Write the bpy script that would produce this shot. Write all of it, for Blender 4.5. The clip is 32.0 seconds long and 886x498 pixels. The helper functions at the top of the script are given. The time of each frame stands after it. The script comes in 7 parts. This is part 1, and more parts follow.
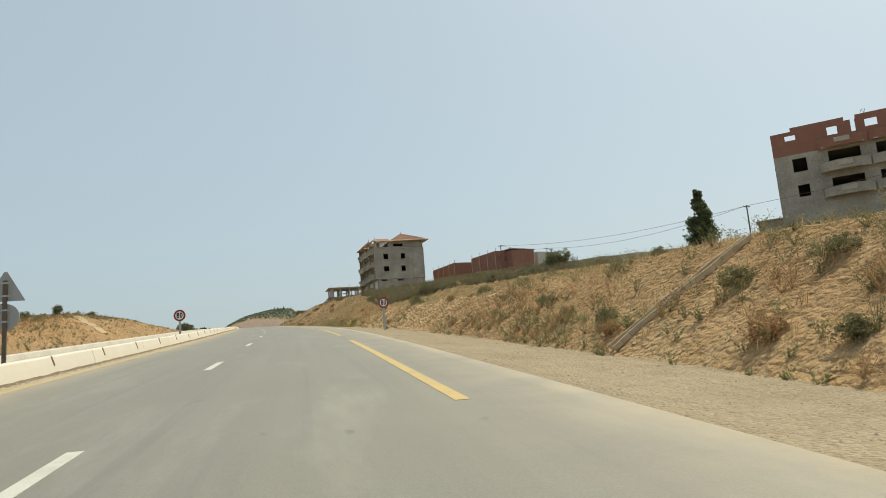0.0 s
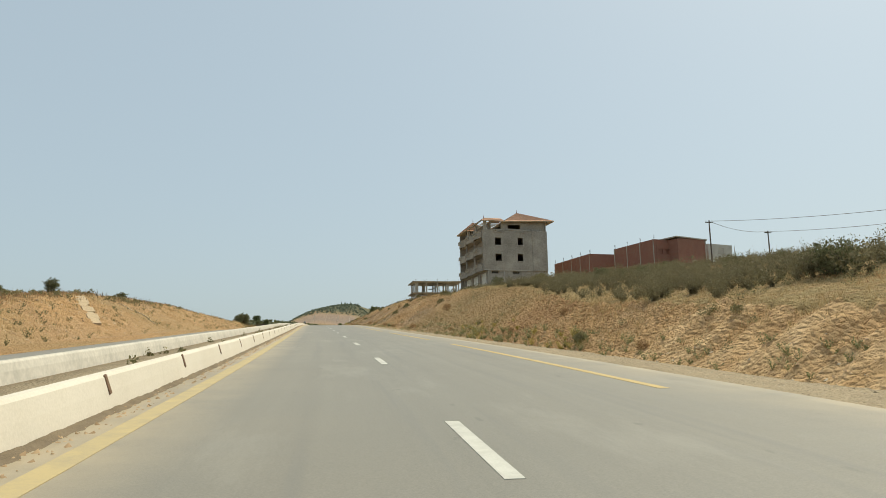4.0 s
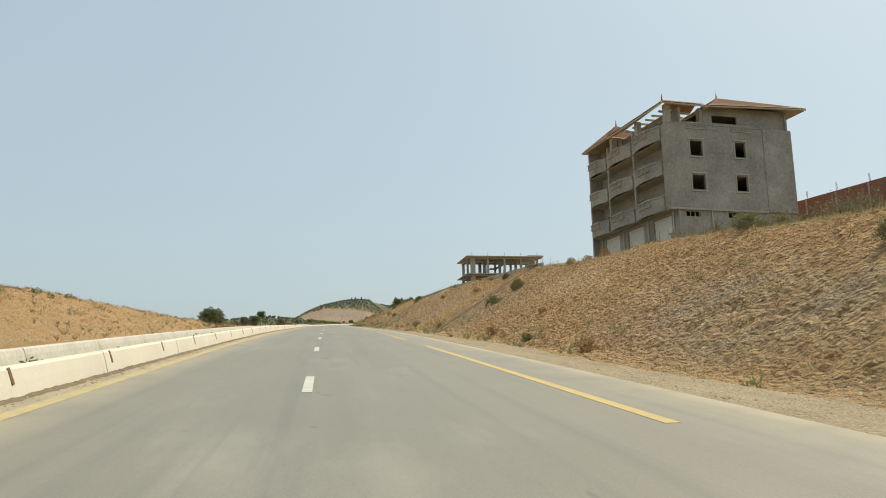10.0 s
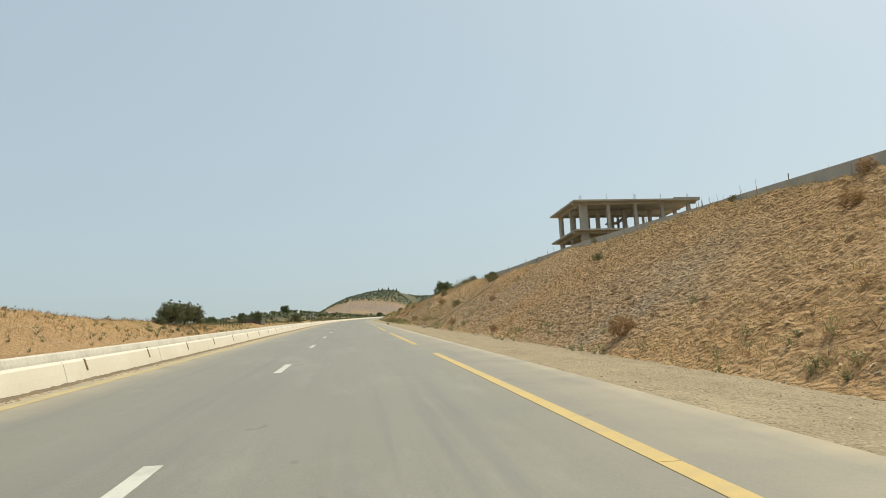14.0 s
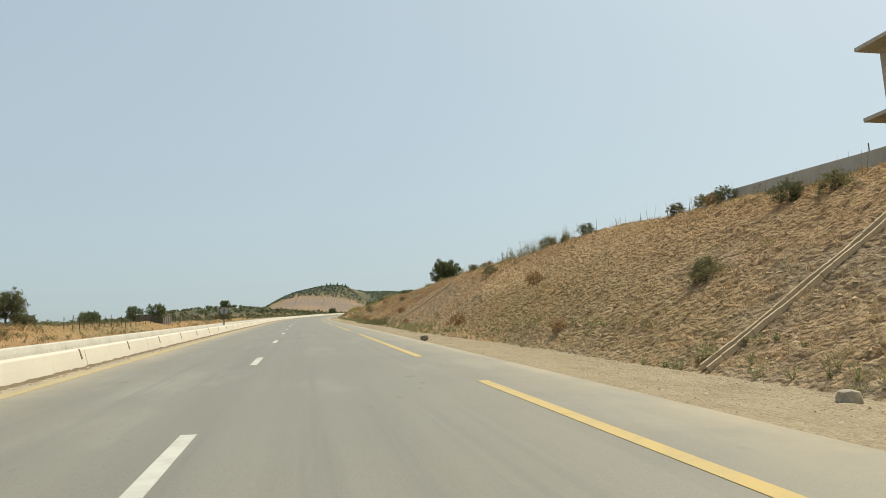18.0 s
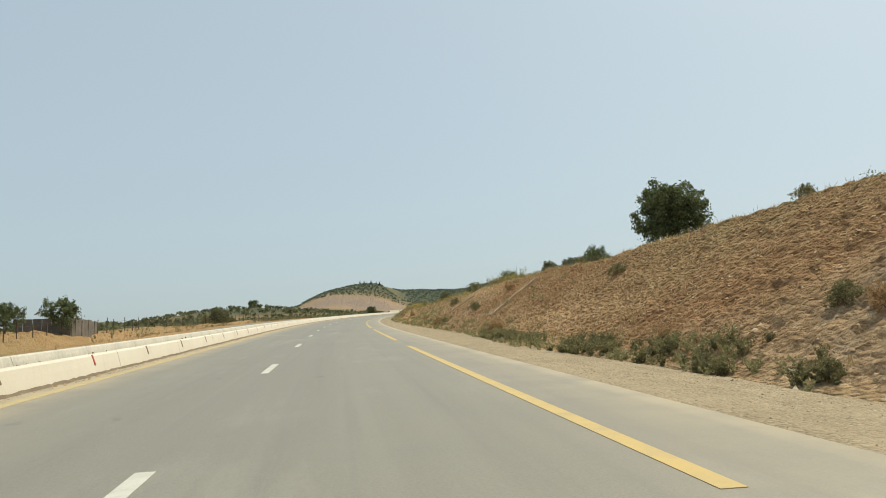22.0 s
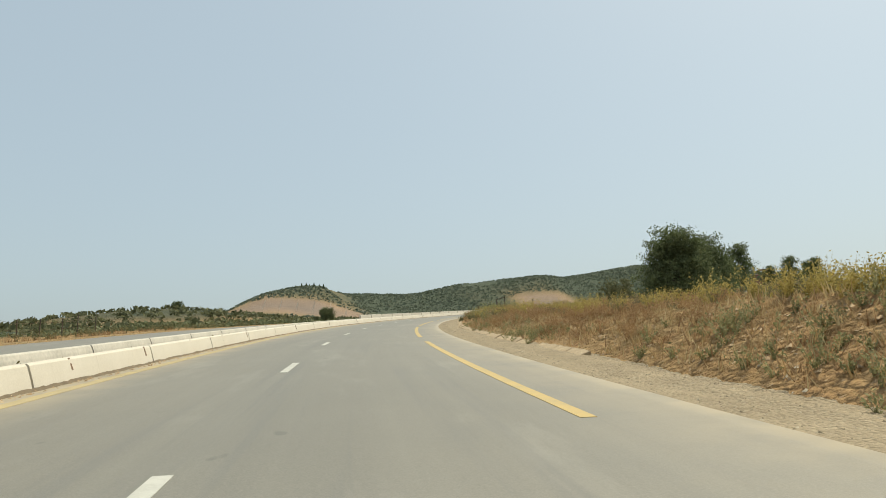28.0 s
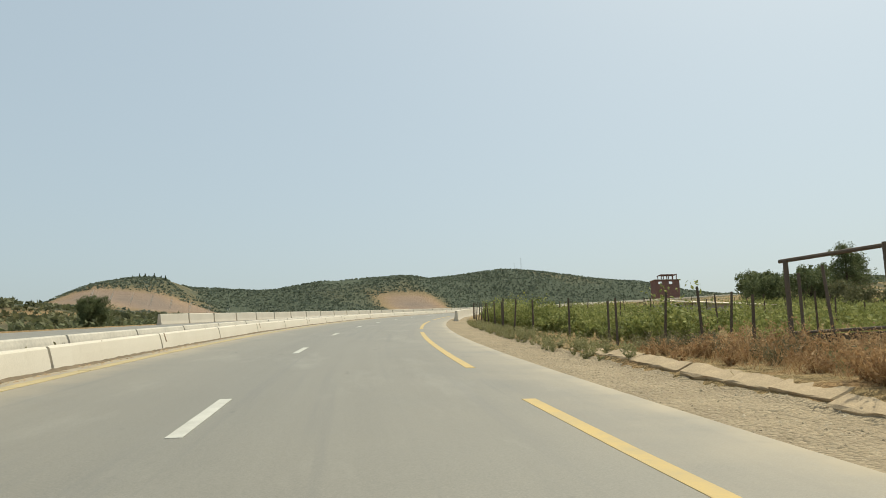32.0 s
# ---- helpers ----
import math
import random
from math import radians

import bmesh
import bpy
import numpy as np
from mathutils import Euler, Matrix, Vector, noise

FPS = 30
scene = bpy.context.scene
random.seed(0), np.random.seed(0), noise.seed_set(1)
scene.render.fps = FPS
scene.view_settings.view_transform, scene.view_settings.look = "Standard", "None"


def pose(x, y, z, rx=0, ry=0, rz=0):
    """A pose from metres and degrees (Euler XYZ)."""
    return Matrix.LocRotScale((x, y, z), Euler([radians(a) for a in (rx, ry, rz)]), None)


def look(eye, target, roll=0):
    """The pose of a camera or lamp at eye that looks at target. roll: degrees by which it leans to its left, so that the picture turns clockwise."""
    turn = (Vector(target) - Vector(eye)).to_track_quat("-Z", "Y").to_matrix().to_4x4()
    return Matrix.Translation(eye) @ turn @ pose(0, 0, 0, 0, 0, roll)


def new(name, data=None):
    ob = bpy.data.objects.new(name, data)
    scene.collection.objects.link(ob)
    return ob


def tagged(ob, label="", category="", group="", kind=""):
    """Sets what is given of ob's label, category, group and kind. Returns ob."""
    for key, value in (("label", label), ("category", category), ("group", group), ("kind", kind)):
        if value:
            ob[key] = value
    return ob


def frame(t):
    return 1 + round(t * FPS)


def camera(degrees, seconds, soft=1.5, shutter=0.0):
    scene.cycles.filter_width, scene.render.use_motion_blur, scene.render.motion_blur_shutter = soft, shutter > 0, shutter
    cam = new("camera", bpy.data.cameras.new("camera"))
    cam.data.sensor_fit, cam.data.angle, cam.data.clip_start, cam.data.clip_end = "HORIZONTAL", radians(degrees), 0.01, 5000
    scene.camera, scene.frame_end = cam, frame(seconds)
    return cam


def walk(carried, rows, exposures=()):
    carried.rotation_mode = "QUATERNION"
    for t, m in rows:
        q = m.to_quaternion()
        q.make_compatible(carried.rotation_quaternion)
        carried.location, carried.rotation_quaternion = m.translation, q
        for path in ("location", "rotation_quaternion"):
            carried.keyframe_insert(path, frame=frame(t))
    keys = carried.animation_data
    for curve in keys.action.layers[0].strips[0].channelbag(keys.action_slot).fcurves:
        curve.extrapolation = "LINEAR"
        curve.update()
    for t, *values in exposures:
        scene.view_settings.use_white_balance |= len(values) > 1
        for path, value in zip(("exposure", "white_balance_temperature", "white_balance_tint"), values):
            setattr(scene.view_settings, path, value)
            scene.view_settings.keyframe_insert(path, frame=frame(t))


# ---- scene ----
# ---- camera ----
cam = camera(61.2, 32.0, soft=0.9)
PATH = [
    (0, 2.13, -11.62, 0.02, -11.15, 9.72, -4.70),
    (0.5, 2.25, -5.29, 0.67, -9.93, 10.29, -4.39),
    (1, 2.14, 0.97, 1.29, -7.83, 10.30, -4.28),
    (1.5, 1.77, 6.84, 1.88, -4.88, 10.07, -3.31),
    (2, 1.14, 13.06, 2.48, -2.65, 9.97, -3.06),
    (2.5, 0.25, 19.36, 3.09, -0.81, 10.00, -2.98),
    (3, -0.78, 25.77, 3.70, -0.22, 10.09, -1.92),
    (3.5, -1.74, 32.67, 4.36, -2.16, 10.17, -0.81),
    (5.5, -0.25, 60.02, 6.86, -15.64, 9.60, -4.57),
    (6, 0.17, 67.09, 7.48, -12.57, 9.50, -4.91),
    (6.5, 0.08, 74.17, 8.10, -8.83, 9.55, -4.43),
    (7, -0.17, 81.22, 8.71, -5.45, 9.22, -4.72),
    (7.5, -0.60, 88.33, 9.32, -3.09, 9.40, -3.22),
    (8, -1.87, 95.48, 9.95, -1.65, 9.42, -2.94),
    (8.5, -2.71, 102.53, 10.56, -0.92, 9.67, -2.33),
    (9, -3.82, 109.66, 11.19, -0.83, 9.61, -1.82),
    (9.5, -4.82, 116.93, 11.83, -2.22, 9.99, -1.55),
    (10, -5.25, 124.14, 12.46, -5.27, 9.86, -1.08),
    (10.5, -5.46, 131.41, 13.09, -8.67, 9.71, -3.02),
    (11, -5.31, 138.92, 13.75, -9.35, 9.20, -4.25),
    (11.5, -5.41, 146.47, 14.41, -8.24, 9.25, -4.81),
    (12, -5.62, 154.04, 15.06, -6.90, 9.50, -3.64),
    (12.5, -6.05, 161.52, 15.69, -5.90, 9.26, -3.82),
    (13, -6.46, 169.11, 16.32, -5.18, 9.23, -3.75),
    (13.5, -7.25, 176.76, 16.94, -4.32, 8.76, -3.59),
    (14, -7.73, 184.30, 17.54, -3.33, 9.12, -2.66),
    (14.5, -8.92, 191.84, 18.13, -2.37, 9.09, -2.60),
    (16.5, -11.57, 223.61, 20.54, -5.61, 9.32, -2.15),
    (17, -11.95, 231.68, 21.14, -6.36, 8.78, -2.52),
    (17.5, -12.18, 239.74, 21.75, -6.95, 8.90, -2.46),
    (18, -12.40, 247.75, 22.35, -7.34, 8.74, -2.40),
    (18.5, -12.67, 255.88, 22.96, -7.08, 8.80, -3.06),
    (19, -12.94, 264.17, 23.59, -6.53, 8.76, -3.72),
    (19.5, -13.37, 272.35, 24.20, -6.00, 8.80, -3.23),
    (20, -13.80, 280.57, 24.81, -5.58, 8.85, -2.75),
    (20.5, -14.34, 289.03, 25.43, -5.12, 8.93, -2.68),
    (21, -14.89, 297.54, 26.06, -4.85, 8.70, -2.61),
    (21.5, -15.49, 305.91, 26.67, -4.82, 8.47, -2.67),
    (22, -16.08, 314.26, 27.27, -4.93, 8.75, -2.74),
    (22.5, -16.55, 322.72, 27.88, -5.42, 8.79, -2.87),
    (23, -17.03, 331.37, 28.50, -5.80, 8.74, -3.01),
    (23.5, -17.49, 340.20, 29.14, -5.90, 8.44, -2.91),
    (24, -17.95, 349.05, 29.79, -5.94, 8.67, -2.81),
    (24.5, -18.41, 357.75, 30.42, -5.96, 8.63, -2.54),
    (25, -18.85, 366.35, 31.06, -6.10, 8.43, -2.27),
    (25.5, -19.49, 374.93, 31.69, -6.20, 8.59, -1.33),
    (27.5, -20.66, 409.21, 34.26, -8.14, 9.02, -1.46),
    (28, -20.36, 418.33, 34.95, -9.36, 9.10, -2.03),
    (28.5, -20.15, 427.47, 35.65, -10.54, 9.23, -2.06),
    (29, -19.77, 436.59, 36.36, -11.83, 9.12, -2.08),
    (29.5, -19.18, 445.56, 37.06, -13.06, 9.13, -1.66),
    (30, -18.40, 454.56, 37.76, -14.45, 9.08, -1.23),
    (30.5, -17.35, 463.81, 38.49, -15.81, 9.21, -1.39),
    (31, -16.06, 473.08, 39.22, -17.26, 9.29, -1.55),
    (31.5, -14.54, 482.23, 39.94, -18.76, 9.12, -1.34),
    (32, -12.78, 491.26, 40.66, -20.26, 8.86, -1.14),
]


def aim(x, y, z, yaw, pitch, roll):
    a, b = radians(yaw), radians(pitch)
    way = Vector((-math.sin(a) * math.cos(b), math.cos(a) * math.cos(b), math.sin(b)))
    return look((x, y, z), Vector((x, y, z)) + way, roll)


walk(cam, [(t, aim(*row)) for t, *row in PATH], exposures=[(0.0, 0.27, 7100, 0), (6.0, 0.28, 7100, 0), (9.0, 0.31, 7100, 0), (12.0, 0.36, 7100, 0), (14.0, 0.31, 7100, 0), (18.0, 0.30, 7100, 0), (24.0, 0.29, 7100, 0), (29.0, 0.27, 7100, 0), (32.0, 0.25, 7100, 0)])

# ---- light ----
SUN_AZIMUTH, SUN_HEIGHT = 62.0, 62.0      # degrees to the right of +y, degrees up
sky_world = bpy.data.worlds.new("sky")
scene.world = sky_world
sky_world.use_nodes = True
wn = sky_world.node_tree
sky = wn.nodes.new("ShaderNodeTexSky")
sky.sky_type, sky.sun_disc = "NISHITA", False
sky.sun_elevation, sky.sun_rotation = radians(SUN_HEIGHT), radians(SUN_AZIMUTH)
sky.altitude, sky.air_density, sky.dust_density, sky.ozone_density = 300, 1.0, 5.0, 0.6
haze = wn.nodes.new("ShaderNodeMix")           # a milky summer haze lies over the whole sky
haze.data_type = "RGBA"
haze.inputs["Factor"].default_value = 0.62
haze.inputs["B"].default_value = (2.98, 3.56, 4.36, 1)
wn.links.new(sky.outputs[0], haze.inputs["A"])
wn.links.new(haze.outputs["Result"], wn.nodes["Background"].inputs[0])
wn.nodes["Background"].inputs[1].default_value = 0.14
sun = new("sun", bpy.data.lights.new("sun", "SUN"))
sun.data.energy, sun.data.angle, sun.data.color = 3.3, radians(0.6), (1.0, 0.95, 0.87)
az, el = radians(SUN_AZIMUTH), radians(SUN_HEIGHT)
sun.matrix_world = look((0, 0, 80), (-80 * math.cos(el) * math.sin(az), -80 * math.cos(el) * math.cos(az), 80 - 80 * math.sin(el)))

# ---- the road's line: s metres along the dashed lane line, d to the right of it, h above it ----
BEND = [-1.95, -0.16, 1.67, 0.14, -0.06, -0.13, 0.16, -0.22, 0.08, -0.07, -0.33, -1.61, -2.11, -3.03, -2.9, -2.9, -2.9, -2.9, -2.9, -2.9, -2.9, -2.9, -2.9, -2.9]   # per km, every 40 m from -40
RISE = [10.79, 9.58, 8.61, 8.8, 7.52, 7.52, 7.17, 7.4, 7.75, 7.8, 7.8, 7.8, 7.8, 7.8, 7.8, 7.8]   # per cent, every 60 m from -40
S_GRID = np.arange(-40.0, 901.0, 1.0)
_bend = np.interp(S_GRID, np.arange(-40, 901, 40), BEND) / 1000
_rise = np.interp(S_GRID, -40 + 60 * np.arange(len(RISE)), RISE) / 100
_turn = np.cumsum(_bend) - 0.5 * _bend
_turn -= _turn[40]


def _sum(v):
    out = np.concatenate([[0], np.cumsum((v[1:] + v[:-1]) / 2)])
    return out - out[40]


_X, _Y, _Z = _sum(-np.sin(_turn)), _sum(np.cos(_turn)), _sum(_rise)


def along(table, s):
    """A table of the line at s, carried on straight past its start."""
    return np.interp(s, S_GRID, table)


def places(s, d, h):
    s, d, h = np.broadcast_arrays(np.asarray(s, float), d, h)
    a = along(_turn, s)
    back = np.minimum(s + 40, 0)
    h = h - np.interp(s, [440, 470, 490], [0.0, 0.007, 0.012]) * np.clip(d, -25, 25)     # the bend is banked
    return np.stack([along(_X, s) + d * np.cos(a) - back * math.sin(_turn[0]),
                     along(_Y, s) + d * np.sin(a) + back * math.cos(_turn[0]),
                     along(_Z, s) + h + back * _rise[0]], -1)


def spot(s, d, h=0.0, turn=0.0):
    """An upright pose at s, d, h whose y runs along the road, turned by some degrees to the left."""
    x, y, z = places(s, d, h)
    return Matrix.Translation((x, y, z)) @ Matrix.Rotation(float(along(_turn, s)) + radians(turn), 4, "Z")


# ---- noise in numpy ----
def _hash(i, j, seed):
    with np.errstate(over="ignore"):
        n = (i.astype(np.int64) * 374761393 + j.astype(np.int64) * 668265263 + seed * 144665) & 0xFFFFFFFF
        n = ((n ^ (n >> 13)) * 1274126177) & 0xFFFFFFFF
        n = n ^ (n >> 16)
    return (n & 0xFFFF) / 32767.5 - 1.0


def vnoise(x, y, seed=0):
    x, y = np.broadcast_arrays(np.asarray(x, float), np.asarray(y, float))
    i, j = np.floor(x), np.floor(y)
    u, v = x - i, y - j
    u, v = u * u * (3 - 2 * u), v * v * (3 - 2 * v)
    a, b = _hash(i, j, seed), _hash(i + 1, j, seed)
    c, e = _hash(i, j + 1, seed), _hash(i + 1, j + 1, seed)
    return (a * (1 - u) + b * u) * (1 - v) + (c * (1 - u) + e * u) * v


def fbm(x, y, seed=0, octaves=4):
    return sum(vnoise(x * 2.03**k, y * 2.03**k, seed + k) * 0.5**k for k in range(octaves))


# ---- the lie of the land beside the road ----
CREST_S = [-120, 0, 6, 11, 18, 30, 46, 57, 66, 76, 82, 91, 97, 105, 118, 135, 150, 156, 162, 167, 172, 180, 190, 198, 210, 222, 242, 255, 268, 281, 294, 305, 313, 322, 335, 340, 347, 350, 356, 366, 377, 382, 386, 393, 399, 405, 415, 432, 450, 470, 488, 500, 512, 900]
CREST_H = [2.3, 2.4, 2.3, 2.3, 2.0, 1.6, 1.25, 1.3, 1.6, 1.85, 2.1, 2.75, 3.25, 3.9, 4.3, 4.75, 4.65, 4.7, 4.9, 4.85, 4.6, 4.8, 5.5, 5.5, 5.6, 5.7, 6.0, 5.7, 5.4, 5.5, 5.5, 5.25, 5.35, 5.0, 4.75, 4.5, 4.1, 3.7, 3.45, 3.35, 3.45, 3.35, 3.1, 2.7, 2.5, 2.2, 1.5, 1.1, 0.9, 0.7, 0.5, 0.28, 0.1, 0.1]
BANK_S = [-120, 40, 70, 95, 118, 135, 175, 205, 225, 240, 255, 270, 285, 300, 315, 330, 380, 450, 520, 560, 900]
BANK_H = [1.0, 1.1, 1.35, 1.9, 2.9, 4.0, 5.3, 5.2, 5.2, 4.6, 3.8, 2.5, 1.7, 0.9, 0.65, 0.55, 0.55, 0.45, 0.05, -0.3, -0.3]
ASPHALT_EDGE = 5.55
BANK_TOE, BANK_CUT = -23.0, 0.35


def back_slope(s):
    """How steeply the land behind the crest goes on rising."""
    return np.interp(s, [0, 40, 110, 180, 330, 400, 460, 500, 900], [0.09, 0.09, 0.10, 0.125, 0.10, 0.08, 0.03, 0.012, 0.012])


def bench_slope(s):
    """How much steeper the first six metres behind the crest are, where a second bench lies above the cut."""
    return np.interp(s, [18, 40, 85, 100], [0.0, 0.16, 0.12, 0.0])


def across_drop(s):
    """1 where the opposite carriageway lies lower than this one."""
    return np.interp(s, [-120, 380, 440, 900], [1.0, 1.0, 0.0, 0.0])


def toe(s):
    """How far to the right the foot of the cut lies."""
    return np.interp(s, [398, 428], [9.5, 7.15])


def toe_drop(s):
    """How far the gravel shoulder falls from the asphalt to the foot of the cut."""
    return np.interp(s, [398, 428], [0.38, 0.0])


def steepness(s):
    return np.interp(s, [398, 428], [0.62, 0.52])


def crest_line(s):
    """How far to the right the top of the cut lies."""
    return toe(s) + (np.interp(s, CREST_S, CREST_H) + toe_drop(s)) / steepness(s)


def fan_toe(s):
    """How far to the right the loose soil at the foot of the cut begins."""
    return np.interp(s, [120, 147, 160, 180, 190, 200, 280, 294, 310, 332, 342, 352, 362, 410], [9.5, 8.0, 9.5, 8.2, 8.9, 9.5, 9.5, 8.1, 8.8, 9.2, 7.9, 8.8, 9.5, 7.2])


def relief(s, d):
    """Height above the road's line, without the roughness."""
    s, d = np.broadcast_arrays(np.asarray(s, float), np.asarray(d, float))
    top = np.interp(s, CREST_S, CREST_H)
    shoulder = -toe_drop(s) * np.clip((d - ASPHALT_EDGE) / (toe(s) - ASPHALT_EDGE), 0, 1)
    cut = shoulder + np.maximum(np.clip(d - toe(s), 0, None) * steepness(s), np.clip(d - fan_toe(s), 0, 1.6) * 0.26)
    crest_d = crest_line(s)
    behind = top + np.clip(d - crest_d, 0, 90) * back_slope(s) + np.clip(d - crest_d, 0, 6) * bench_slope(s)
    right = np.where(d < crest_d, np.minimum(cut, top), behind)
    bank = np.interp(s, BANK_S, BANK_H)
    rise = np.clip((BANK_TOE - d) * BANK_CUT, 0, None)
    fall = np.interp(s, [320, 420, 900], [0.0, 0.055, 0.055])
    left = np.where(bank > 0, np.minimum(rise, np.maximum(bank, 0)), 0) - np.clip(-20 - d, 0, 110) * fall
    left = left - 0.7 * across_drop(s) * np.clip((d + 27) / 4, 0, 1) * (d < -7.3)
    left = left + np.where(bank < 0, bank * np.clip((-19 - d) / 3, 0, 1), 0)
    return np.where(d > 0, right, left)


# ---- helpers for meshes ----
def mesh_from(name, verts, faces, mat, smooth=False):
    me = bpy.data.meshes.new(name)
    me.from_pydata([tuple(v) for v in verts], [], [tuple(int(i) for i in f) for f in faces])
    if mat:
        me.materials.append(mat)
    if smooth:
        me.polygons.foreach_set("use_smooth", [True] * len(me.polygons))
    me.update()
    return me


def mesh_fast(name, verts, faces, mat, smooth=False):
    """Equal-sided faces from arrays."""
    verts, faces = np.asarray(verts, np.float32), np.asarray(faces, np.int32)
    me = bpy.data.meshes.new(name)
    n, k = faces.shape
    me.vertices.add(len(verts))
    me.vertices.foreach_set("co", verts.ravel())
    me.loops.add(n * k)
    me.loops.foreach_set("vertex_index", faces.ravel())
    me.polygons.add(n)
    me.polygons.foreach_set("loop_start", np.arange(n, dtype=np.int32) * k)
    me.polygons.foreach_set("loop_total", np.full(n, k, np.int32))
    if smooth:
        me.polygons.foreach_set("use_smooth", np.ones(n, bool))
    if mat:
        me.materials.append(mat)
    me.update(calc_edges=True)
    me.validate()
    return me


def grid_faces(rows, cols):
    a = (np.arange(rows - 1)[:, None] * cols + np.arange(cols - 1)[None]).ravel()
    return np.stack([a, a + 1, a + cols + 1, a + cols], 1)


def empty(name, m, label="", category="", group="", kind=""):
    ob = new(name)
    ob.matrix_world = m
    ob.empty_display_size = 0.2
    return tagged(ob, label, category, group, kind)


def part(name, bm, mat, parent, label=""):
    me = bpy.data.meshes.new(name)
    bm.to_mesh(me)
    bm.free()
    me.materials.append(mat)
    ob = new(name, me)
    ob.parent = parent
    return tagged(ob, label)


def part_mesh(name, me, parent, m=None, label=""):
    ob = new(name, me)
    ob.parent = parent
    if m is not None:
        ob.matrix_local = m
    return tagged(ob, label)


def box(bm, x0, x1, y0, y1, z0, z1, bevel=0.0):
    r = bmesh.ops.create_cube(bm, size=1.0, matrix=Matrix.Translation(((x0 + x1) / 2, (y0 + y1) / 2, (z0 + z1) / 2)) @ Matrix.Diagonal((x1 - x0, y1 - y0, z1 - z0, 1)))
    if bevel:
        edges = list({e for v in r["verts"] for e in v.link_edges})
        bmesh.ops.bevel(bm, geom=edges, offset=bevel, segments=1, affect="EDGES")
    return bm


def a_box(*args, bevel=0.0):
    return box(bmesh.new(), *args, bevel=bevel)


def rod(bm, p, q, r0, r1=None, n=8):
    """A tapered rod from p to q."""
    p, q = Vector(p), Vector(q)
    r1 = r0 if r1 is None else r1
    m = Matrix.Translation((p + q) / 2) @ (q - p).to_track_quat("Z", "Y").to_matrix().to_4x4()
    bmesh.ops.create_cone(bm, cap_ends=True, segments=n, radius1=r0, radius2=r1, depth=(q - p).length, matrix=m)
    return bm


# ---- materials ----
def material(name, build, rough=0.9, metal=0.0, spec=0.3):
    mat = bpy.data.materials.new(name)
    mat.use_nodes = True
    nt = mat.node_tree
    bsdf = nt.nodes["Principled BSDF"]
    bsdf.inputs["Roughness"].default_value = rough
    bsdf.inputs["Metallic"].default_value = metal
    bsdf.inputs["Specular IOR Level"].default_value = spec
    build(nt, bsdf)
    return mat


def n_noise(nt, scale, detail=6.0, rough=0.6, vec=None):
    n = nt.nodes.new("ShaderNodeTexNoise")
    n.inputs["Scale"].default_value, n.inputs["Detail"].default_value, n.inputs["Roughness"].default_value = scale, detail, rough
    nt.links.new(vec if vec is not None else n_coord(nt), n.inputs["Vector"])
    return n.outputs["Fac"]


def n_colour(nt, scale, vec):
    n = nt.nodes.new("ShaderNodeTexNoise")
    n.inputs["Scale"].default_value = scale
    nt.links.new(vec, n.inputs["Vector"])
    return n.outputs["Color"]


def n_coord(nt, kind="Object", scale=None):
    c = nt.nodes.new("ShaderNodeTexCoord")
    out = c.outputs[kind]
    if scale:
        m = nt.nodes.new("ShaderNodeMapping")
        m.inputs["Scale"].default_value = scale
        nt.links.new(out, m.inputs["Vector"])
        out = m.outputs["Vector"]
    return out


def n_world(nt):
    return nt.nodes.new("ShaderNodeNewGeometry").outputs["Position"]


def n_ramp(nt, fac, stops):
    r = nt.nodes.new("ShaderNodeValToRGB")
    el = r.color_ramp.elements
    while len(el) < len(stops):
        el.new(0.5)
    for e, (p, c) in zip(el, stops):
        e.position, e.color = p, (*c, 1) if len(c) == 3 else c
    nt.links.new(fac, r.inputs["Fac"])
    return r.outputs["Color"]


def n_mix(nt, fac, a, b, mode="MIX"):
    m = nt.nodes.new("ShaderNodeMix")
    m.data_type, m.blend_type = "RGBA", mode
    for sock, v in ((m.inputs["Factor"], fac), (m.inputs["A"], a), (m.inputs["B"], b)):
        if isinstance(v, (int, float)):
            sock.default_value = v
        elif isinstance(v, tuple):
            sock.default_value = (*v, 1)
        else:
            nt.links.new(v, sock)
    return m.outputs["Result"]


def n_math(nt, op, a, b=0.0, clamp=False):
    m = nt.nodes.new("ShaderNodeMath")
    m.operation, m.use_clamp = op, clamp
    for sock, v in zip(m.inputs, (a, b)):
        if isinstance(v, (int, float)):
            sock.default_value = v
        else:
            nt.links.new(v, sock)
    return m.outputs[0]


def n_attr(nt, name):
    a = nt.nodes.new("ShaderNodeAttribute")
    a.attribute_name = name
    return a.outputs["Fac"]


def n_bump(nt, bsdf, height, strength=0.5, dist=0.05):
    b = nt.nodes.new("ShaderNodeBump")
    b.inputs["Strength"].default_value, b.inputs["Distance"].default_value = strength, dist
    nt.links.new(height, b.inputs["Height"])
    nt.links.new(b.outputs["Normal"], bsdf.inputs["Normal"])


def colour(nt, bsdf, sock):
    nt.links.new(sock, bsdf.inputs["Base Color"])


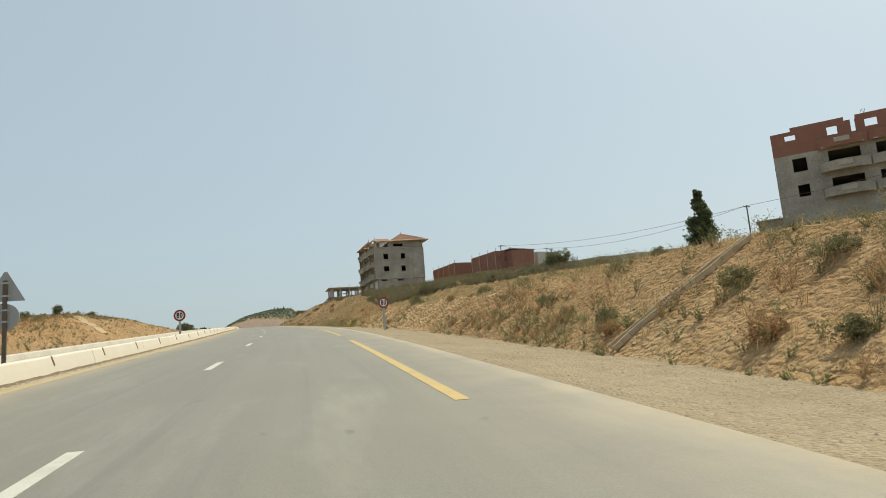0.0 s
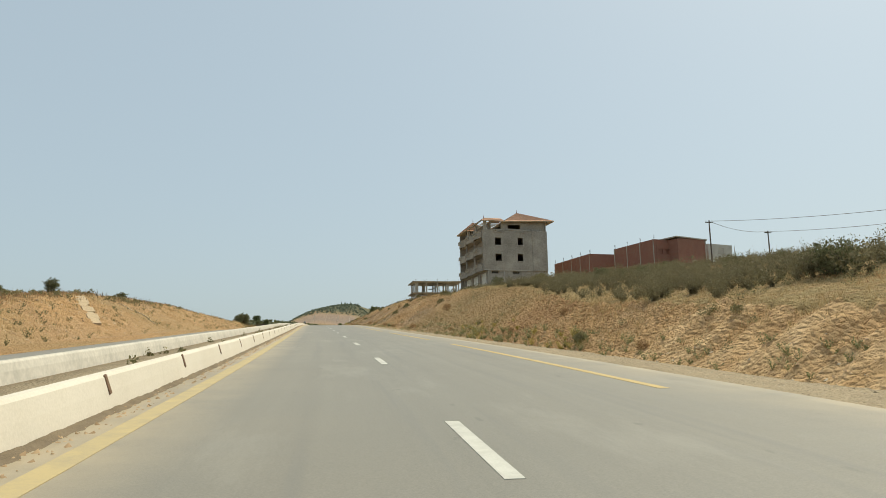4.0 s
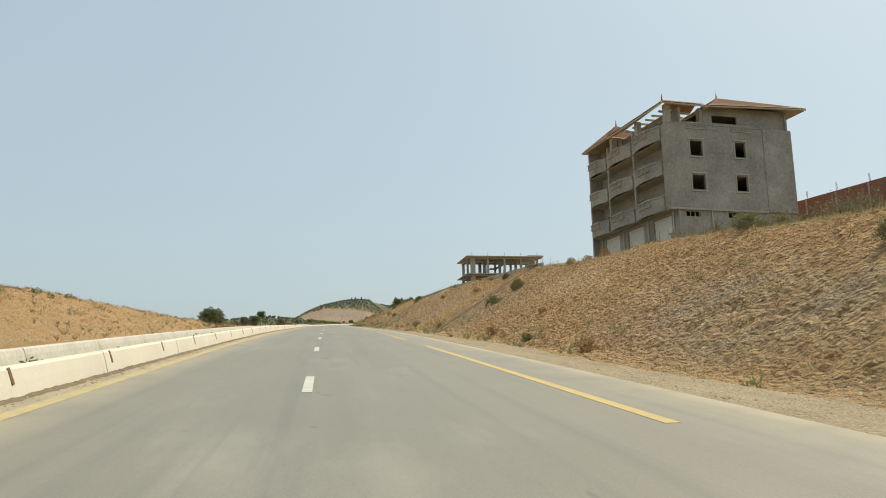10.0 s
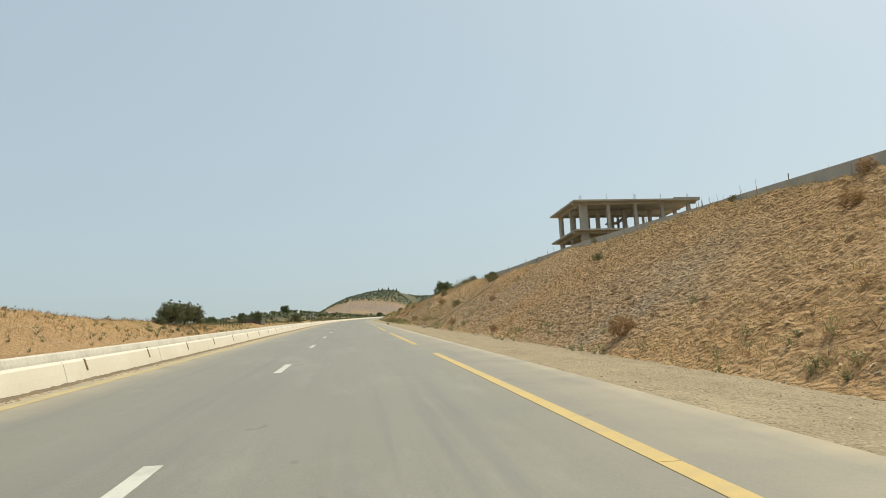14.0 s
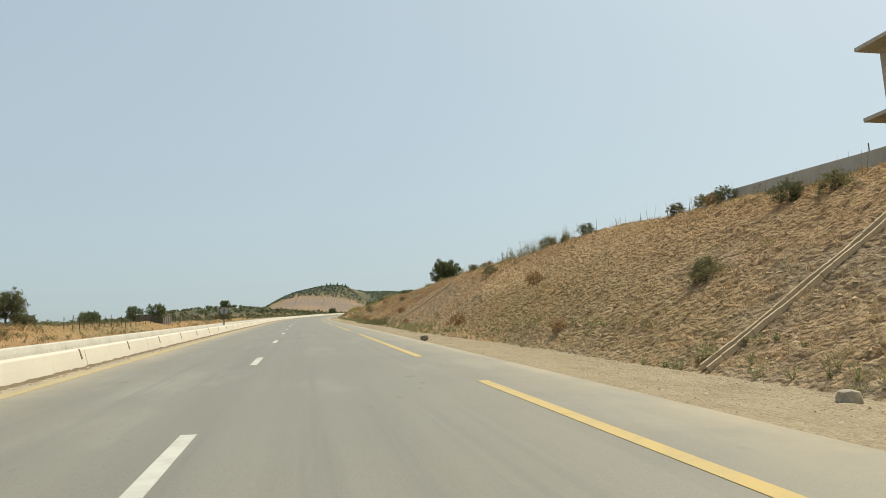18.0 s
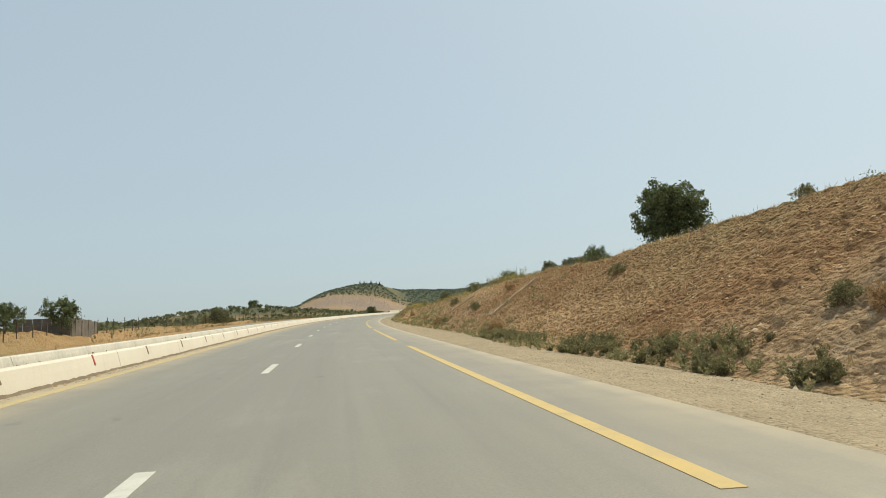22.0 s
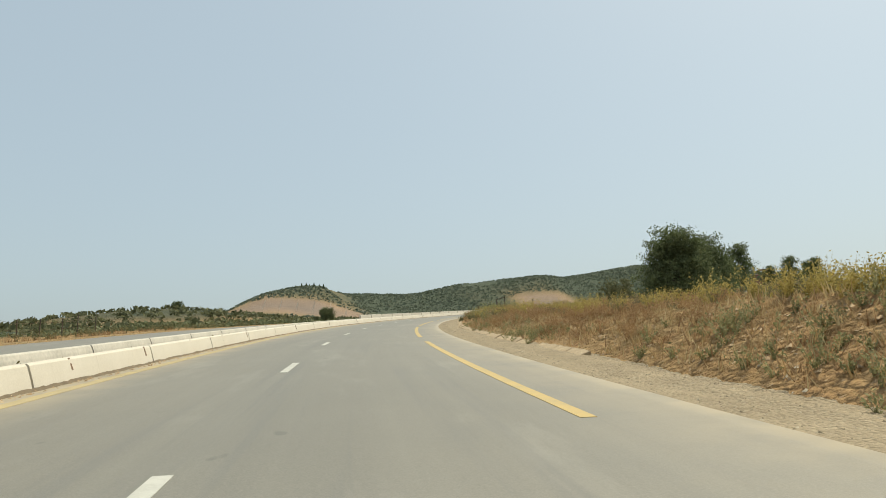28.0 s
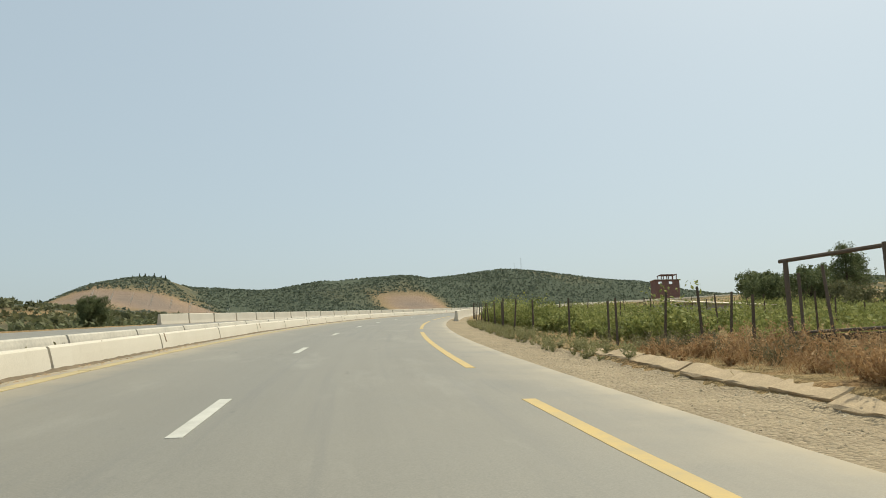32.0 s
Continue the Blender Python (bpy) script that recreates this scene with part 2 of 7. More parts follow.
def simple(name, c, var=0.25, scale=3.0, rough=0.85, metal=0.0, bump=0.2, bdist=0.01, spec=0.3, fine=None):
    """A plain surface with blotches and grain."""
    def build(nt, b):
        dark, lite = tuple(v * (1 - var) for v in c), tuple(min(v * (1 + var), 0.95) for v in c)
        big = n_ramp(nt, n_noise(nt, scale, 5), [(0.3, dark), (0.7, lite)])
        small = n_noise(nt, fine or scale * 14, 4)
        colour(nt, b, n_mix(nt, 0.35, big, n_ramp(nt, small, [(0.35, dark), (0.65, lite)])))
        n_bump(nt, b, small, bump, bdist)
    return material(name, build, rough, metal, spec)


def m_asphalt(nt, b):
    w = n_world(nt)
    lane = nt.nodes.new("ShaderNodeCombineXYZ")
    nt.links.new(n_attr(nt, "across"), lane.inputs[0])
    nt.links.new(n_attr(nt, "onward"), lane.inputs[1])
    streak = n_noise(nt, 1.0, 6, 0.65, vec=n_scaled(nt, lane.outputs[0], (1.5, 0.022, 1)))
    glare_smear = n_noise(nt, 1.0, 7, 0.7, vec=n_scaled(nt, lane.outputs[0], (0.55, 0.12, 1)))
    patch = n_noise(nt, 0.16, 5, vec=w)
    grain = n_noise(nt, 55, 3, 0.7, vec=w)
    base = n_ramp(nt, patch, [(0.3, (0.143, 0.130, 0.099)), (0.7, (0.187, 0.171, 0.133))])
    base = n_mix(nt, 0.5, base, n_ramp(nt, streak, [(0.3, (0.122, 0.111, 0.086)), (0.7, (0.197, 0.180, 0.140))]))
    base = n_mix(nt, 0.3, base, n_ramp(nt, grain, [(0.35, (0.12, 0.115, 0.105)), (0.7, (0.31, 0.292, 0.25))]))
    # pale smears put windscreen reflections, with some dust, into the asphalt colour
    base = n_mix(nt, n_ramp(nt, glare_smear, [(0.54, (0, 0, 0)), (0.70, (0.38, 0.38, 0.38))]), base, (0.31, 0.285, 0.235))
    base = n_mix(nt, n_ramp(nt, n_noise(nt, 1.0, 5, 0.6, vec=n_scaled(nt, lane.outputs[0], (2.6, 0.05, 1))), [(0.54, (0, 0, 0)), (0.70, (0.6, 0.6, 0.6))]), base, (0.13, 0.125, 0.112))
    spots = n_ramp(nt, n_noise(nt, 1.0, 2, vec=n_scaled(nt, lane.outputs[0], (2.2, 0.9, 1))), [(0.70, (0, 0, 0)), (0.74, (0.5, 0.5, 0.5))])
    base = n_mix(nt, spots, base, (0.085, 0.078, 0.066))
    dust = n_math(nt, "MULTIPLY", n_attr(nt, "dust"), n_ramp(nt, n_noise(nt, 0.7, 6, vec=w), [(0.25, (0.2, 0.2, 0.2)), (0.6, (1, 1, 1))]))
    base = n_mix(nt, dust, base, (0.36, 0.29, 0.19))
    colour(nt, b, base)
    n_bump(nt, b, grain, 0.3, 0.006)


def n_scaled(nt, vec, scale):
    m = nt.nodes.new("ShaderNodeMapping")
    m.inputs["Scale"].default_value = scale
    nt.links.new(vec, m.inputs["Vector"])
    return m.outputs["Vector"]


def m_ground(nt, b):
    w = n_world(nt)
    big, mid, fine = n_noise(nt, 0.12, 6, vec=w), n_noise(nt, 0.9, 7, 0.65, vec=w), n_noise(nt, 7.0, 5, 0.7, vec=w)
    soil = n_ramp(nt, mid, [(0.28, (0.24, 0.122, 0.050)), (0.5, (0.50, 0.295, 0.13)), (0.72, (0.66, 0.44, 0.235))])
    soil = n_mix(nt, 0.4, soil, n_ramp(nt, big, [(0.3, (0.35, 0.192, 0.080)), (0.55, (0.46, 0.28, 0.126)), (0.75, (0.48, 0.36, 0.23))]))
    soil = n_mix(nt, 0.35, soil, n_ramp(nt, fine, [(0.33, (0.13, 0.068, 0.030)), (0.67, (0.60, 0.40, 0.215))]))
    shard = nt.nodes.new("ShaderNodeTexVoronoi")
    shard.inputs["Scale"].default_value = 1.0
    nt.links.new(n_scaled(nt, n_mix(nt, 0.1, w, n_colour(nt, 2.0, w)), (7.5, 4.6, 9.0)), shard.inputs["Vector"])
    rough_shale = n_ramp(nt, n_noise(nt, 2.6, 8, 0.75, vec=w), [(0.3, (0.19, 0.115, 0.062)), (0.5, (0.42, 0.275, 0.152)), (0.72, (0.60, 0.44, 0.275))])
    rough_shale = n_mix(nt, 0.45, rough_shale, n_ramp(nt, shard.outputs["Color"], [(0.15, (0.16, 0.096, 0.052)), (0.5, (0.41, 0.268, 0.148)), (0.9, (0.62, 0.455, 0.285))]))
    rough_shale = n_mix(nt, n_ramp(nt, n_noise(nt, 0.22, 5, 0.6, vec=w), [(0.5, (0, 0, 0)), (0.66, (0.75, 0.75, 0.75))]), rough_shale, n_ramp(nt, n_noise(nt, 3.5, 8, 0.75, vec=w), [(0.3, (0.18, 0.138, 0.092)), (0.7, (0.47, 0.385, 0.275))]))
    soil = n_mix(nt, n_attr(nt, "debris"), soil, rough_shale)
    soil = n_mix(nt, n_attr(nt, "clay"), soil, n_mix(nt, 0.35, n_ramp(nt, mid, [(0.28, (0.185, 0.085, 0.038)), (0.5, (0.36, 0.192, 0.088)), (0.72, (0.50, 0.30, 0.155))]), n_ramp(nt, fine, [(0.33, (0.10, 0.05, 0.024)), (0.67, (0.48, 0.29, 0.15))])))
    pale = n_ramp(nt, mid, [(0.3, (0.52, 0.325, 0.155)), (0.7, (0.68, 0.475, 0.27))])
    soil = n_mix(nt, n_attr(nt, "pale"), soil, pale)
    soil = n_mix(nt, n_attr(nt, "fallow"), soil, n_ramp(nt, n_mix(nt, 0.5, n_noise(nt, 0.05, 6, 0.7, vec=n_scaled(nt, w, (1.0, 3.0, 6.0))), mid), [(0.3, (0.165, 0.125, 0.098)), (0.7, (0.29, 0.225, 0.18))]))
    grass = n_ramp(nt, n_noise(nt, 1.7, 7, 0.7, vec=w), [(0.25, (0.17, 0.12, 0.055)), (0.5, (0.30, 0.22, 0.105)), (0.75, (0.42, 0.33, 0.17))])
    scrub = n_ramp(nt, n_noise(nt, 0.35, 7, 0.7, vec=w), [(0.3, (0.05, 0.062, 0.04)), (0.55, (0.07, 0.084, 0.055)), (0.75, (0.095, 0.105, 0.07))])
    scrub = n_mix(nt, 0.45, scrub, n_ramp(nt, n_noise(nt, 0.11, 6, 0.7, vec=w), [(0.35, (0.06, 0.074, 0.048)), (0.65, (0.088, 0.100, 0.068))]))
    patch = n_ramp(nt, mid, [(0.35, (0, 0, 0)), (0.62, (1, 1, 1))])
    c = n_mix(nt, n_math(nt, "MULTIPLY", n_attr(nt, "dry"), n_math(nt, "ADD", 0.35, patch), True), soil, grass)
    c = n_mix(nt, n_attr(nt, "scrub"), c, scrub)
    colour(nt, b, c)
    v = nt.nodes.new("ShaderNodeTexVoronoi")
    v.inputs["Scale"].default_value = 6.5
    nt.links.new(n_mix(nt, 0.12, w, n_colour(nt, 3.0, w)), v.inputs["Vector"])
    lumps = n_math(nt, "ADD", n_math(nt, "MULTIPLY", mid, 1.2), n_math(nt, "SUBTRACT", fine, n_math(nt, "ADD", n_math(nt, "MULTIPLY", v.outputs["Distance"], 0.9), n_math(nt, "MULTIPLY", shard.outputs["Distance"], 0.5))))
    n_bump(nt, b, lumps, 1.0, 0.2)


def m_gravel(nt, b):
    w = n_world(nt)
    v = nt.nodes.new("ShaderNodeTexVoronoi")
    v.inputs["Scale"].default_value = 19.0
    nt.links.new(w, v.inputs["Vector"])
    mid = n_noise(nt, 0.8, 6, vec=w)
    c = n_ramp(nt, mid, [(0.3, (0.26, 0.198, 0.12)), (0.7, (0.395, 0.31, 0.195))])
    c = n_mix(nt, 0.28, c, n_ramp(nt, v.outputs["Color"], [(0.1, (0.12, 0.092, 0.06)), (0.5, (0.30, 0.235, 0.155)), (0.95, (0.46, 0.385, 0.275))]))
    c = n_mix(nt, 0.25, c, n_ramp(nt, n_noise(nt, 34, 3, vec=w), [(0.3, (0.10, 0.08, 0.06)), (0.7, (0.40, 0.345, 0.26))]))
    colour(nt, b, c)
    n_bump(nt, b, n_math(nt, "SUBTRACT", n_math(nt, "MULTIPLY", mid, 0.5), v.outputs["Distance"]), 0.8, 0.045)


def m_barrier(nt, b):
    w = n_world(nt)
    c = n_ramp(nt, n_noise(nt, 0.5, 6, vec=w), [(0.3, (0.545, 0.49, 0.405)), (0.7, (0.62, 0.565, 0.478))])
    drip = n_noise(nt, 1.0, 5, vec=n_scaled(nt, w, (5.0, 5.0, 0.7)))
    c = n_mix(nt, n_ramp(nt, drip, [(0.58, (0, 0, 0)), (0.8, (0.4, 0.4, 0.4))]), c, (0.41, 0.345, 0.26))
    c = n_mix(nt, 0.2, c, n_ramp(nt, n_noise(nt, 30, 4, vec=w), [(0.3, (0.45, 0.40, 0.31)), (0.7, (0.78, 0.72, 0.60))]))
    colour(nt, b, c)
    n_bump(nt, b, n_noise(nt, 30, 4, vec=w), 0.25, 0.01)


def m_paint(nt, b, c, worn):
    w = n_world(nt)
    wear = n_ramp(nt, n_noise(nt, 2.2, 8, 0.75, vec=w), [(0.42, (1, 1, 1)), (0.72, (0.15, 0.15, 0.15))])
    base = n_mix(nt, wear, worn, c)
    base = n_mix(nt, 0.2, base, n_ramp(nt, n_noise(nt, 55, 3, vec=w), [(0.3, worn), (0.6, c)]))
    colour(nt, b, base)


ASPHALT = material("asphalt", m_asphalt, 0.60, spec=0.5)
GROUND = material("ground", m_ground, 0.95, spec=0.15)
GRAVEL = material("gravel", m_gravel, 0.95, spec=0.15)
BARRIER = material("pale_concrete", m_barrier, 0.85)
# a slightly darker, greyer concrete than the near barrier's
BARRIER_GREY = simple("greyer_concrete", (0.50, 0.46, 0.39), 0.25, 0.6, 0.9, bump=0.2)
WHITE_PAINT = material("white_road_paint", lambda nt, b: m_paint(nt, b, (0.50, 0.485, 0.43), (0.31, 0.295, 0.255)), 0.7)
YELLOW_PAINT = material("yellow_road_paint", lambda nt, b: m_paint(nt, b, (0.49, 0.345, 0.13), (0.33, 0.275, 0.17)), 0.7)
YELLOW_WORN = material("dusty_yellow_road_paint", lambda nt, b: m_paint(nt, b, (0.43, 0.335, 0.17), (0.27, 0.235, 0.165)), 0.8)
RENDER_GREY = simple("grey_cement_render", (0.34, 0.31, 0.262), 0.42, 0.28, 0.95, bump=0.15)
CONCRETE = simple("raw_concrete", (0.42, 0.38, 0.32), 0.2, 0.8, 0.92, bump=0.2)
BRICK = simple("hollow_red_brick", (0.285, 0.125, 0.085), 0.25, 1.2, 0.95)
ROOF_TILE = simple("orange_roof_tile", (0.62, 0.36, 0.235), 0.2, 0.8, 0.85)
STEEL = simple("galvanised_steel", (0.42, 0.42, 0.40), 0.15, 2.0, 0.5, 0.6)


# ---- ground ----
def bare_cut(s):
    """Where the cut is bare soil, furrowed by rain."""
    return np.interp(s, [16, 26, 62, 70], [0.0, 1.0, 1.0, 0.0])


def gullies(s, d):
    return (1 - np.abs(vnoise(s * 1.3 + 0.12 * d, d * 0.10, 131))) ** 2 - 0.45 + 0.25 * vnoise(s * 2.4, d * 0.25, 132)


def zones(s, d):
    """Masks of the ground's cover: dry grass, green scrub, pale bare soil with sunlit gully ridges painted in."""
    crest = crest_line(s)
    on_cut = (d > toe(s)) & (d < crest)
    n = fbm(s * 0.05, d * 0.09, 5)
    dry = np.where(d > crest, 0.95, np.where(on_cut, np.clip(0.15 + 0.5 * n + np.interp(s, [0, 14, 24, 85, 95, 110, 230, 330, 500], [0.1, 0.05, -0.6, -0.6, 0.1, 0.0, -0.1, 0.05, 0.3]), 0, 1), 0.25))
    dry = np.where(d < -18, np.where(np.interp(s, BANK_S, BANK_H) > 0.5, np.where(s < 285, 0.15 + 0.4 * n, 0.65 + 0.5 * n), 0.6), dry)
    dry = np.where(d < -42, dry + (0.7 - dry) * np.clip((-d - 42) / 40, 0, 1), dry)
    open_scrub = np.clip(0.25 + 0.9 * fbm(s * 0.03, d * 0.03, 9) + 0.6 * np.interp(s, [400, 470], [0, 1]) * (d < 0), 0, 1)
    out = np.clip((-d - 36) / 40, 0, 1)
    field = np.interp(s, [425, 465], [0.0, 0.9]) * np.clip((-d - 25) / 3, 0, 1)
    scrub = np.where(d > 0, open_scrub * np.clip((d - crest - 8) / 14, 0, 1), field + (open_scrub - field) * out)
    pale = np.where(on_cut, np.clip(np.interp(s, [0, 14, 22, 30, 60, 70, 900], [0.12, 0.12, 0.6, 0.9, 0.85, 0.0, 0.0]) + 0.6 * fbm(s * 0.06, d * 0.2, 3) - 0.15, 0, 1), 0)
    # gully ridges painted paler, as the sun would catch them
    pale = np.clip(pale + np.where(on_cut, 1.1 * gullies(s, d) * bare_cut(s), 0), 0, 1)
    return np.clip(dry, 0, 1), scrub, pale


def debris(s, d):
    """Where grey-brown broken shale lies over the soil of the cut, thinning towards its top."""
    up = (d - toe(s)) / (crest_line(s) - toe(s))
    share = np.interp(s, [62, 72, 100, 112, 325, 345, 385, 400, 430], [0.0, 0.1, 0.15, 0.85, 0.85, 0.8, 0.7, 0.3, 0.0])
    bank_up = (BANK_TOE - d) / (np.interp(s, BANK_S, BANK_H) / BANK_CUT + 0.01)
    bank = np.where((bank_up > -0.1) & (bank_up < 1) & (s > 60) & (s < 330), np.clip(1.0 - 1.1 * bank_up + 0.8 * fbm(s * 0.08, d * 0.15, 16), 0, 1), 0)
    return 0.4 * bank + np.where((up > -0.1) & (up < 1), np.clip(share * np.clip(1.9 - 1.9 * up, 0, 1) * (0.75 + 0.8 * fbm(s * 0.07, d * 0.16, 15)), 0, 1), 0)


def clay(s, d):
    """Where the cut goes through darker red-brown clay."""
    return np.where((d > toe(s)) & (d < crest_line(s)), np.clip(np.interp(s, [72, 78, 86, 94, 322, 336, 376, 392], [0.0, 0.45, 0.4, 0.0, 0.0, 1.0, 0.8, 0.0]) * (0.8 + 0.9 * fbm(s * 0.12, d * 0.2, 17)), 0, 1), 0)


def far_height(x, y):
    """Open country: a tilted plain with hills on it."""
    z = np.where(y < 600, 0.074 * y + 2.5, 46.9 + 0.066 * (y - 600)) - np.clip(-x - 60, 0, 500) * 0.012
    for hx, hy, hh, wx, wy in HILLS:
        z = z + hh * np.exp(-((x - hx) / wx) ** 2 - ((y - hy) / wy) ** 2)
    return z + 1.2 * fbm(x * 0.012, y * 0.012, 21)


HILLS = [(-190, 1280, 13, 110, 90), (-138, 849, 4, 70, 80), (-105, 878, 7, 60, 80), (-108, 1552, 34.4, 60, 170), (-72, 1585, 4.8, 50, 170), (-24, 1596, 42.4, 60, 170), (67, 1782, 47, 97, 170),
         (199, 1669, 40.9, 78, 170), (295, 1686, 44.4, 78, 170), (377, 1688, 46.7, 72, 170), (434, 2000, 65.7, 91, 170), (461, 1788, 35.3, 78, 170), (545, 1731, 55.7, 85, 170),
         (652, 1749, 65.3, 104, 170), (799, 1715, 44.6, 117, 170), (818, 1609, 23.8, 130, 170), (953, 1485, 21, 143, 170), (966, 1289, 58.5, 195, 170), (262, 862, 3.4, 110, 55), (268, 818, 6.0, 85, 42)]

S_LINES = np.concatenate([np.arange(-120, -20, 4.0), np.arange(-20, 40, 0.2), np.arange(40, 410, 0.15), np.arange(410, 440, 0.2), np.arange(440, 530, 0.5), np.arange(530, 875, 3.0)])
D_LINES = np.concatenate([np.array([-130, -110, -95, -82, -72, -64, -57, -51, -46, -42]), np.arange(-39, -17, 0.8), np.array([-16.5, -12, -8, -5, 0, 3, 5.0, 6.2, 6.9]),
                          np.arange(7.2, 21.2, 0.145), np.arange(21.2, 26, 0.6), np.arange(26, 34, 1.0), np.array([35, 37, 39.5, 42, 45, 49, 54, 60, 67, 75, 84, 94, 105])])
SS, DD = np.meshgrid(S_LINES, D_LINES, indexing="ij")


def country_scrub(x, y):
    """How much scrub covers the open country: thick on the far hills, in patches over the dry land near the road."""
    return np.clip(np.interp(y, [500, 1000], [0.35, 1.1]) + np.interp(y, [500, 1000], [1.1, 0.3]) * fbm(x * 0.009, y * 0.009, 81), 0, 1)


def cells(x, y, seed):
    """Cell noise: the height of the nearest cell's tilted top, with a crack along its edge."""
    x, y = np.broadcast_arrays(np.asarray(x, float), np.asarray(y, float))
    i, j = np.floor(x), np.floor(y)
    f1, f2, top = np.full(x.shape, 9.0), np.full(x.shape, 9.0), np.zeros(x.shape)
    for a in (-1, 0, 1):
        for b in (-1, 0, 1):
            px, py = i + a + 0.5 + 0.45 * _hash(i + a, j + b, seed), j + b + 0.5 + 0.45 * _hash(i + a, j + b, seed + 1)
            r = np.hypot(x - px, y - py)
            tip = _hash(i + a, j + b, seed + 2) + 0.9 * ((x - px) * _hash(i + a, j + b, seed + 3) + (y - py) * _hash(i + a, j + b, seed + 4))
            nearer = r < f1
            f2 = np.where(nearer, f1, np.minimum(f2, r))
            top = np.where(nearer, tip, top)
            f1 = np.where(nearer, r, f1)
    return top * 0.5 + np.clip((f2 - f1) * 2.5, 0, 1) - 0.7


def rubble(s, d):
    warp = 0.25 * vnoise(s * 0.7, d * 0.7, 37)
    return 0.04 * cells(s * 2.1 + warp, d * 3.4 - 0.7 * s + warp, 301) + 0.055 * cells(s * 3.4, d * 4.6 + warp, 311) + 0.05 * vnoise(s * 6.2, d * 6.6, 321)


def broken(s):
    return np.interp(s, [-120, 15, 60, 72, 110, 330, 420, 470, 900], [0.55, 0.5, 0.5, 1.1, 1.1, 1.1, 0.8, 0.5, 0.0])


def roughness(s, d):
    crest = crest_line(s)
    on_cut = np.clip((d - fan_toe(s)) / 0.8, 0, 1) * np.clip((crest + 1.5 - d) / 1.5, 0, 1)
    lumps = np.abs(vnoise(s * 1.05 + 0.3 * d, d * 1.35, 33)) + 0.5 * np.abs(vnoise(s * 1.9 - 0.4 * d, d * 2.1, 34)) - 0.6
    rills = (1 - np.abs(vnoise(s * 0.8 + 0.35 * d, d * 0.16, 31))) ** 2 - 0.5
    clods = fbm(s * 0.9, d * 1.1, 41, 3)
    swell = fbm(s * 0.09, d * 0.10, 51, 2)
    bank = np.clip((-BANK_TOE * -1 - d) / 2, 0, 1)
    crest_wave = 0.14 * fbm(s * 0.13, 0 * d, 61, 3) * np.clip((d - toe(s)) / 6, 0, 1)
    bare = np.interp(s, [-120, 14, 20, 60, 70, 900], [0.8, 0.8, 2.6, 2.6, 0.8, 0.8])
    return on_cut * (0.40 * gullies(s, d) * bare_cut(s) + 0.07 * rills * bare + 0.04 * clods + 0.06 * lumps + 0.14 * swell + broken(s) * rubble(s, d)) + crest_wave + bank * (0.16 * clods + 0.25 * swell + np.clip((d + 45) / 5, 0, 1) * (0.16 * rills + 0.5 * rubble(s, d))) + np.clip((d - crest) / 6, 0, 1) * (0.12 * swell + 0.08 * clods)


HH = relief(SS, DD) + roughness(SS, DD)
under = (DD > -17.5) & (DD < fan_toe(SS) - 0.1)
HH = np.where(under, np.where(DD < -7.2, -0.25 - 0.7 * across_drop(SS), np.minimum(relief(SS, DD), 0) - 0.25), HH)
near = places(SS, DD, HH).reshape(-1, 3)
edge = np.minimum(np.minimum((DD + 130) / 40, (105 - DD) / 30), np.minimum((SS + 120) / 50, (872 - SS) / 60)).clip(0, 1).ravel()
near[:, 2] = near[:, 2] * edge + (1 - edge) * far_height(near[:, 0], near[:, 1])
dry, scrub, pale = (m.ravel() for m in zones(SS, DD))
dry = dry * edge + (1 - edge) * np.clip(0.6 + 0.5 * fbm(near[:, 0] * 0.01, near[:, 1] * 0.01, 71), 0, 1)
scrub = scrub * edge + (1 - edge) * country_scrub(near[:, 0], near[:, 1])
n_faces = grid_faces(len(S_LINES), len(D_LINES))

# open country, with a hole where the near sheet lies
ring = np.concatenate([np.arange(-3000, -400, 200), np.arange(-400, 500, 16.0), np.arange(500, 1100, 24.0), np.arange(1100, 3001, 125)])
ring_y = np.concatenate([np.arange(-900, -200, 100), np.arange(-200, 900, 16.0), np.arange(900, 2400, 40), np.arange(2400, 4501, 300)])
FX, FY = np.meshgrid(ring, ring_y, indexing="ij")
line = np.stack([_X, _Y], 1)[::5]
gap = np.full(FX.shape, 1e9)
side = np.zeros(FX.shape)
for k in range(0, 186):
    a = _turn[5 * k]
    ox, oy = FX - line[k, 0], FY - line[k, 1]
    dist = np.hypot(ox, oy)
    nearer = dist < gap
    side = np.where(nearer, ox * math.cos(a) + oy * math.sin(a), side)
    gap = np.minimum(gap, dist)
inside = (gap < 100) & (side > -95) & (side < 80)
FZ = far_height(FX, FY) - np.where(inside, 9.0, 0.0)
far = np.stack([FX, FY, FZ], -1).reshape(-1, 3)
f_faces = grid_faces(len(ring), len(ring_y)) + len(near)
f_dry = np.clip(0.6 + 0.5 * fbm(FX * 0.01, FY * 0.01, 71), 0, 1).ravel()
f_scrub = country_scrub(FX, FY).ravel()
ragged = 26 * fbm(FX * 0.02, FY * 0.02, 72)
bare_field = np.exp(-((FX + 52 + ragged) / 108) ** 4 - ((FY - 1412 + ragged) / 66) ** 4) + np.exp(-((FX - 315) / 45) ** 4 - ((FY - 1500) / 60) ** 4) + np.exp(-((FX - 420) / 260) ** 4 - ((FY - 840) / 110) ** 4)
f_scrub = np.clip(f_scrub - 1.6 * bare_field.ravel(), 0, 1)
f_dry = np.clip(f_dry - 1.2 * bare_field.ravel(), 0, 1)
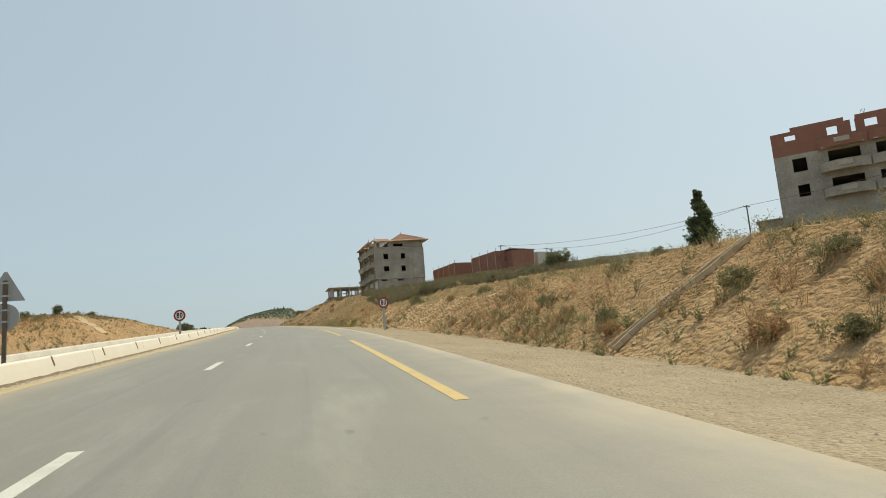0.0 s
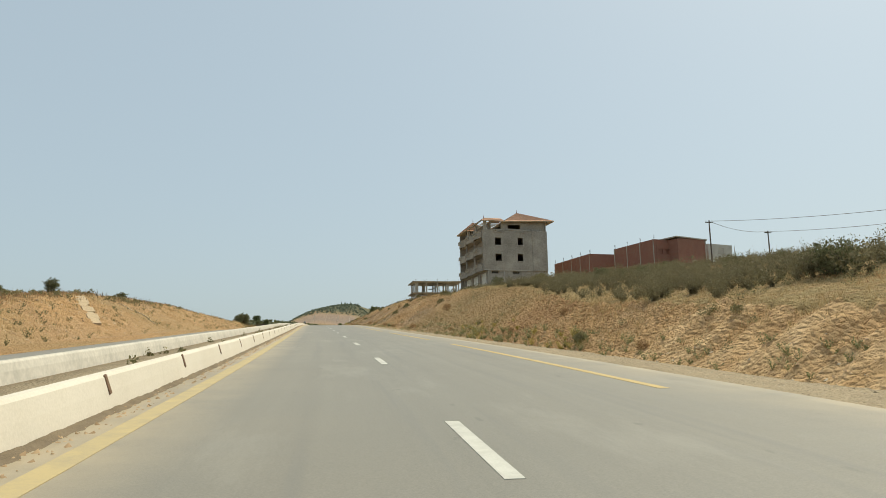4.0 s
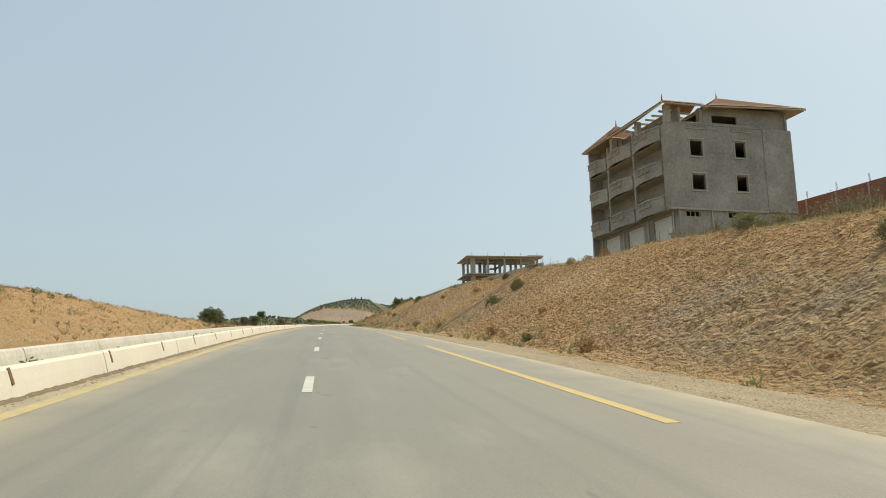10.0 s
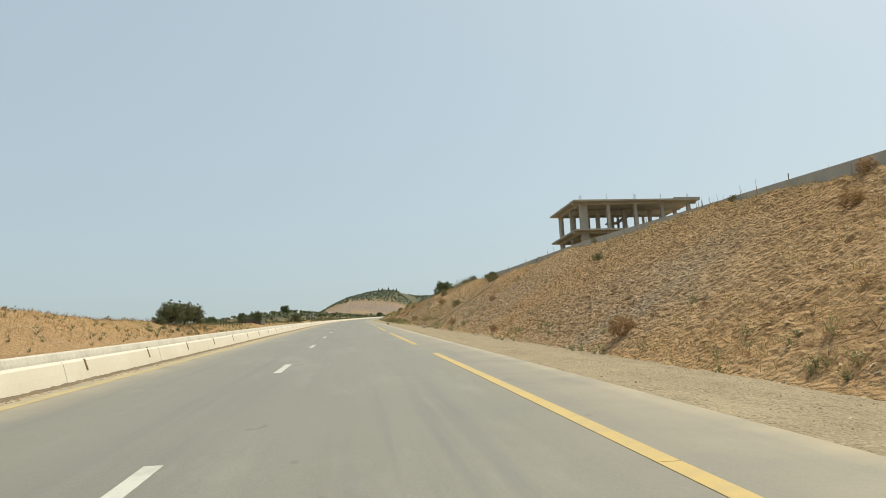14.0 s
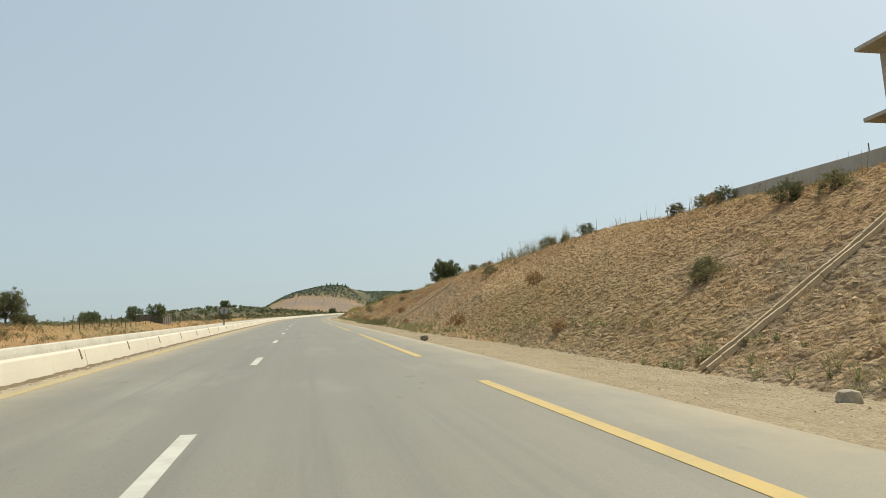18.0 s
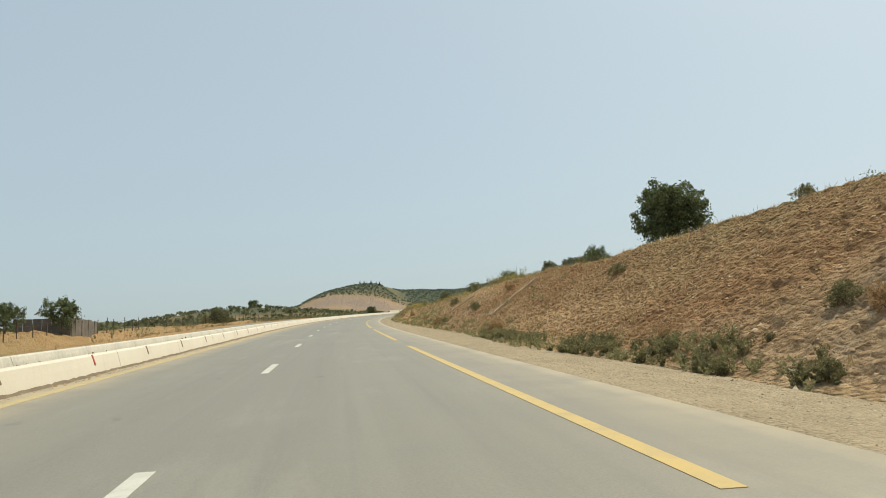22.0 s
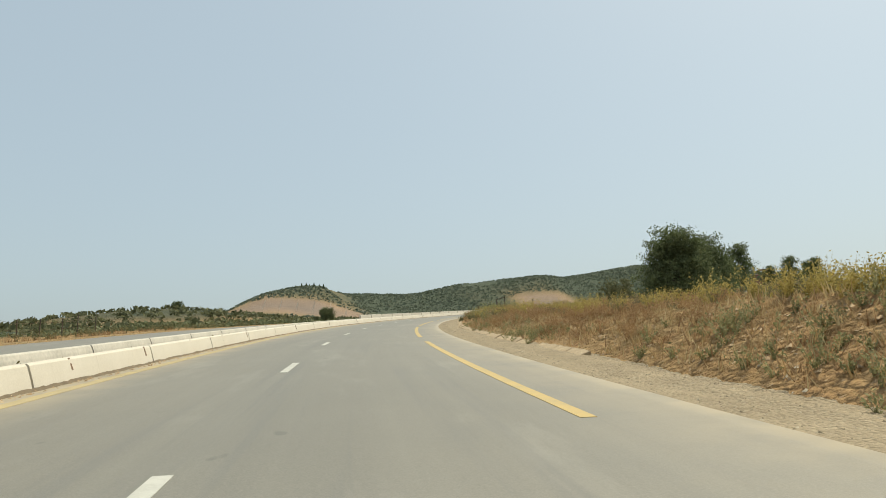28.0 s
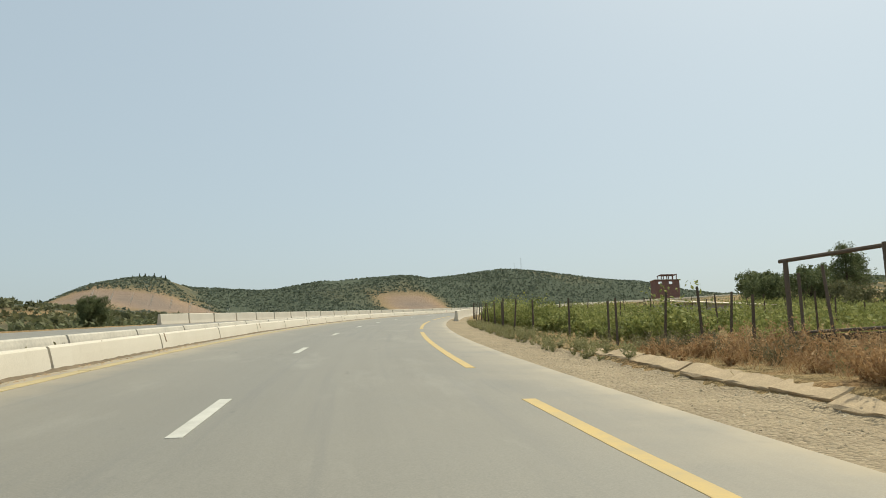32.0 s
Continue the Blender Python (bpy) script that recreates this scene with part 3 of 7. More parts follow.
me = mesh_fast("ground", np.concatenate([near, far]), np.concatenate([n_faces, f_faces])[:, ::-1], GROUND, True)
for name, a, b in (("dry", dry, f_dry), ("scrub", scrub, f_scrub), ("pale", pale, 0 * f_dry), ("fallow", 0 * pale, np.clip(bare_field.ravel(), 0, 1)), ("debris", debris(SS, DD).ravel(), 0 * f_dry), ("clay", clay(SS, DD).ravel(), 0 * f_dry)):
    me.attributes.new(name, "FLOAT", "POINT").data.foreach_set("value", np.concatenate([a, b]).astype(np.float32))
cut_face = np.ones(len(me.polygons), bool)
fs, fd = SS[:-1, :-1].ravel(), DD[:-1, :-1].ravel()
cut_face[:len(n_faces)] = ~((fd > toe(fs)) & (fd < crest_line(fs) + 0.5) & (fs > -20) & (fs < 475))
me.polygons.foreach_set("use_smooth", cut_face)
ground = tagged(new("ground", me), "dry ochre soil and grass beside the road, with scrub hills beyond", "ground", kind="structure")


# ---- carriageways ----
def strip(name, lines, heights, s0, s1, step, mat, label, category, dust=None, drop=0.0):
    s = np.arange(s0, s1 + 0.01, step)
    S, D = np.meshgrid(s, np.asarray(lines, float), indexing="ij")
    H = np.broadcast_to(np.asarray(heights, float), S.shape) - drop * across_drop(S)
    me = mesh_fast(name, places(S, D, H).reshape(-1, 3), grid_faces(len(s), len(lines))[:, ::-1], mat, True)
    for key, v in (("across", D), ("onward", S)):
        me.attributes.new(key, "FLOAT", "POINT").data.foreach_set("value", v.ravel().astype(np.float32))
    if dust is not None:
        me.attributes.new("dust", "FLOAT", "POINT").data.foreach_set("value", np.broadcast_to(np.asarray(dust), S.shape).ravel().astype(np.float32))
    return tagged(new(name, me), label, category, kind="structure")


road = strip("road", [-4.25, -4.2, -3.8, -3.2, -2.5, 0, 3.5, 4.3, 5.2, 5.55, 5.62], [-0.2, 0, 0, 0, 0, 0, 0, 0, 0, 0, -0.25], -120, 870, 2.0, ASPHALT,
             "sun-bleached grey asphalt carriageway with worn lane lines", "road", [1.0, 1.0, 0.9, 0.62, 0.12, 0.0, 0.1, 0.25, 0.55, 0.85, 1.0])
road_b = strip("road_opposite", [-17.4, -17.3, -16, -12, -8.5, -7.65, -7.6], [-0.25, 0, 0, 0, 0, 0, 0.02], -120, 870, 3.0, ASPHALT,
               "grey asphalt of the opposite carriageway behind the barriers", "road", [0.6, 0.5, 0.1, 0.05, 0.2, 0.6, 0.6], 0.7)
median = strip("median", [-6.9, -6.85, -5.6, -4.5, -4.42], [-0.2, 0.02, 0.05, 0.02, -0.2], -120, 870, 2.0, GRAVEL, "dusty gravel strip between the two concrete barriers", "median")


def gravel_height(s, d):
    """The shoulder's surface: rutted loose gravel that thins out over the ragged edge of the asphalt."""
    onto = np.clip((d - 5.42 - 0.22 * fbm(s * 0.35, d * 0.3, 141, 3)) / 0.5, 0, 1)
    stones_ = 0.014 * cells(s * 3.1, d * 4.2, 321) + 0.022 * vnoise(s * 7.0, d * 9.0, 331)
    ruts = 0.03 * vnoise(s * 0.10, d * 2.6, 143) + 0.02 * vnoise(s * 0.5, d * 4.0, 144)
    calm = 0.45 + 0.55 * np.clip(0.5 + 1.2 * vnoise(s * 0.06, d * 0.7, 145), 0, 1)
    return relief(s, d) - 0.035 + onto * (0.05 + calm * stones_ + ruts) - 0.14 * np.clip((d - fan_toe(s)) / 0.35, 0, 1)


def gravel_shoulder():
    s = np.concatenate([np.arange(-120, -16, 2.0), np.arange(-16, 540, 0.13), np.arange(540, 870, 2.0)])
    u = np.linspace(0, 1, 40)
    S = np.broadcast_to(s[:, None], (len(s), len(u)))
    D = 5.2 + u[None] * (fan_toe(S) + 0.45 - 5.2)
    H = gravel_height(S, D) - 0.25 * (u[None] > 0.985)
    me = mesh_fast("shoulder", places(S, D, H).reshape(-1, 3), grid_faces(len(s), len(u))[:, ::-1], GRAVEL, False)
    return tagged(new("shoulder", me), "coarse dusty gravel shoulder beside the asphalt", "shoulder", kind="structure")


verge = gravel_shoulder()


# ---- road markings ----
def line_piece(name, length, width, mat, thick=0.006):
    bm = bmesh.new()
    box(bm, -width / 2, width / 2, 0, length, -0.01, thick)
    me = bpy.data.meshes.new(name)
    bm.to_mesh(me)
    bm.free()
    me.materials.append(mat)
    return me


def on_road(s, d, length, h=0.0):
    """A pose at s, d whose y points at the road's line a length further on, slope and all."""
    a, b = Vector(places(s, d, h)), Vector(places(s + length, d, h))
    y = (b - a).normalized()
    x = y.cross(Vector((0, 0, 1))).normalized()
    z = x.cross(y)
    m = Matrix((x, y, z)).transposed().to_4x4()
    m.translation = a
    return m


DASH_0, DASH_STEP = -19.86, 13.0
dash_mesh = line_piece("lane_dash", 3.0, 0.16, WHITE_PAINT)
for k in range(-6, 67):
    s = DASH_0 + DASH_STEP * k
    part_mesh("lane_dash", dash_mesh, road, on_road(s, 0, 3.0))
edge_pieces = {5: line_piece("edge_line", 4.06, 0.19, YELLOW_PAINT), 6: line_piece("edge_line", 3.615, 0.19, YELLOW_PAINT)}
for k in range(-4, 31):
    end = 17.7 + 26.945 * k
    count = 5 if end < 320 else 6
    for j in range(count):
        piece = 4.06 if count == 5 else 3.615
        part_mesh("edge_line", edge_pieces[count], road, on_road(end - piece * (count - j), 4.0, piece))
left_line = line_piece("median_edge_line", 6.02, 0.26, YELLOW_WORN)
for k in range(0, 162):
    s = -110 + 6.0 * k
    part_mesh("median_edge_line", left_line, road, on_road(s, -3.50, 6.0))


# ---- concrete barriers ----
def barrier_segment(name, length, height):
    prof = [(-0.235, -0.5), (-0.235, 0.02), (-0.178, 0.24), (-0.12, height - 0.04), (-0.075, height), (0.075, height), (0.12, height - 0.04), (0.178, 0.24), (0.235, 0.02), (0.235, -0.5)]
    prof = [(x * 0.85, z) for x, z in prof]
    bm = bmesh.new()
    ends = []
    for y in (0.003, length - 0.003):
        ends.append([bm.verts.new((x, y, z)) for x, z in prof])
    n = len(prof)
    for i in range(n):
        bm.faces.new((ends[0][i], ends[0][(i + 1) % n], ends[1][(i + 1) % n], ends[1][i]))
    bm.faces.new(ends[0][::-1])
    bm.faces.new(ends[1])
    bmesh.ops.recalc_face_normals(bm, faces=bm.faces)
    me = bpy.data.meshes.new(name)
    bm.to_mesh(me)
    bm.free()
    me.materials.append(BARRIER)
    return me


def barrier(name, d, s0, s1, length, height, label, mat=None):
    root = empty(name, Matrix(), label, "barrier")
    seg = barrier_segment("barrier_segment", length, height)
    if mat:
        seg.materials[0] = mat
    for k in range(int((s1 - s0) / length)):
        s = s0 + k * length
        part_mesh("barrier_segment", seg, root, on_road(s, d, length))
    return root


BAR_D, BAR_H = -4.28, 0.465
barrier_near = barrier("concrete_barrier", BAR_D, -54.4, 862, 7.5, BAR_H, "cream concrete road barrier in long cast lengths, dusty at its foot")
barrier_mid = barrier("concrete_barrier", -7.05, -60, 862, 6.0, 0.42, "greyer concrete barrier along the opposite carriageway", BARRIER_GREY)
barrier_far = barrier("concrete_barrier", -18.0, 554, 862, 6.0, 0.85, "pale concrete parapet barrier beyond the opposite carriageway")
barrier_right = barrier("concrete_barrier", 6.25, 556, 862, 6.0, 0.85, "pale concrete barrier beginning on the outer side of the bend")
def dirt_windrow():
    s = np.concatenate([np.arange(-100, -20, 2.0), np.arange(-20, 520, 0.16), np.arange(520, 860, 3.0)])
    d = np.linspace(-4.12, -3.74, 10)
    S, D = np.meshgrid(s, d, indexing="ij")
    wide = 0.13 + 0.025 * fbm(S * 0.5, 0 * D, 151, 3)
    H = 0.045 * np.clip(1 - (D + 4.06) / wide, -0.4, 1) + 0.016 * vnoise(S * 5.5, D * 14.0, 341) - 0.006
    H = np.where(D > -3.75, -0.05, H)
    me = mesh_fast("dirt_windrow", places(S, D, H).reshape(-1, 3), grid_faces(len(s), len(d))[:, ::-1], DIRT, False)
    return tagged(new("dirt_windrow", me), "dark soil and grit swept against the barrier's foot", "soil", kind="stuff")


DIRT = simple("dark_swept_soil", (0.155, 0.118, 0.076), 0.35, 3.0, 0.95, bump=0.6, bdist=0.02)
dirt_windrow()
plate = bpy.data.meshes.new("reflector_plate")
_bm = a_box(-0.012, 0.02, -0.05, 0.05, -0.13, 0.13, bevel=0.008)
_bm.to_mesh(plate)
_bm.free()
RUST_PLATE = simple("rusty_brown_plate", (0.16, 0.095, 0.055), 0.4, 6.0, 0.8)
RED_PLATE = simple("red_reflector_plate", (0.36, 0.055, 0.03), 0.25, 8.0, 0.6)
plate.materials.append(RUST_PLATE)
plate_red = plate.copy()
plate_red.materials[0] = RED_PLATE
for k in range(-18, 128):
    s = 34.6 + 5.067 * k
    red = k % 29 == 1
    part_mesh("reflector_plate", plate_red if red else plate, barrier_near, on_road(s, BAR_D + 0.118, 1.0, 0.33) @ pose(0, 0, 0, 8, -16, 0), "faded red reflector plate" if red else "")


# ---- leaves, grass and stones ----
def leaf_material(name, dark, mid, lite, rough=0.75):
    def build(nt, b):
        r = nt.nodes.new("ShaderNodeNewGeometry").outputs["Random Per Island"]
        c = n_ramp(nt, r, [(0.0, dark), (0.5, mid), (1.0, lite)])
        colour(nt, b, n_mix(nt, 0.4, c, n_ramp(nt, n_noise(nt, 0.9, 3, vec=n_world(nt)), [(0.3, dark), (0.7, lite)])))
        glow = nt.nodes.new("ShaderNodeBsdfTranslucent")
        nt.links.new(c, glow.inputs["Color"])
        both = nt.nodes.new("ShaderNodeMixShader")
        both.inputs[0].default_value = 0.35
        nt.links.new(b.outputs[0], both.inputs[1])
        nt.links.new(glow.outputs[0], both.inputs[2])
        nt.links.new(both.outputs[0], nt.nodes["Material Output"].inputs["Surface"])
    return material(name, build, rough, spec=0.2)


LEAF_SAGE = leaf_material("sage_green_weed", (0.085, 0.098, 0.045), (0.155, 0.17, 0.085), (0.24, 0.25, 0.14))
# distance haze is put into this leaf colour: a paler, bluer green
LEAF_HILL_HAZE = leaf_material("haze_tinted_hill_leaf", (0.115, 0.136, 0.094), (0.15, 0.175, 0.125), (0.20, 0.222, 0.165))
LEAF_DARK = leaf_material("dark_green_leaf", (0.065, 0.080, 0.035), (0.130, 0.155, 0.070), (0.21, 0.235, 0.115))
LEAF_OLIVE = leaf_material("olive_green_leaf", (0.075, 0.080, 0.038), (0.145, 0.148, 0.075), (0.225, 0.22, 0.12))
LEAF_FRESH = leaf_material("fresh_green_leaf", (0.11, 0.135, 0.04), (0.25, 0.27, 0.085), (0.42, 0.42, 0.16))
LEAF_DRY = leaf_material("dry_straw", (0.32, 0.21, 0.095), (0.48, 0.34, 0.165), (0.62, 0.49, 0.28))
LEAF_WEED = leaf_material("grey_green_weed", (0.12, 0.112, 0.052), (0.215, 0.198, 0.098), (0.32, 0.285, 0.15))
LEAF_GOLD = leaf_material("yellow_flowering_weed", (0.24, 0.185, 0.055), (0.42, 0.33, 0.10), (0.58, 0.47, 0.17))
LEAF_FOOT = leaf_material("yellow_green_weed", (0.17, 0.165, 0.072), (0.29, 0.275, 0.13), (0.40, 0.375, 0.20))
LEAF_RUST = leaf_material("russet_dry_weed", (0.22, 0.125, 0.06), (0.385, 0.238, 0.118), (0.52, 0.36, 0.195))
LEAF_SCRUB = leaf_material("olive_brown_scrub", (0.10, 0.088, 0.048), (0.182, 0.158, 0.088), (0.27, 0.235, 0.138))
BARK = simple("grey_brown_bark", (0.10, 0.078, 0.058), 0.35, 4.0, 0.95, bump=0.6, bdist=0.02)
STONE = simple("pale_stone", (0.36, 0.31, 0.24), 0.3, 5.0, 0.95, bump=0.4, bdist=0.02)
DRY_STEM = simple("dry_brown_stem", (0.27, 0.20, 0.11), 0.3, 5.0, 0.95)

RNG = np.random.default_rng(7)


def quads(centres, size, rng, flat=0.0, long=1.6):
    """Leaf quads of given sizes, turned at random, about the centres: verts and faces."""
    n = len(centres)
    u = rng.normal(size=(n, 3))
    u[:, 2] *= 1 - flat
    u /= np.linalg.norm(u, axis=1)[:, None] + 1e-9
    w = rng.normal(size=(n, 3))
    v = np.cross(u, w)
    v /= np.linalg.norm(v, axis=1)[:, None] + 1e-9
    size = np.broadcast_to(size, n)[:, None] * 0.5
    a, b = u * size * long, v * size
    verts = np.stack([centres - a, centres - 0.1 * a + b, centres + a, centres - 0.1 * a - b], 1).reshape(-1, 3)
    return verts, np.arange(4 * n).reshape(n, 4)


def crown_points(rng, clumps, per, spread):
    """Leaf places in clumps: (x, y, z, r) each, thickest towards the outside of a clump."""
    out = []
    for x, y, z, r in clumps:
        twigs = rng.normal(size=(9, 3))
        twigs *= (r * (0.55 + 0.6 * rng.random((9, 1)))) / np.linalg.norm(twigs, axis=1)[:, None]
        twigs[0] = 0
        pick = rng.integers(0, 9, per)
        p = rng.normal(size=(per, 3))
        p /= np.linalg.norm(p, axis=1)[:, None]
        p *= (rng.random((per, 1)) ** 0.5) * r * np.where(pick == 0, 0.75, 0.32 + 0.04 * pick)[:, None] * (1 + spread * rng.normal(size=(per, 1)) * 0.3)
        p += twigs[pick]
        p[:, 2] *= 0.85
        out.append(p + (x, y, z))
    return np.concatenate(out)


def tree_meshes(kind, seed, leaf, height, width, leaf_size, n_clumps, per):
    """Trunk and crown meshes for a tree standing at the origin."""
    rng = np.random.default_rng(seed)
    bm = bmesh.new()
    clumps = []
    if kind == "cypress":
        rod(bm, (0, 0, -0.3), (0, 0, height * 0.9), 0.16, 0.03)
        for k in range(n_clumps):
            z = height * (0.06 + 0.90 * k / n_clumps)
            f = z / height
            r = width / 2 * min(1.0, 4.0 * f + 0.55) * max(0.07, (1 - f) ** 0.8) * 1.25
            a = rng.random() * 6.28
            clumps.append((math.cos(a) * r * 0.5, math.sin(a) * r * 0.5, z, max(0.25, r * 0.66)))
    elif kind == "pine":
        rod(bm, (0, 0, -0.3), (0.1, 0, height * 0.92), height * 0.022, 0.03)
        for k in range(n_clumps):
            f = 0.34 + 0.64 * k / n_clumps
            a, reach = k * 2.4 + rng.random(), width / 2 * (1.25 - f) * 0.95 * (0.4 + 0.75 * rng.random())
            z = height * f
            rod(bm, (0.05, 0, z - reach * 0.25), (math.cos(a) * reach, math.sin(a) * reach, z), 0.05, 0.015, 5)
            clumps.append((math.cos(a) * reach * 0.85, math.sin(a) * reach * 0.85, z, width * 0.11))
            clumps.append((math.cos(a) * reach * 0.45, math.sin(a) * reach * 0.45, z + 0.1, width * 0.085))
    else:
        low = 0.22 if kind == "broad" else 0.02
        fork = height * (low + 0.08)
        if kind == "broad":
            rod(bm, (0, 0, -0.3), (0.06, 0.03, fork), height * 0.032, height * 0.024)
        for k in range(n_clumps):
            a, f = k * 2.4 + rng.random() * 0.8, (k + 0.5) / n_clumps
            z = height * (low + (0.93 - low) * (0.1 + 0.9 * f ** 0.8))
            rr = math.sqrt(max(0.02, 1 - (2 * (z / height - low) / (1 - low) - 0.9) ** 2 * 0.8))
            reach = width / 2 * rr * (0.35 + 0.55 * rng.random()) * ((1.15 - 0.75 * f) if kind == "cone" else 1.0)
            p = (math.cos(a) * reach, math.sin(a) * reach, z)
            if kind == "broad" or k % 2 == 0:
                rod(bm, (0, 0, fork * 0.9), (p[0] * 0.8, p[1] * 0.8, z), height * 0.012, 0.012, 5)
            clumps.append((*p, width * (0.14 + 0.10 * rng.random())))
    verts, faces = quads(crown_points(rng, clumps, per, 0.6), leaf_size * (0.7 + 0.6 * rng.random(len(clumps) * per)), rng)
    keep = verts[:, 2].reshape(-1, 4).min(1) > 0.0
    me_t = bpy.data.meshes.new("trunk")
    bm.to_mesh(me_t)
    bm.free()
    me_t.materials.append(BARK)
    return me_t, mesh_fast("crown", verts, faces[keep], leaf)


TREES = {}


def tree(name, style, m, scale, label, category="tree", group="", squash=1.0):
    """A tree of one of the styles at the pose m."""
    trunk, crown = TREES[style]
    root = empty(name, m @ Matrix.Rotation(RNG.random() * 6.28, 4, "Z") @ Matrix.Diagonal((scale, scale, scale * squash, 1)), label, category, group)
    part_mesh("trunk", trunk, root)
    part_mesh("crown", crown, root)
    return root


TREES["broad_a"] = tree_meshes("broad", 11, LEAF_DARK, 4.6, 4.6, 0.105, 28, 640)
TREES["broad_b"] = tree_meshes("broad", 12, LEAF_OLIVE, 5.0, 5.0, 0.11, 24, 520)
TREES["broad_c"] = tree_meshes("broad", 13, LEAF_DARK, 3.0, 3.6, 0.10, 14, 420)
TREES["big"] = tree_meshes("cone", 14, LEAF_DARK, 8.6, 9.4, 0.15, 64, 500)
TREES["cypress"] = tree_meshes("cypress", 15, LEAF_DARK, 6.4, 2.7, 0.14, 60, 260)
TREES["pine"] = tree_meshes("pine", 16, LEAF_DARK, 8.0, 7.6, 0.12, 34, 120)
TREES["bush_a"] = tree_meshes("shrub", 17, LEAF_OLIVE, 1.4, 2.0, 0.066, 18, 190)
TREES["bush_b"] = tree_meshes("shrub", 18, LEAF_WEED, 1.1, 1.8, 0.056, 16, 190)
TREES["bush_c"] = tree_meshes("shrub", 19, LEAF_OLIVE, 1.7, 2.2, 0.08, 18, 190)
TREES["bush_d"] = tree_meshes("shrub", 20, LEAF_RUST, 1.0, 1.5, 0.048, 14, 190)
TREES["bush_e"] = tree_meshes("shrub", 21, LEAF_WEED, 0.8, 1.4, 0.052, 14, 190)


def on_ground(s, d, sink=0.0, turn=0.0):
    h = float(relief(s, d) + roughness(np.array(float(s)), np.array(float(d)))) - sink
    return spot(s, d, h, turn)


def tufts(name, s, d, height, blades, mat, lean=0.5, width=0.03, label="", category="grass", seed=1, spread=0.12, lift=-0.03):
    """Many tufts of narrow blades as one mesh, standing on the land at s, d."""
    rng = np.random.default_rng(seed)
    base = places(s, d, relief(s, d) + roughness(s, d) + lift)
    n = len(s)
    b = np.repeat(base, blades, 0) + rng.normal(size=(n * blades, 3)) * (spread, spread, 0.01)
    hgt = np.repeat(np.broadcast_to(height, n), blades) * (0.45 + 0.75 * rng.random(n * blades))
    ang = rng.random(n * blades) * 6.283
    tilt = rng.random(n * blades) * lean
    tip = b + np.stack([np.cos(ang) * tilt * hgt, np.sin(ang) * tilt * hgt, hgt], 1)
    face = rng.random(n * blades) * 6.283
    side = np.stack([np.cos(face), np.sin(face), 0 * face], 1) * (width * (0.6 + 0.8 * rng.random((n * blades, 1))))
    verts = np.stack([b - side, b + side, tip], 1).reshape(-1, 3)
    me = mesh_fast(name, verts, np.arange(len(verts)).reshape(-1, 3), mat)
    return tagged(new(name, me), label, category, kind="stuff")


def clumps_at(name, s, d, size, per, leaf, mat, label, category, seed, tall=0.7):
    """Many low leafy plants as one mesh."""
    rng = np.random.default_rng(seed)
    base = places(s, d, relief(s, d) + roughness(s, d))
    n = len(s)
    size = np.broadcast_to(size, n)
    p = rng.normal(size=(n, per, 3))
    p /= np.linalg.norm(p, axis=2)[..., None]
    p *= rng.random((n, per, 1)) ** 0.5
    p[..., 2] = np.abs(p[..., 2]) * 2 * tall
    pts = (base[:, None] + p * (size[:, None, None] * 0.5)).reshape(-1, 3)
    verts, faces = quads(pts, np.repeat(size, per) * leaf * (0.6 + 0.8 * rng.random(n * per)), rng, long=2.2)
    return tagged(new(name, mesh_fast(name, verts, faces, mat)), label, category, kind="stuff")


def brush_at(name, s, d, height, stems, leaves, leaf, mat, label, category, seed, lean=0.7, low=0.3):
    """Many bushy weeds as one mesh: thin stems that spread from one root, set with small leaves from low upwards."""
    rng = np.random.default_rng(seed)
    n = len(s)
    hgt = np.broadcast_to(height, n) * (0.55 + 0.7 * rng.random(n))
    root = places(s, d, relief(s, d) + roughness(s, d) - 0.04)
    root = np.repeat(root, stems, 0)
    up = np.repeat(hgt, stems) * (0.55 + 0.5 * rng.random(n * stems))
    ang, tilt = rng.random(n * stems) * 6.283, lean * rng.random(n * stems) ** 0.7
    tip = root + np.stack([np.cos(ang) * tilt * up, np.sin(ang) * tilt * up, up], 1)
    side = np.stack([-np.sin(ang + 0.6), np.cos(ang + 0.6), 0 * ang], 1) * 0.007
    stem = np.stack([root - side, root + side, tip + 0.3 * side, tip - 0.3 * side], 1).reshape(-1, 3)
    u = low + (1 - low) * rng.random((n * stems, leaves, 1))
    at = root[:, None] + (tip - root)[:, None] * u + rng.normal(size=(n * stems, leaves, 3)) * (0.055 * up[:, None, None])
    verts, faces = quads(at.reshape(-1, 3), leaf * (0.6 + 0.8 * rng.random(n * stems * leaves)), rng, long=1.9)
    k = len(stem)
    me = mesh_fast(name, np.concatenate([stem, verts]), np.concatenate([np.arange(k).reshape(-1, 4), faces + k]), mat)
    return tagged(new(name, me), label, category, kind="stuff")


def scatter(n, s0, s1, d0, d1, seed, density=None):
    rng = np.random.default_rng(seed)
    s = s0 + (s1 - s0) * rng.random(n)
    lo, hi = (f(s) if callable(f) else np.full(n, float(f)) for f in (d0, d1))
    d = lo + (hi - lo) * rng.random(n)
    if density is not None:
        keep = rng.random(n) < density(s, d)
        s, d = s[keep], d[keep]
    return s, d


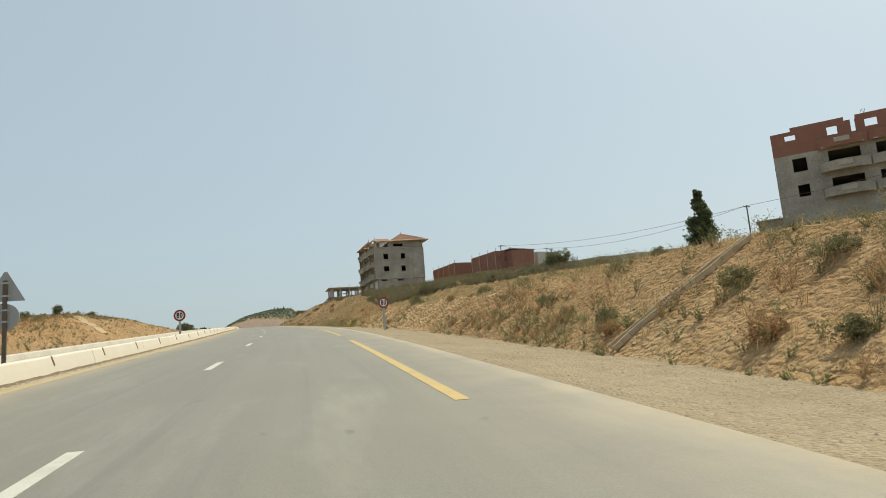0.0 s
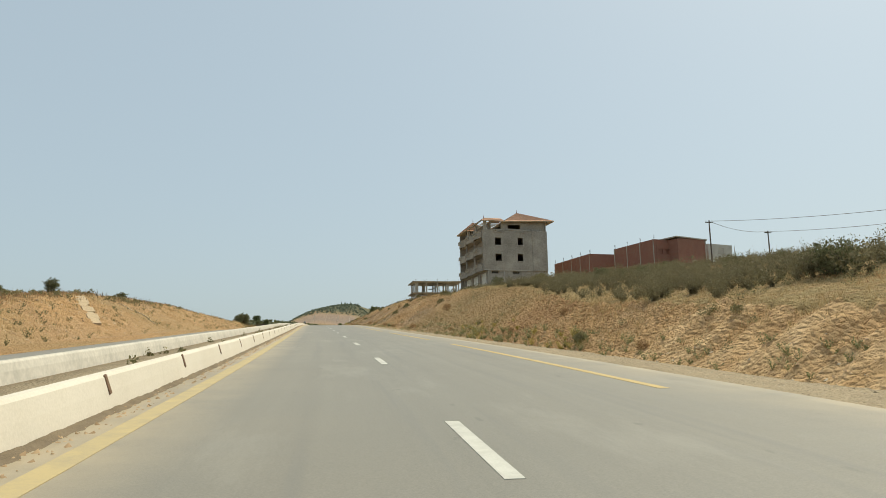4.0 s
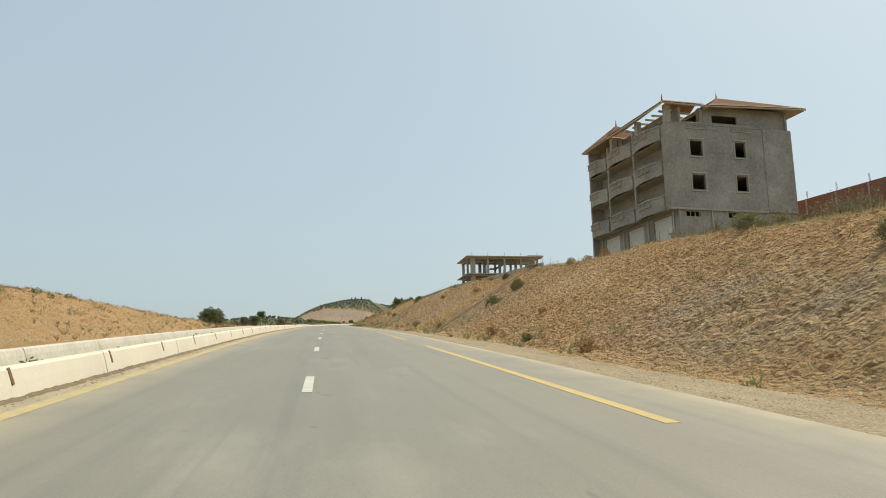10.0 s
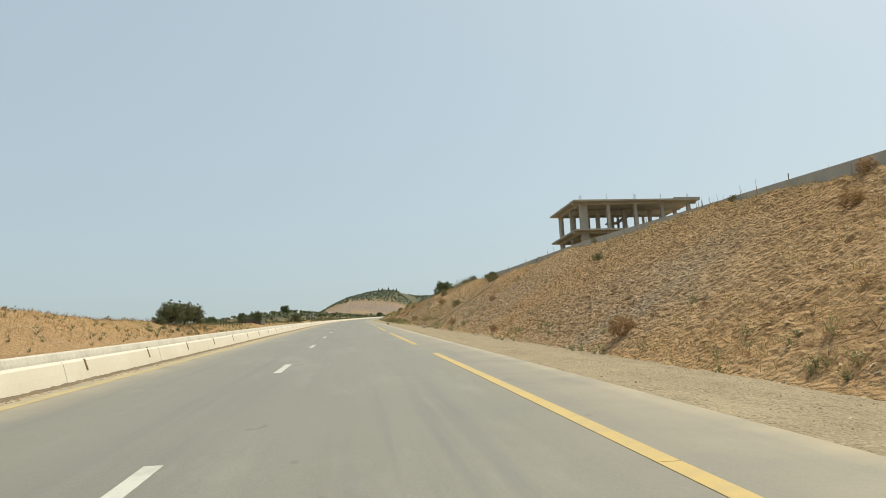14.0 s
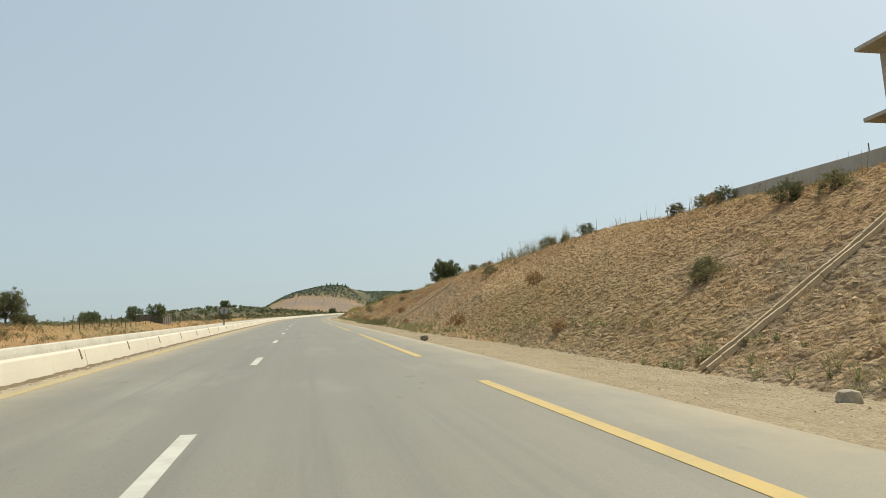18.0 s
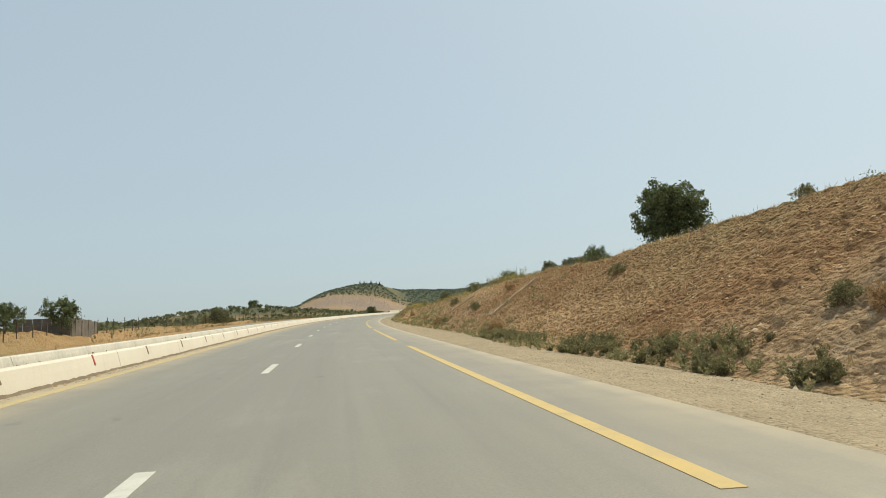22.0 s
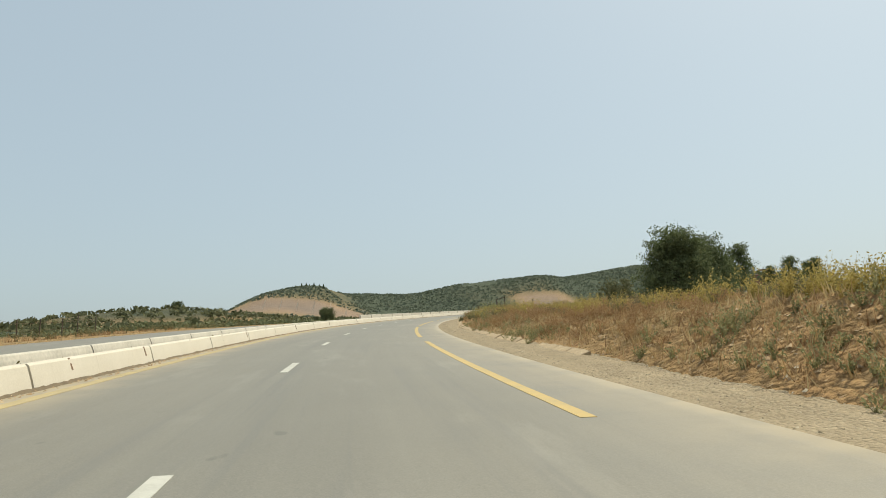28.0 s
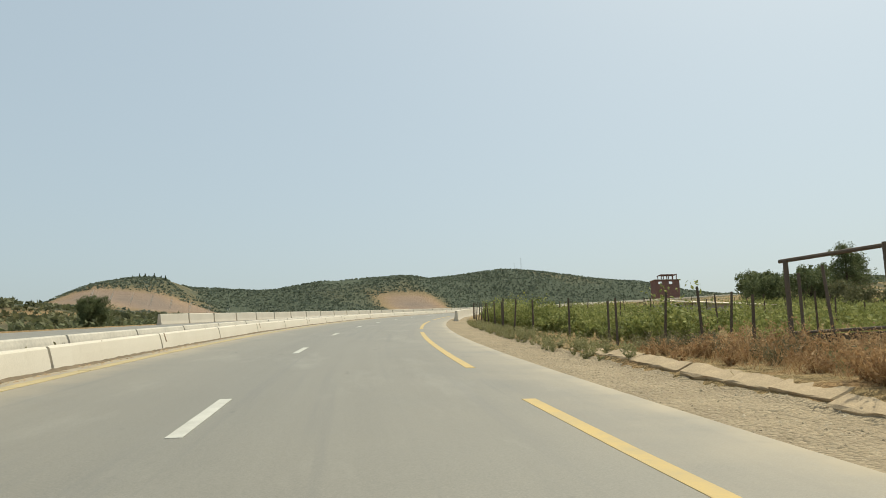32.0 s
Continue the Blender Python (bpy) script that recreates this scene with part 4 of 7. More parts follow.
patchy = lambda s, d: np.clip(0.5 + 0.9 * fbm(s * 0.08, d * 0.15, 91), 0.05, 1)
bare_face = lambda s: np.interp(s, [18, 26, 84, 94], [1.0, 0.2, 0.2, 1.0])
grassy = lambda s, d: np.clip(np.interp(s, [0, 16, 24, 85, 96, 110, 320, 345, 380, 460], [0.4, 0.35, 0.12, 0.12, 0.35, 0.12, 0.08, 0.3, 0.3, 0.3]) + 0.45 * fbm(s * 0.09, d * 0.2, 92), 0.03, 1)

s, d = scatter(330, -14, 24, lambda s: toe(s) + 0.2, lambda s: crest_line(s) + 0.3, 155, patchy)
brush_at("brown_brush", s, d, 0.6, 11, 16, 0.026, LEAF_WEED, "stalky olive-brown brush on the cut slope", "weeds", 55, 1.1, 0.15)
s, d = scatter(260, -14, 24, lambda s: toe(s) - 0.1, lambda s: toe(s) + 2.6, 156, patchy)
brush_at("rust_brush", s, d, 0.6, 11, 14, 0.024, LEAF_RUST, "dead russet brush on the cut slope", "weeds", 56, 1.1, 0.15)
s, d = scatter(17500, -18, 470, (lambda s: toe(s) + 0.2), lambda s: crest_line(s) + 0.5, 101, grassy)
tufts("dry_grass", s, d, 0.26, 7, LEAF_DRY, 0.9, 0.014, "short dry straw-coloured grass on the cut slope", seed=1)
s, d = scatter(3700, -18, 470, (lambda s: toe(s) + 0.2), crest_line, 102, lambda s, d: patchy(s, d) * bare_face(s))
tufts("dry_weeds", s, d, 0.28, 8, LEAF_RUST, 1.1, 0.014, "russet dry weeds on the cut slope", "weeds", seed=2)
s, d = scatter(14000, -18, 432, lambda s: crest_line(s) - 0.8, lambda s: crest_line(s) + 5.0, 103)
tufts("tall_dry_grass", s, d, 0.19, 9, LEAF_DRY, 0.9, 0.011, "tall dry grass along the top of the cut", seed=3)
s, d = scatter(9000, -18, 130, lambda s: crest_line(s) + 3, 46, 104)
tufts("meadow_grass", s, d, 0.17, 8, LEAF_RUST, 1.0, 0.02, "dry meadow grass on the terrace above the cut", seed=4)
s, d = scatter(230, 105, 330, lambda s: crest_line(s) - 0.5, lambda s: crest_line(s) + 2.5, 105)
tufts("dry_stalks", s, d, 0.85, 3, DRY_STEM, 0.3, 0.016, "tall brown dead stalks along the crest", "weeds", seed=5, spread=0.25)
s, d = scatter(4200, 30, 335, -40, BANK_TOE, 106, patchy)
tufts("bank_grass", s, d, 0.4, 7, LEAF_DRY, 0.8, 0.03, "dry grass on the earth bank across the road", seed=6)
s, d = scatter(7000, 40, 330, -48, lambda s: BANK_TOE - np.interp(s, BANK_S, BANK_H) / BANK_CUT + 0.8, 107)
tufts("bank_top_grass", s, d, 0.5, 7, LEAF_RUST, 0.7, 0.022, "brown weeds on top of the far bank", "weeds", seed=7)
s, d = scatter(7000, 296, 500, -50, -19.5, 108, patchy)
tufts("field_grass", s, d, 0.34, 8, LEAF_RUST, 1.0, 0.02, "dry grass in the field across the road", seed=8)
s, d = scatter(4200, 425, 510, lambda s: np.where(s < 470, crest_line(s) - 0.2, 7.9), lambda s: np.where(s < 486, 19.0, 12.5), 109, lambda s, d: np.clip(0.5 + 1.3 * fbm(s * 0.2, d * 0.35, 88), 0, 1))
tufts("verge_weeds", s, d, 0.26, 9, LEAF_RUST, 1.5, 0.007, "dense russet weeds on the low verge", "weeds", seed=9)
s, d = scatter(420, 414, 482, lambda s: crest_line(s) + 0.1, lambda s: np.interp(s, [450, 480], [15.0, 10.5]), 110, lambda s, d: np.clip(0.1 + 1.9 * fbm(s * 0.16, d * 0.28, 98), 0, 1))
brush_at("golden_weeds", s, d, 0.72, 20, 17, 0.030, LEAF_GOLD, "rounded yellow-flowering bushes on the low verge", "weeds", 10, 0.85, 0.25)
s, d = scatter(1000, 424, 508, lambda s: np.maximum(crest_line(s) + 0.1, 7.8), lambda s: np.where(s < 484, 16.0, 12.0), 163, lambda s, d: np.clip(0.45 - 1.6 * fbm(s * 0.16, d * 0.28, 98), 0, 1))
brush_at("russet_bushes", s, d, 0.6, 20, 17, 0.028, LEAF_RUST, "rounded russet dry bushes on the low verge", "weeds", 63, 1.0, 0.12)
s, d = scatter(9, 493.5, 499.5, 8.4, 9.6, 169)
brush_at("golden_weeds", s, d, 0.75, 20, 17, 0.030, LEAF_GOLD, "rounded yellow-flowering bushes before the pipe gateway", "weeds", 69, 0.85, 0.25)
s, d = scatter(150, 426, 512, lambda s: np.maximum(crest_line(s), 7.9), lambda s: np.where(s < 484, 15.0, 11.5), 164)
brush_at("dark_dry_bushes", s, d, 0.5, 20, 14, 0.026, LEAF_SCRUB, "dead dark brown bushes among the verge's brush", "weeds", 64, 1.0, 0.1)
s, d = scatter(13, 463, 480, 8.0, 10.6, 157)
brush_at("green_gold_bushes", s, d, 0.95, 26, 24, 0.034, LEAF_FOOT, "tall yellow-green bushes standing on the verge", "bush", 57, 0.85, 0.1)
s, d = scatter(46, 502.5, 512, 8.9, 11.0, 165)
brush_at("gateway_brush", s, d, 0.4, 18, 16, 0.028, LEAF_SCRUB, "dark brown thorny brush round the pipe gateway", "weeds", 65, 1.0, 0.05)
s, d = scatter(40, 488, 498, 7.3, 8.2, 166, lambda s, d: 0.5 + 1.5 * fbm(s * 0.5, d, 87))
brush_at("kerb_weeds", s, d, 0.5, 7, 22, 0.03, LEAF_WEED, "upright grey-green weeds at the broken kerb", "weeds", 66, 0.4, 0.05)
s, d = scatter(260, 508, 545, 7.0, 8.0, 167)
brush_at("kerb_weeds", s, d, 0.34, 9, 14, 0.028, LEAF_FOOT, "low green weeds along the edge of the gravel", "weeds", 67, 1.0, 0.05)
s, d = scatter(5000, -18, 430, (lambda s: toe(s) + 0.3), crest_line, 111, lambda s, d: 0.10 * patchy(s, d) * bare_face(s))
clumps_at("slope_weeds", s, d, 0.5, 140, 0.05, LEAF_WEED, "grey-green weeds dotted over the cut slope", "weeds", 11, 0.7)
s, d = scatter(2600, -18, 470, lambda s: fan_toe(s) - 0.2, lambda s: fan_toe(s) + 1.3, 112, lambda s, d: np.clip(np.interp(s, [0, 12, 20, 72, 80, 150, 160, 185, 195, 285, 295, 318, 322, 352, 356, 385, 400, 470], [0.5, 0.5, 0.3, 0.4, 0.25, 0.2, 0.35, 0.35, 0.2, 0.2, 0.8, 0.8, 0.9, 0.9, 0.7, 0.8, 0.5, 0.3]) + 0.5 * fbm(s * 0.3, d * 0.4, 99), 0, 1))
brush_at("toe_weeds", s, d, 0.36, 8, 9, 0.03, LEAF_FOOT, "green and straw-coloured weeds along the foot of the cut", "weeds", 12, 1.0, 0.15)
s, d = scatter(330, 326, 356, lambda s: fan_toe(s), lambda s: fan_toe(s) + 1.3, 158, lambda s, d: np.clip(0.6 + 1.3 * fbm(s * 0.5, d * 0.5, 86), 0, 1))
brush_at("leafy_toe_weeds", s, d, 0.4, 14, 20, 0.032, LEAF_WEED, "thick grey-green weeds at the foot of the cut", "weeds", 58, 0.8, 0.1)
s, d = scatter(34, 376, 387, lambda s: toe(s) + 0.1, lambda s: toe(s) + 1.6, 159)
brush_at("leafy_toe_weeds", s, d, 0.38, 14, 20, 0.03, LEAF_FOOT, "thick grey-green weeds at the foot of the cut", "weeds", 59, 0.8, 0.1)
s, d = scatter(90, 296, 312, lambda s: crest_line(s) - 0.4, lambda s: crest_line(s) + 0.9, 160)
brush_at("flower_spikes", s, d, 1.1, 3, 34, 0.026, LEAF_WEED, "tall grey flower spikes along the crest", "weeds", 60, 0.35, 0.1)
s, d = scatter(40, 372, 392, lambda s: crest_line(s) - 0.3, lambda s: crest_line(s) + 1.5, 161)
brush_at("flower_spikes", s, d, 0.85, 2, 60, 0.04, LEAF_FOOT, "tall yellow-green flower spikes along the crest", "weeds", 61, 0.35, 0.1)
s, d = scatter(1100, -18, 430, lambda s: crest_line(s) + 0.2, lambda s: crest_line(s) + 8, 113, patchy)
clumps_at("crest_scrub", s, d, 0.7, 100, 0.045, LEAF_WEED, "low grey-green scrub behind the crest", "scrub", 13, 0.7)
s, d = scatter(1500, 62, 176, lambda s: crest_line(s) + np.interp(s, [62, 100, 176], [2.6, 3.2, 3.0]), lambda s: np.interp(s, [62, 120, 176], [40, 57, 57]), 114, lambda s, d: np.clip(0.62 + 0.9 * fbm(s * 0.08, d * 0.1, 94), 0.1, 1))
brush_at("terrace_scrub", s, d, 1.1, 12, 16, 0.062, LEAF_SCRUB, "thick olive-brown scrub on the terrace before the brick houses", "scrub", 14, 0.8, 0.08)
s, d = scatter(300, 64, 112, lambda s: crest_line(s) + 0.1, lambda s: crest_line(s) + 7, 168, lambda s, d: np.clip(0.85 + 0.9 * fbm(s * 0.15, d * 0.2, 85), 0.1, 1))
brush_at("crest_thicket", s, d, 0.95, 26, 26, 0.036, LEAF_SCRUB, "thick olive-brown scrub right behind the crest", "scrub", 68, 1.0, 0.0)
s, d = scatter(70, 70, 106, lambda s: toe(s) - 0.2, lambda s: toe(s) + 1.2, 170, lambda s, d: np.clip(0.45 + 1.6 * fbm(s * 0.3, d * 0.4, 83), 0, 1))
brush_at("foot_brush", s, d, 0.5, 18, 16, 0.028, LEAF_FOOT, "yellow-green brush at the foot of the cut", "weeds", 70, 0.9, 0.08)
s, d = scatter(90, 68, 106, lambda s: toe(s) - 0.1, lambda s: toe(s) + 2.0, 171, lambda s, d: np.clip(0.45 + 1.6 * fbm(s * 0.3, d * 0.4, 82), 0, 1))
brush_at("foot_brush", s, d, 0.4, 18, 14, 0.026, LEAF_GOLD, "straw-yellow brush at the foot of the cut", "weeds", 71, 0.9, 0.08)
s, d = scatter(900, 60, 330, -60, lambda s: np.where(s > 280, -24.0, -34.0), 115, patchy)
clumps_at("bank_scrub", s, d, 1.1, 50, 0.14, LEAF_WEED, "low scrub on the far bank", "scrub", 15, 0.7)
s, d = scatter(5200, 300, 640, -128, lambda s: np.where(s > 490, -25.0, -34.0), 116)
clumps_at("valley_scrub", s, d, 1.9, 22, 0.15, LEAF_SAGE, "dark scrub and hedges across the fields", "scrub", 16, 0.6)
s, d = scatter(900, 430, 486, 9.2, 22, 117, patchy)
tufts("verge_stalks", s, d, 0.4, 6, LEAF_GOLD, 1.0, 0.007, "yellowed tall grass on the verge", seed=17)
s, d = scatter(420, 40, 330, lambda s: BANK_TOE - np.interp(s, BANK_S, BANK_H) / BANK_CUT, BANK_TOE + 0.5, 162, patchy)
brush_at("bank_brush", s, d, 0.6, 9, 10, 0.05, LEAF_WEED, "grey-green brush dotted over the far bank", "weeds", 62, 1.1, 0.1)
s, d = scatter(240, 110, 200, -38, -33, 141)
tufts("bank_stalks", s, d, 1.0, 2, DRY_STEM, 0.3, 0.035, "dead stalks standing on top of the far bank", "weeds", seed=41, spread=0.3)
s, d = scatter(40, 303, 330, lambda s: crest_line(s), lambda s: crest_line(s) + 1.5, 142)
tufts("flowering_stalks", s, d, 0.9, 3, LEAF_GOLD, 0.5, 0.016, "yellowish flowering stalks on the crest", "weeds", seed=42, spread=0.2)
s, d = scatter(420, 376, 432, lambda s: crest_line(s) - 0.3, lambda s: crest_line(s) + 2.0, 145, patchy)
brush_at("crest_flowers", s, d, 0.55, 9, 13, 0.028, LEAF_GOLD, "yellow-flowering weeds along the crest", "weeds", 45, 0.8, 0.2)
s, d = scatter(60, 378, 412, lambda s: crest_line(s), lambda s: crest_line(s) + 2.0, 146)
tufts("crest_poles", s, d, 1.2, 2, LEAF_WEED, 0.3, 0.03, "tall pale green flower stalks on the crest", "weeds", seed=46, spread=0.2)
s, d = scatter(200, 388, 432, lambda s: toe(s) + 0.2, lambda s: toe(s) + 2.4, 147, patchy)
brush_at("foot_weeds", s, d, 0.45, 9, 13, 0.028, LEAF_FOOT, "green weeds along the foot of the low cut", "weeds", 47, 0.9, 0.1)
s, d = scatter(1900, 300, 520, -42, -20.0, 148, patchy)
brush_at("field_weeds", s, d, 0.7, 7, 9, 0.05, LEAF_WEED, "grey-green and yellowed weeds in the field across the road", "weeds", 48, 0.8, 0.2)
s, d = scatter(90, 412, 428, lambda s: crest_line(s), lambda s: crest_line(s) + 2.5, 143)
tufts("verge_poles", s, d, 1.3, 2, LEAF_WEED, 0.25, 0.03, "tall pale green flower stalks on the crest", "weeds", seed=43, spread=0.2)
s, d = scatter(5500, 432, 535, 7.75, 13.0, 154, lambda s, d: np.interp(s, [480, 495], [0.8, 0.3]) * np.clip(0.45 + 1.3 * fbm(s * 0.22, d * 0.4, 96), 0.04, 1))
tufts("verge_straw", s, d, 0.2, 10, LEAF_DRY, 1.7, 0.006, "pale straw standing among the brush of the verge", seed=54, spread=0.18)
s, d = scatter(2600, 432, 514, 7.75, 13.0, 144, lambda s, d: np.clip(0.42 + 1.4 * fbm(s * 0.16, d * 0.3, 97), 0.03, 1))
brush_at("verge_brush", s, d, 0.36, 9, 10, 0.028, LEAF_RUST, "low russet brush along the foot of the vineyard", "weeds", 44, 1.1, 0.15)
s, d = scatter(260, -18, 515, -6.6, -4.8, 118)
clumps_at("median_weeds", s, d, 0.35, 30, 0.16, LEAF_WEED, "small weeds between the barriers", "weeds", 18, 0.8)


def stones(name, s, d, size, seed, label, lift=0.0, broad=False, height=None):
    """Angular stones as one mesh: squashed, jittered four-sided lumps bedded in the soil."""
    rng = np.random.default_rng(seed)
    o = np.array([(1, 0, -0.4), (0, 1, -0.4), (-1, 0, -0.4), (0, -1, -0.4), (0.2, 0.1, 1)], float)
    f = np.array([(0, 1, 4), (1, 2, 4), (2, 3, 4), (3, 0, 4)])
    n = len(s)
    c = places(s, d, relief(s, d) + roughness(s, d) + lift if height is None else height)
    r = size * ((0.45 + 1.0 * rng.random(n) ** 2.5) if broad else (0.35 + 1.3 * rng.random(n) ** 3))
    a = rng.random(n) * 6.283
    v = o[None] * (0.65 + 0.7 * rng.random((n, 5, 1))) * r[:, None, None] * np.array([1, 0.75, 0.5])
    v[:, 4, :2] += (rng.random((n, 2)) - 0.5) * 1.1 * r[:, None]
    x, y = v[..., 0] * np.cos(a)[:, None] - v[..., 1] * np.sin(a)[:, None], v[..., 0] * np.sin(a)[:, None] + v[..., 1] * np.cos(a)[:, None]
    v = np.stack([x, y, v[..., 2]], -1) + c[:, None]
    me = mesh_fast(name, v.reshape(-1, 3), (f[None] + 5 * np.arange(n)[:, None, None]).reshape(-1, 3), mat=None)
    return me


def stone_stuff(name, s, d, size, seed, mat, label, lift=0.0, broad=False, height=None):
    me = stones(name, s, d, size, seed, label, lift, broad, height)
    me.materials.append(mat)
    return tagged(new(name, me), label, "stones", kind="stuff")


def shoulder_height(s, d):
    return np.maximum(gravel_height(s, d), relief(s, d) + roughness(s, d) * (d > fan_toe(s) + 0.3) - 0.02)


def m_clod(nt, b):
    r = nt.nodes.new("ShaderNodeNewGeometry").outputs["Random Per Island"]
    c = n_ramp(nt, r, [(0.0, (0.21, 0.137, 0.074)), (0.5, (0.39, 0.27, 0.158)), (0.9, (0.45, 0.325, 0.195)), (1.0, (0.52, 0.41, 0.28))])
    colour(nt, b, n_mix(nt, 0.3, c, n_ramp(nt, n_noise(nt, 9, 4, vec=n_world(nt)), [(0.3, (0.12, 0.08, 0.05)), (0.7, (0.45, 0.34, 0.22))])))


def m_grit(nt, b):
    r = nt.nodes.new("ShaderNodeNewGeometry").outputs["Random Per Island"]
    colour(nt, b, n_ramp(nt, r, [(0.0, (0.13, 0.103, 0.07)), (0.5, (0.265, 0.218, 0.152)), (1.0, (0.40, 0.345, 0.26))]))


GRIT = material("pale_grit", m_grit, 0.95, spec=0.15)
CLOD = material("earth_clod", m_clod, 0.95, spec=0.15)
s, d = scatter(110000, -18, 470, (lambda s: toe(s) + 0.1), lambda s: crest_line(s) - 0.3, 121, lambda s, d: np.interp(s, [0, 18, 24, 86, 96, 110, 150, 330, 400, 425, 440], [0.35, 0.3, 0.1, 0.1, 0.4, 0.7, 1.0, 0.9, 0.6, 0.5, 0.2]))
stone_stuff("earth_clods", s, d, 0.060, 21, CLOD, "clods and broken stone over the bare cut slope", -0.02, True)
s, d = scatter(60000, -8, 520, 5.5, lambda s: fan_toe(s) + 0.3, 122, lambda s, d: np.clip(0.6 + 0.7 * fbm(s * 0.5, d * 1.5, 95), 0.1, 1))
stone_stuff("shoulder_gravel", s, d, 0.027, 22, GRIT, "loose gravel on the shoulder", 0, True, shoulder_height(s, d))
s, d = scatter(2500, -18, 430, lambda s: fan_toe(s) - 0.4, lambda s: fan_toe(s) + 1.2, 123)
stone_stuff("fallen_stones", s, d, 0.06, 23, GRIT, "stones fallen to the foot of the cut", 0, False, shoulder_height(s, d) + 0.02)
s, d = scatter(5000, 60, 330, -38, BANK_TOE, 124)
stone_stuff("bank_clods", s, d, 0.16, 24, CLOD, "clods on the far earth bank")
s, d = scatter(9000, -10, 520, -4.02, -3.72, 125)
stone_stuff("barrier_grit", s, d, 0.035, 25, CLOD, "grit and soil along the foot of the barrier", 0.005)


# ---- single trees and bushes ----
def group_trees(rows, label, category, group=""):
    for style, s, d, scale, squash in rows:
        tree(category.replace(" ", "_"), style, on_ground(s, d, 0.05), scale, label, category, group, squash)


tree("cypress", "cypress", on_ground(61.5, 48.3, 0.1), 1.14, "dark green cypress standing on the terrace above the cut", "tree")
tree("carob_tree", "broad_a", on_ground(358.6, 22.4, 0.45), 0.97, "dark broad-leaved tree on the crest of the cut", "tree")
group_trees([("big", 493.6, 28.8, 0.88, 1.0), ("big", 504.2, 34.2, 0.80, 1.04), ("bush_a", 482, 20.6, 1.55, 1.15)], "large dark green tree beside the weedy verge", "tree", "dark trees beside the verge")
s, d = scatter(300, 430, 515, lambda s: np.where(s < 470, crest_line(s), 7.8), 14, 151, patchy)
brush_at("verge_greens", s, d, 0.5, 9, 12, 0.028, LEAF_WEED, "grey-green weeds among the dry brush of the verge", "weeds", 51, 0.9, 0.1)
s, d = scatter(14, 84, 114, 40, 56, 152)
tufts("terrace_stalks", s, d, 2.0, 2, DRY_STEM, 0.2, 0.07, "tall dead flower stalks on the terrace", "weeds", seed=52, spread=0.3)
for k in range(22):
    s = 62 + 3.6 * k + 2 * RNG.random()
    style = ["bush_a", "bush_c", "bush_b"][k % 3]
    tree("bush", style, on_ground(s, float(crest_line(s)) + 4 + 26 * RNG.random(), 0.1), 0.5 + 0.45 * RNG.random(), "olive-green bush on the terrace above the cut", "bush", "bushes on the terrace")
tree("terrace_tree", "broad_b", on_ground(79, 38.3, 0.9), 0.74, "round grey-green tree on the terrace above the cut", "tree")
group_trees([("pine", 540, 37.0, 0.8, 1.0), ("pine", 532, 36.5, 0.82, 1.0), ("pine", 526, 38, 0.85, 1.0), ("pine", 529, 44, 1.0, 1.0), ("pine", 564, 42, 0.72, 1.0), ("pine", 568.5, 45, 0.64, 1.0), ("pine", 566, 50, 0.7, 1.0), ("pine", 536, 43, 0.85, 1.0), ("pine", 523.7, 46.5, 0.55, 1.05), ("pine", 522.6, 48.8, 0.68, 1.05), ("pine", 526, 52, 0.6, 1.05), ("pine", 521.2, 51.5, 0.62, 1.05)],
            "dark green pine behind the vineyard", "pine tree", "pines behind the vineyard")
group_trees([("broad_a", 466, 45.8, 1.1, 1.85), ("bush_c", 395, 22, 0.9, 0.8), ("bush_c", 440, 40, 1.5, 1.3), ("bush_c", 446, 42, 1.6, 1.2), ("bush_c", 452, 44, 1.5, 1.1), ("bush_a", 413, 23, 0.9, 0.8), ("bush_a", 399, 21, 1.0, 0.8)],
            "dark shrub behind the crest of the cut", "shrub", "shrubs behind the crest")
group_trees([("broad_b", 305, -26.6, 0.74, 1.0), ("broad_b", 311, -28.5, 0.66, 1.0), ("broad_b", 316.5, -27.2, 0.78, 1.0), ("broad_b", 323, -29.5, 0.72, 1.0), ("broad_b", 332.5, -29.0, 0.74, 1.0), ("bush_c", 300.5, -27.5, 1.0, 0.8), ("bush_a", 337, -29, 1.1, 0.9), ("bush_c", 342, -30, 0.9, 0.9)],
            "grey-green olive tree in a clump across the road", "tree", "olive trees across the road")
group_trees([("broad_c", 398.5, -39.5, 1.06, 1.0), ("broad_c", 403.5, -41, 1.1, 1.0), ("broad_c", 386.4, -28.4, 0.8, 1.2), ("broad_c", 391.5, -25.6, 0.95, 1.2), ("bush_c", 394, -26.5, 0.9, 0.9)],
            "dark tree standing in the field across the road", "tree", "field trees across the road")
group_trees([("broad_a", 97, -34, 0.72, 1.0), ("bush_c", 100, -34, 1.0, 1.0), ("bush_a", 106, -35, 1.1, 0.9), ("broad_b", 151, -38, 0.42, 1.0), ("bush_a", 118, -38, 1.3, 0.9), ("bush_b", 124, -40, 1.3, 0.9), ("bush_a", 140, -41, 1.2, 0.8), ("bush_c", 205, -42, 1.3, 0.8), ("broad_c", 62, -36, 0.9, 1.0)],
            "green shrub on top of the earth bank across the road", "shrub", "shrubs on the far bank")
group_trees([("broad_c", 538, -60, 0.7, 0.9)], "lone dark tree on the scrub ridge across the valley", "tree")
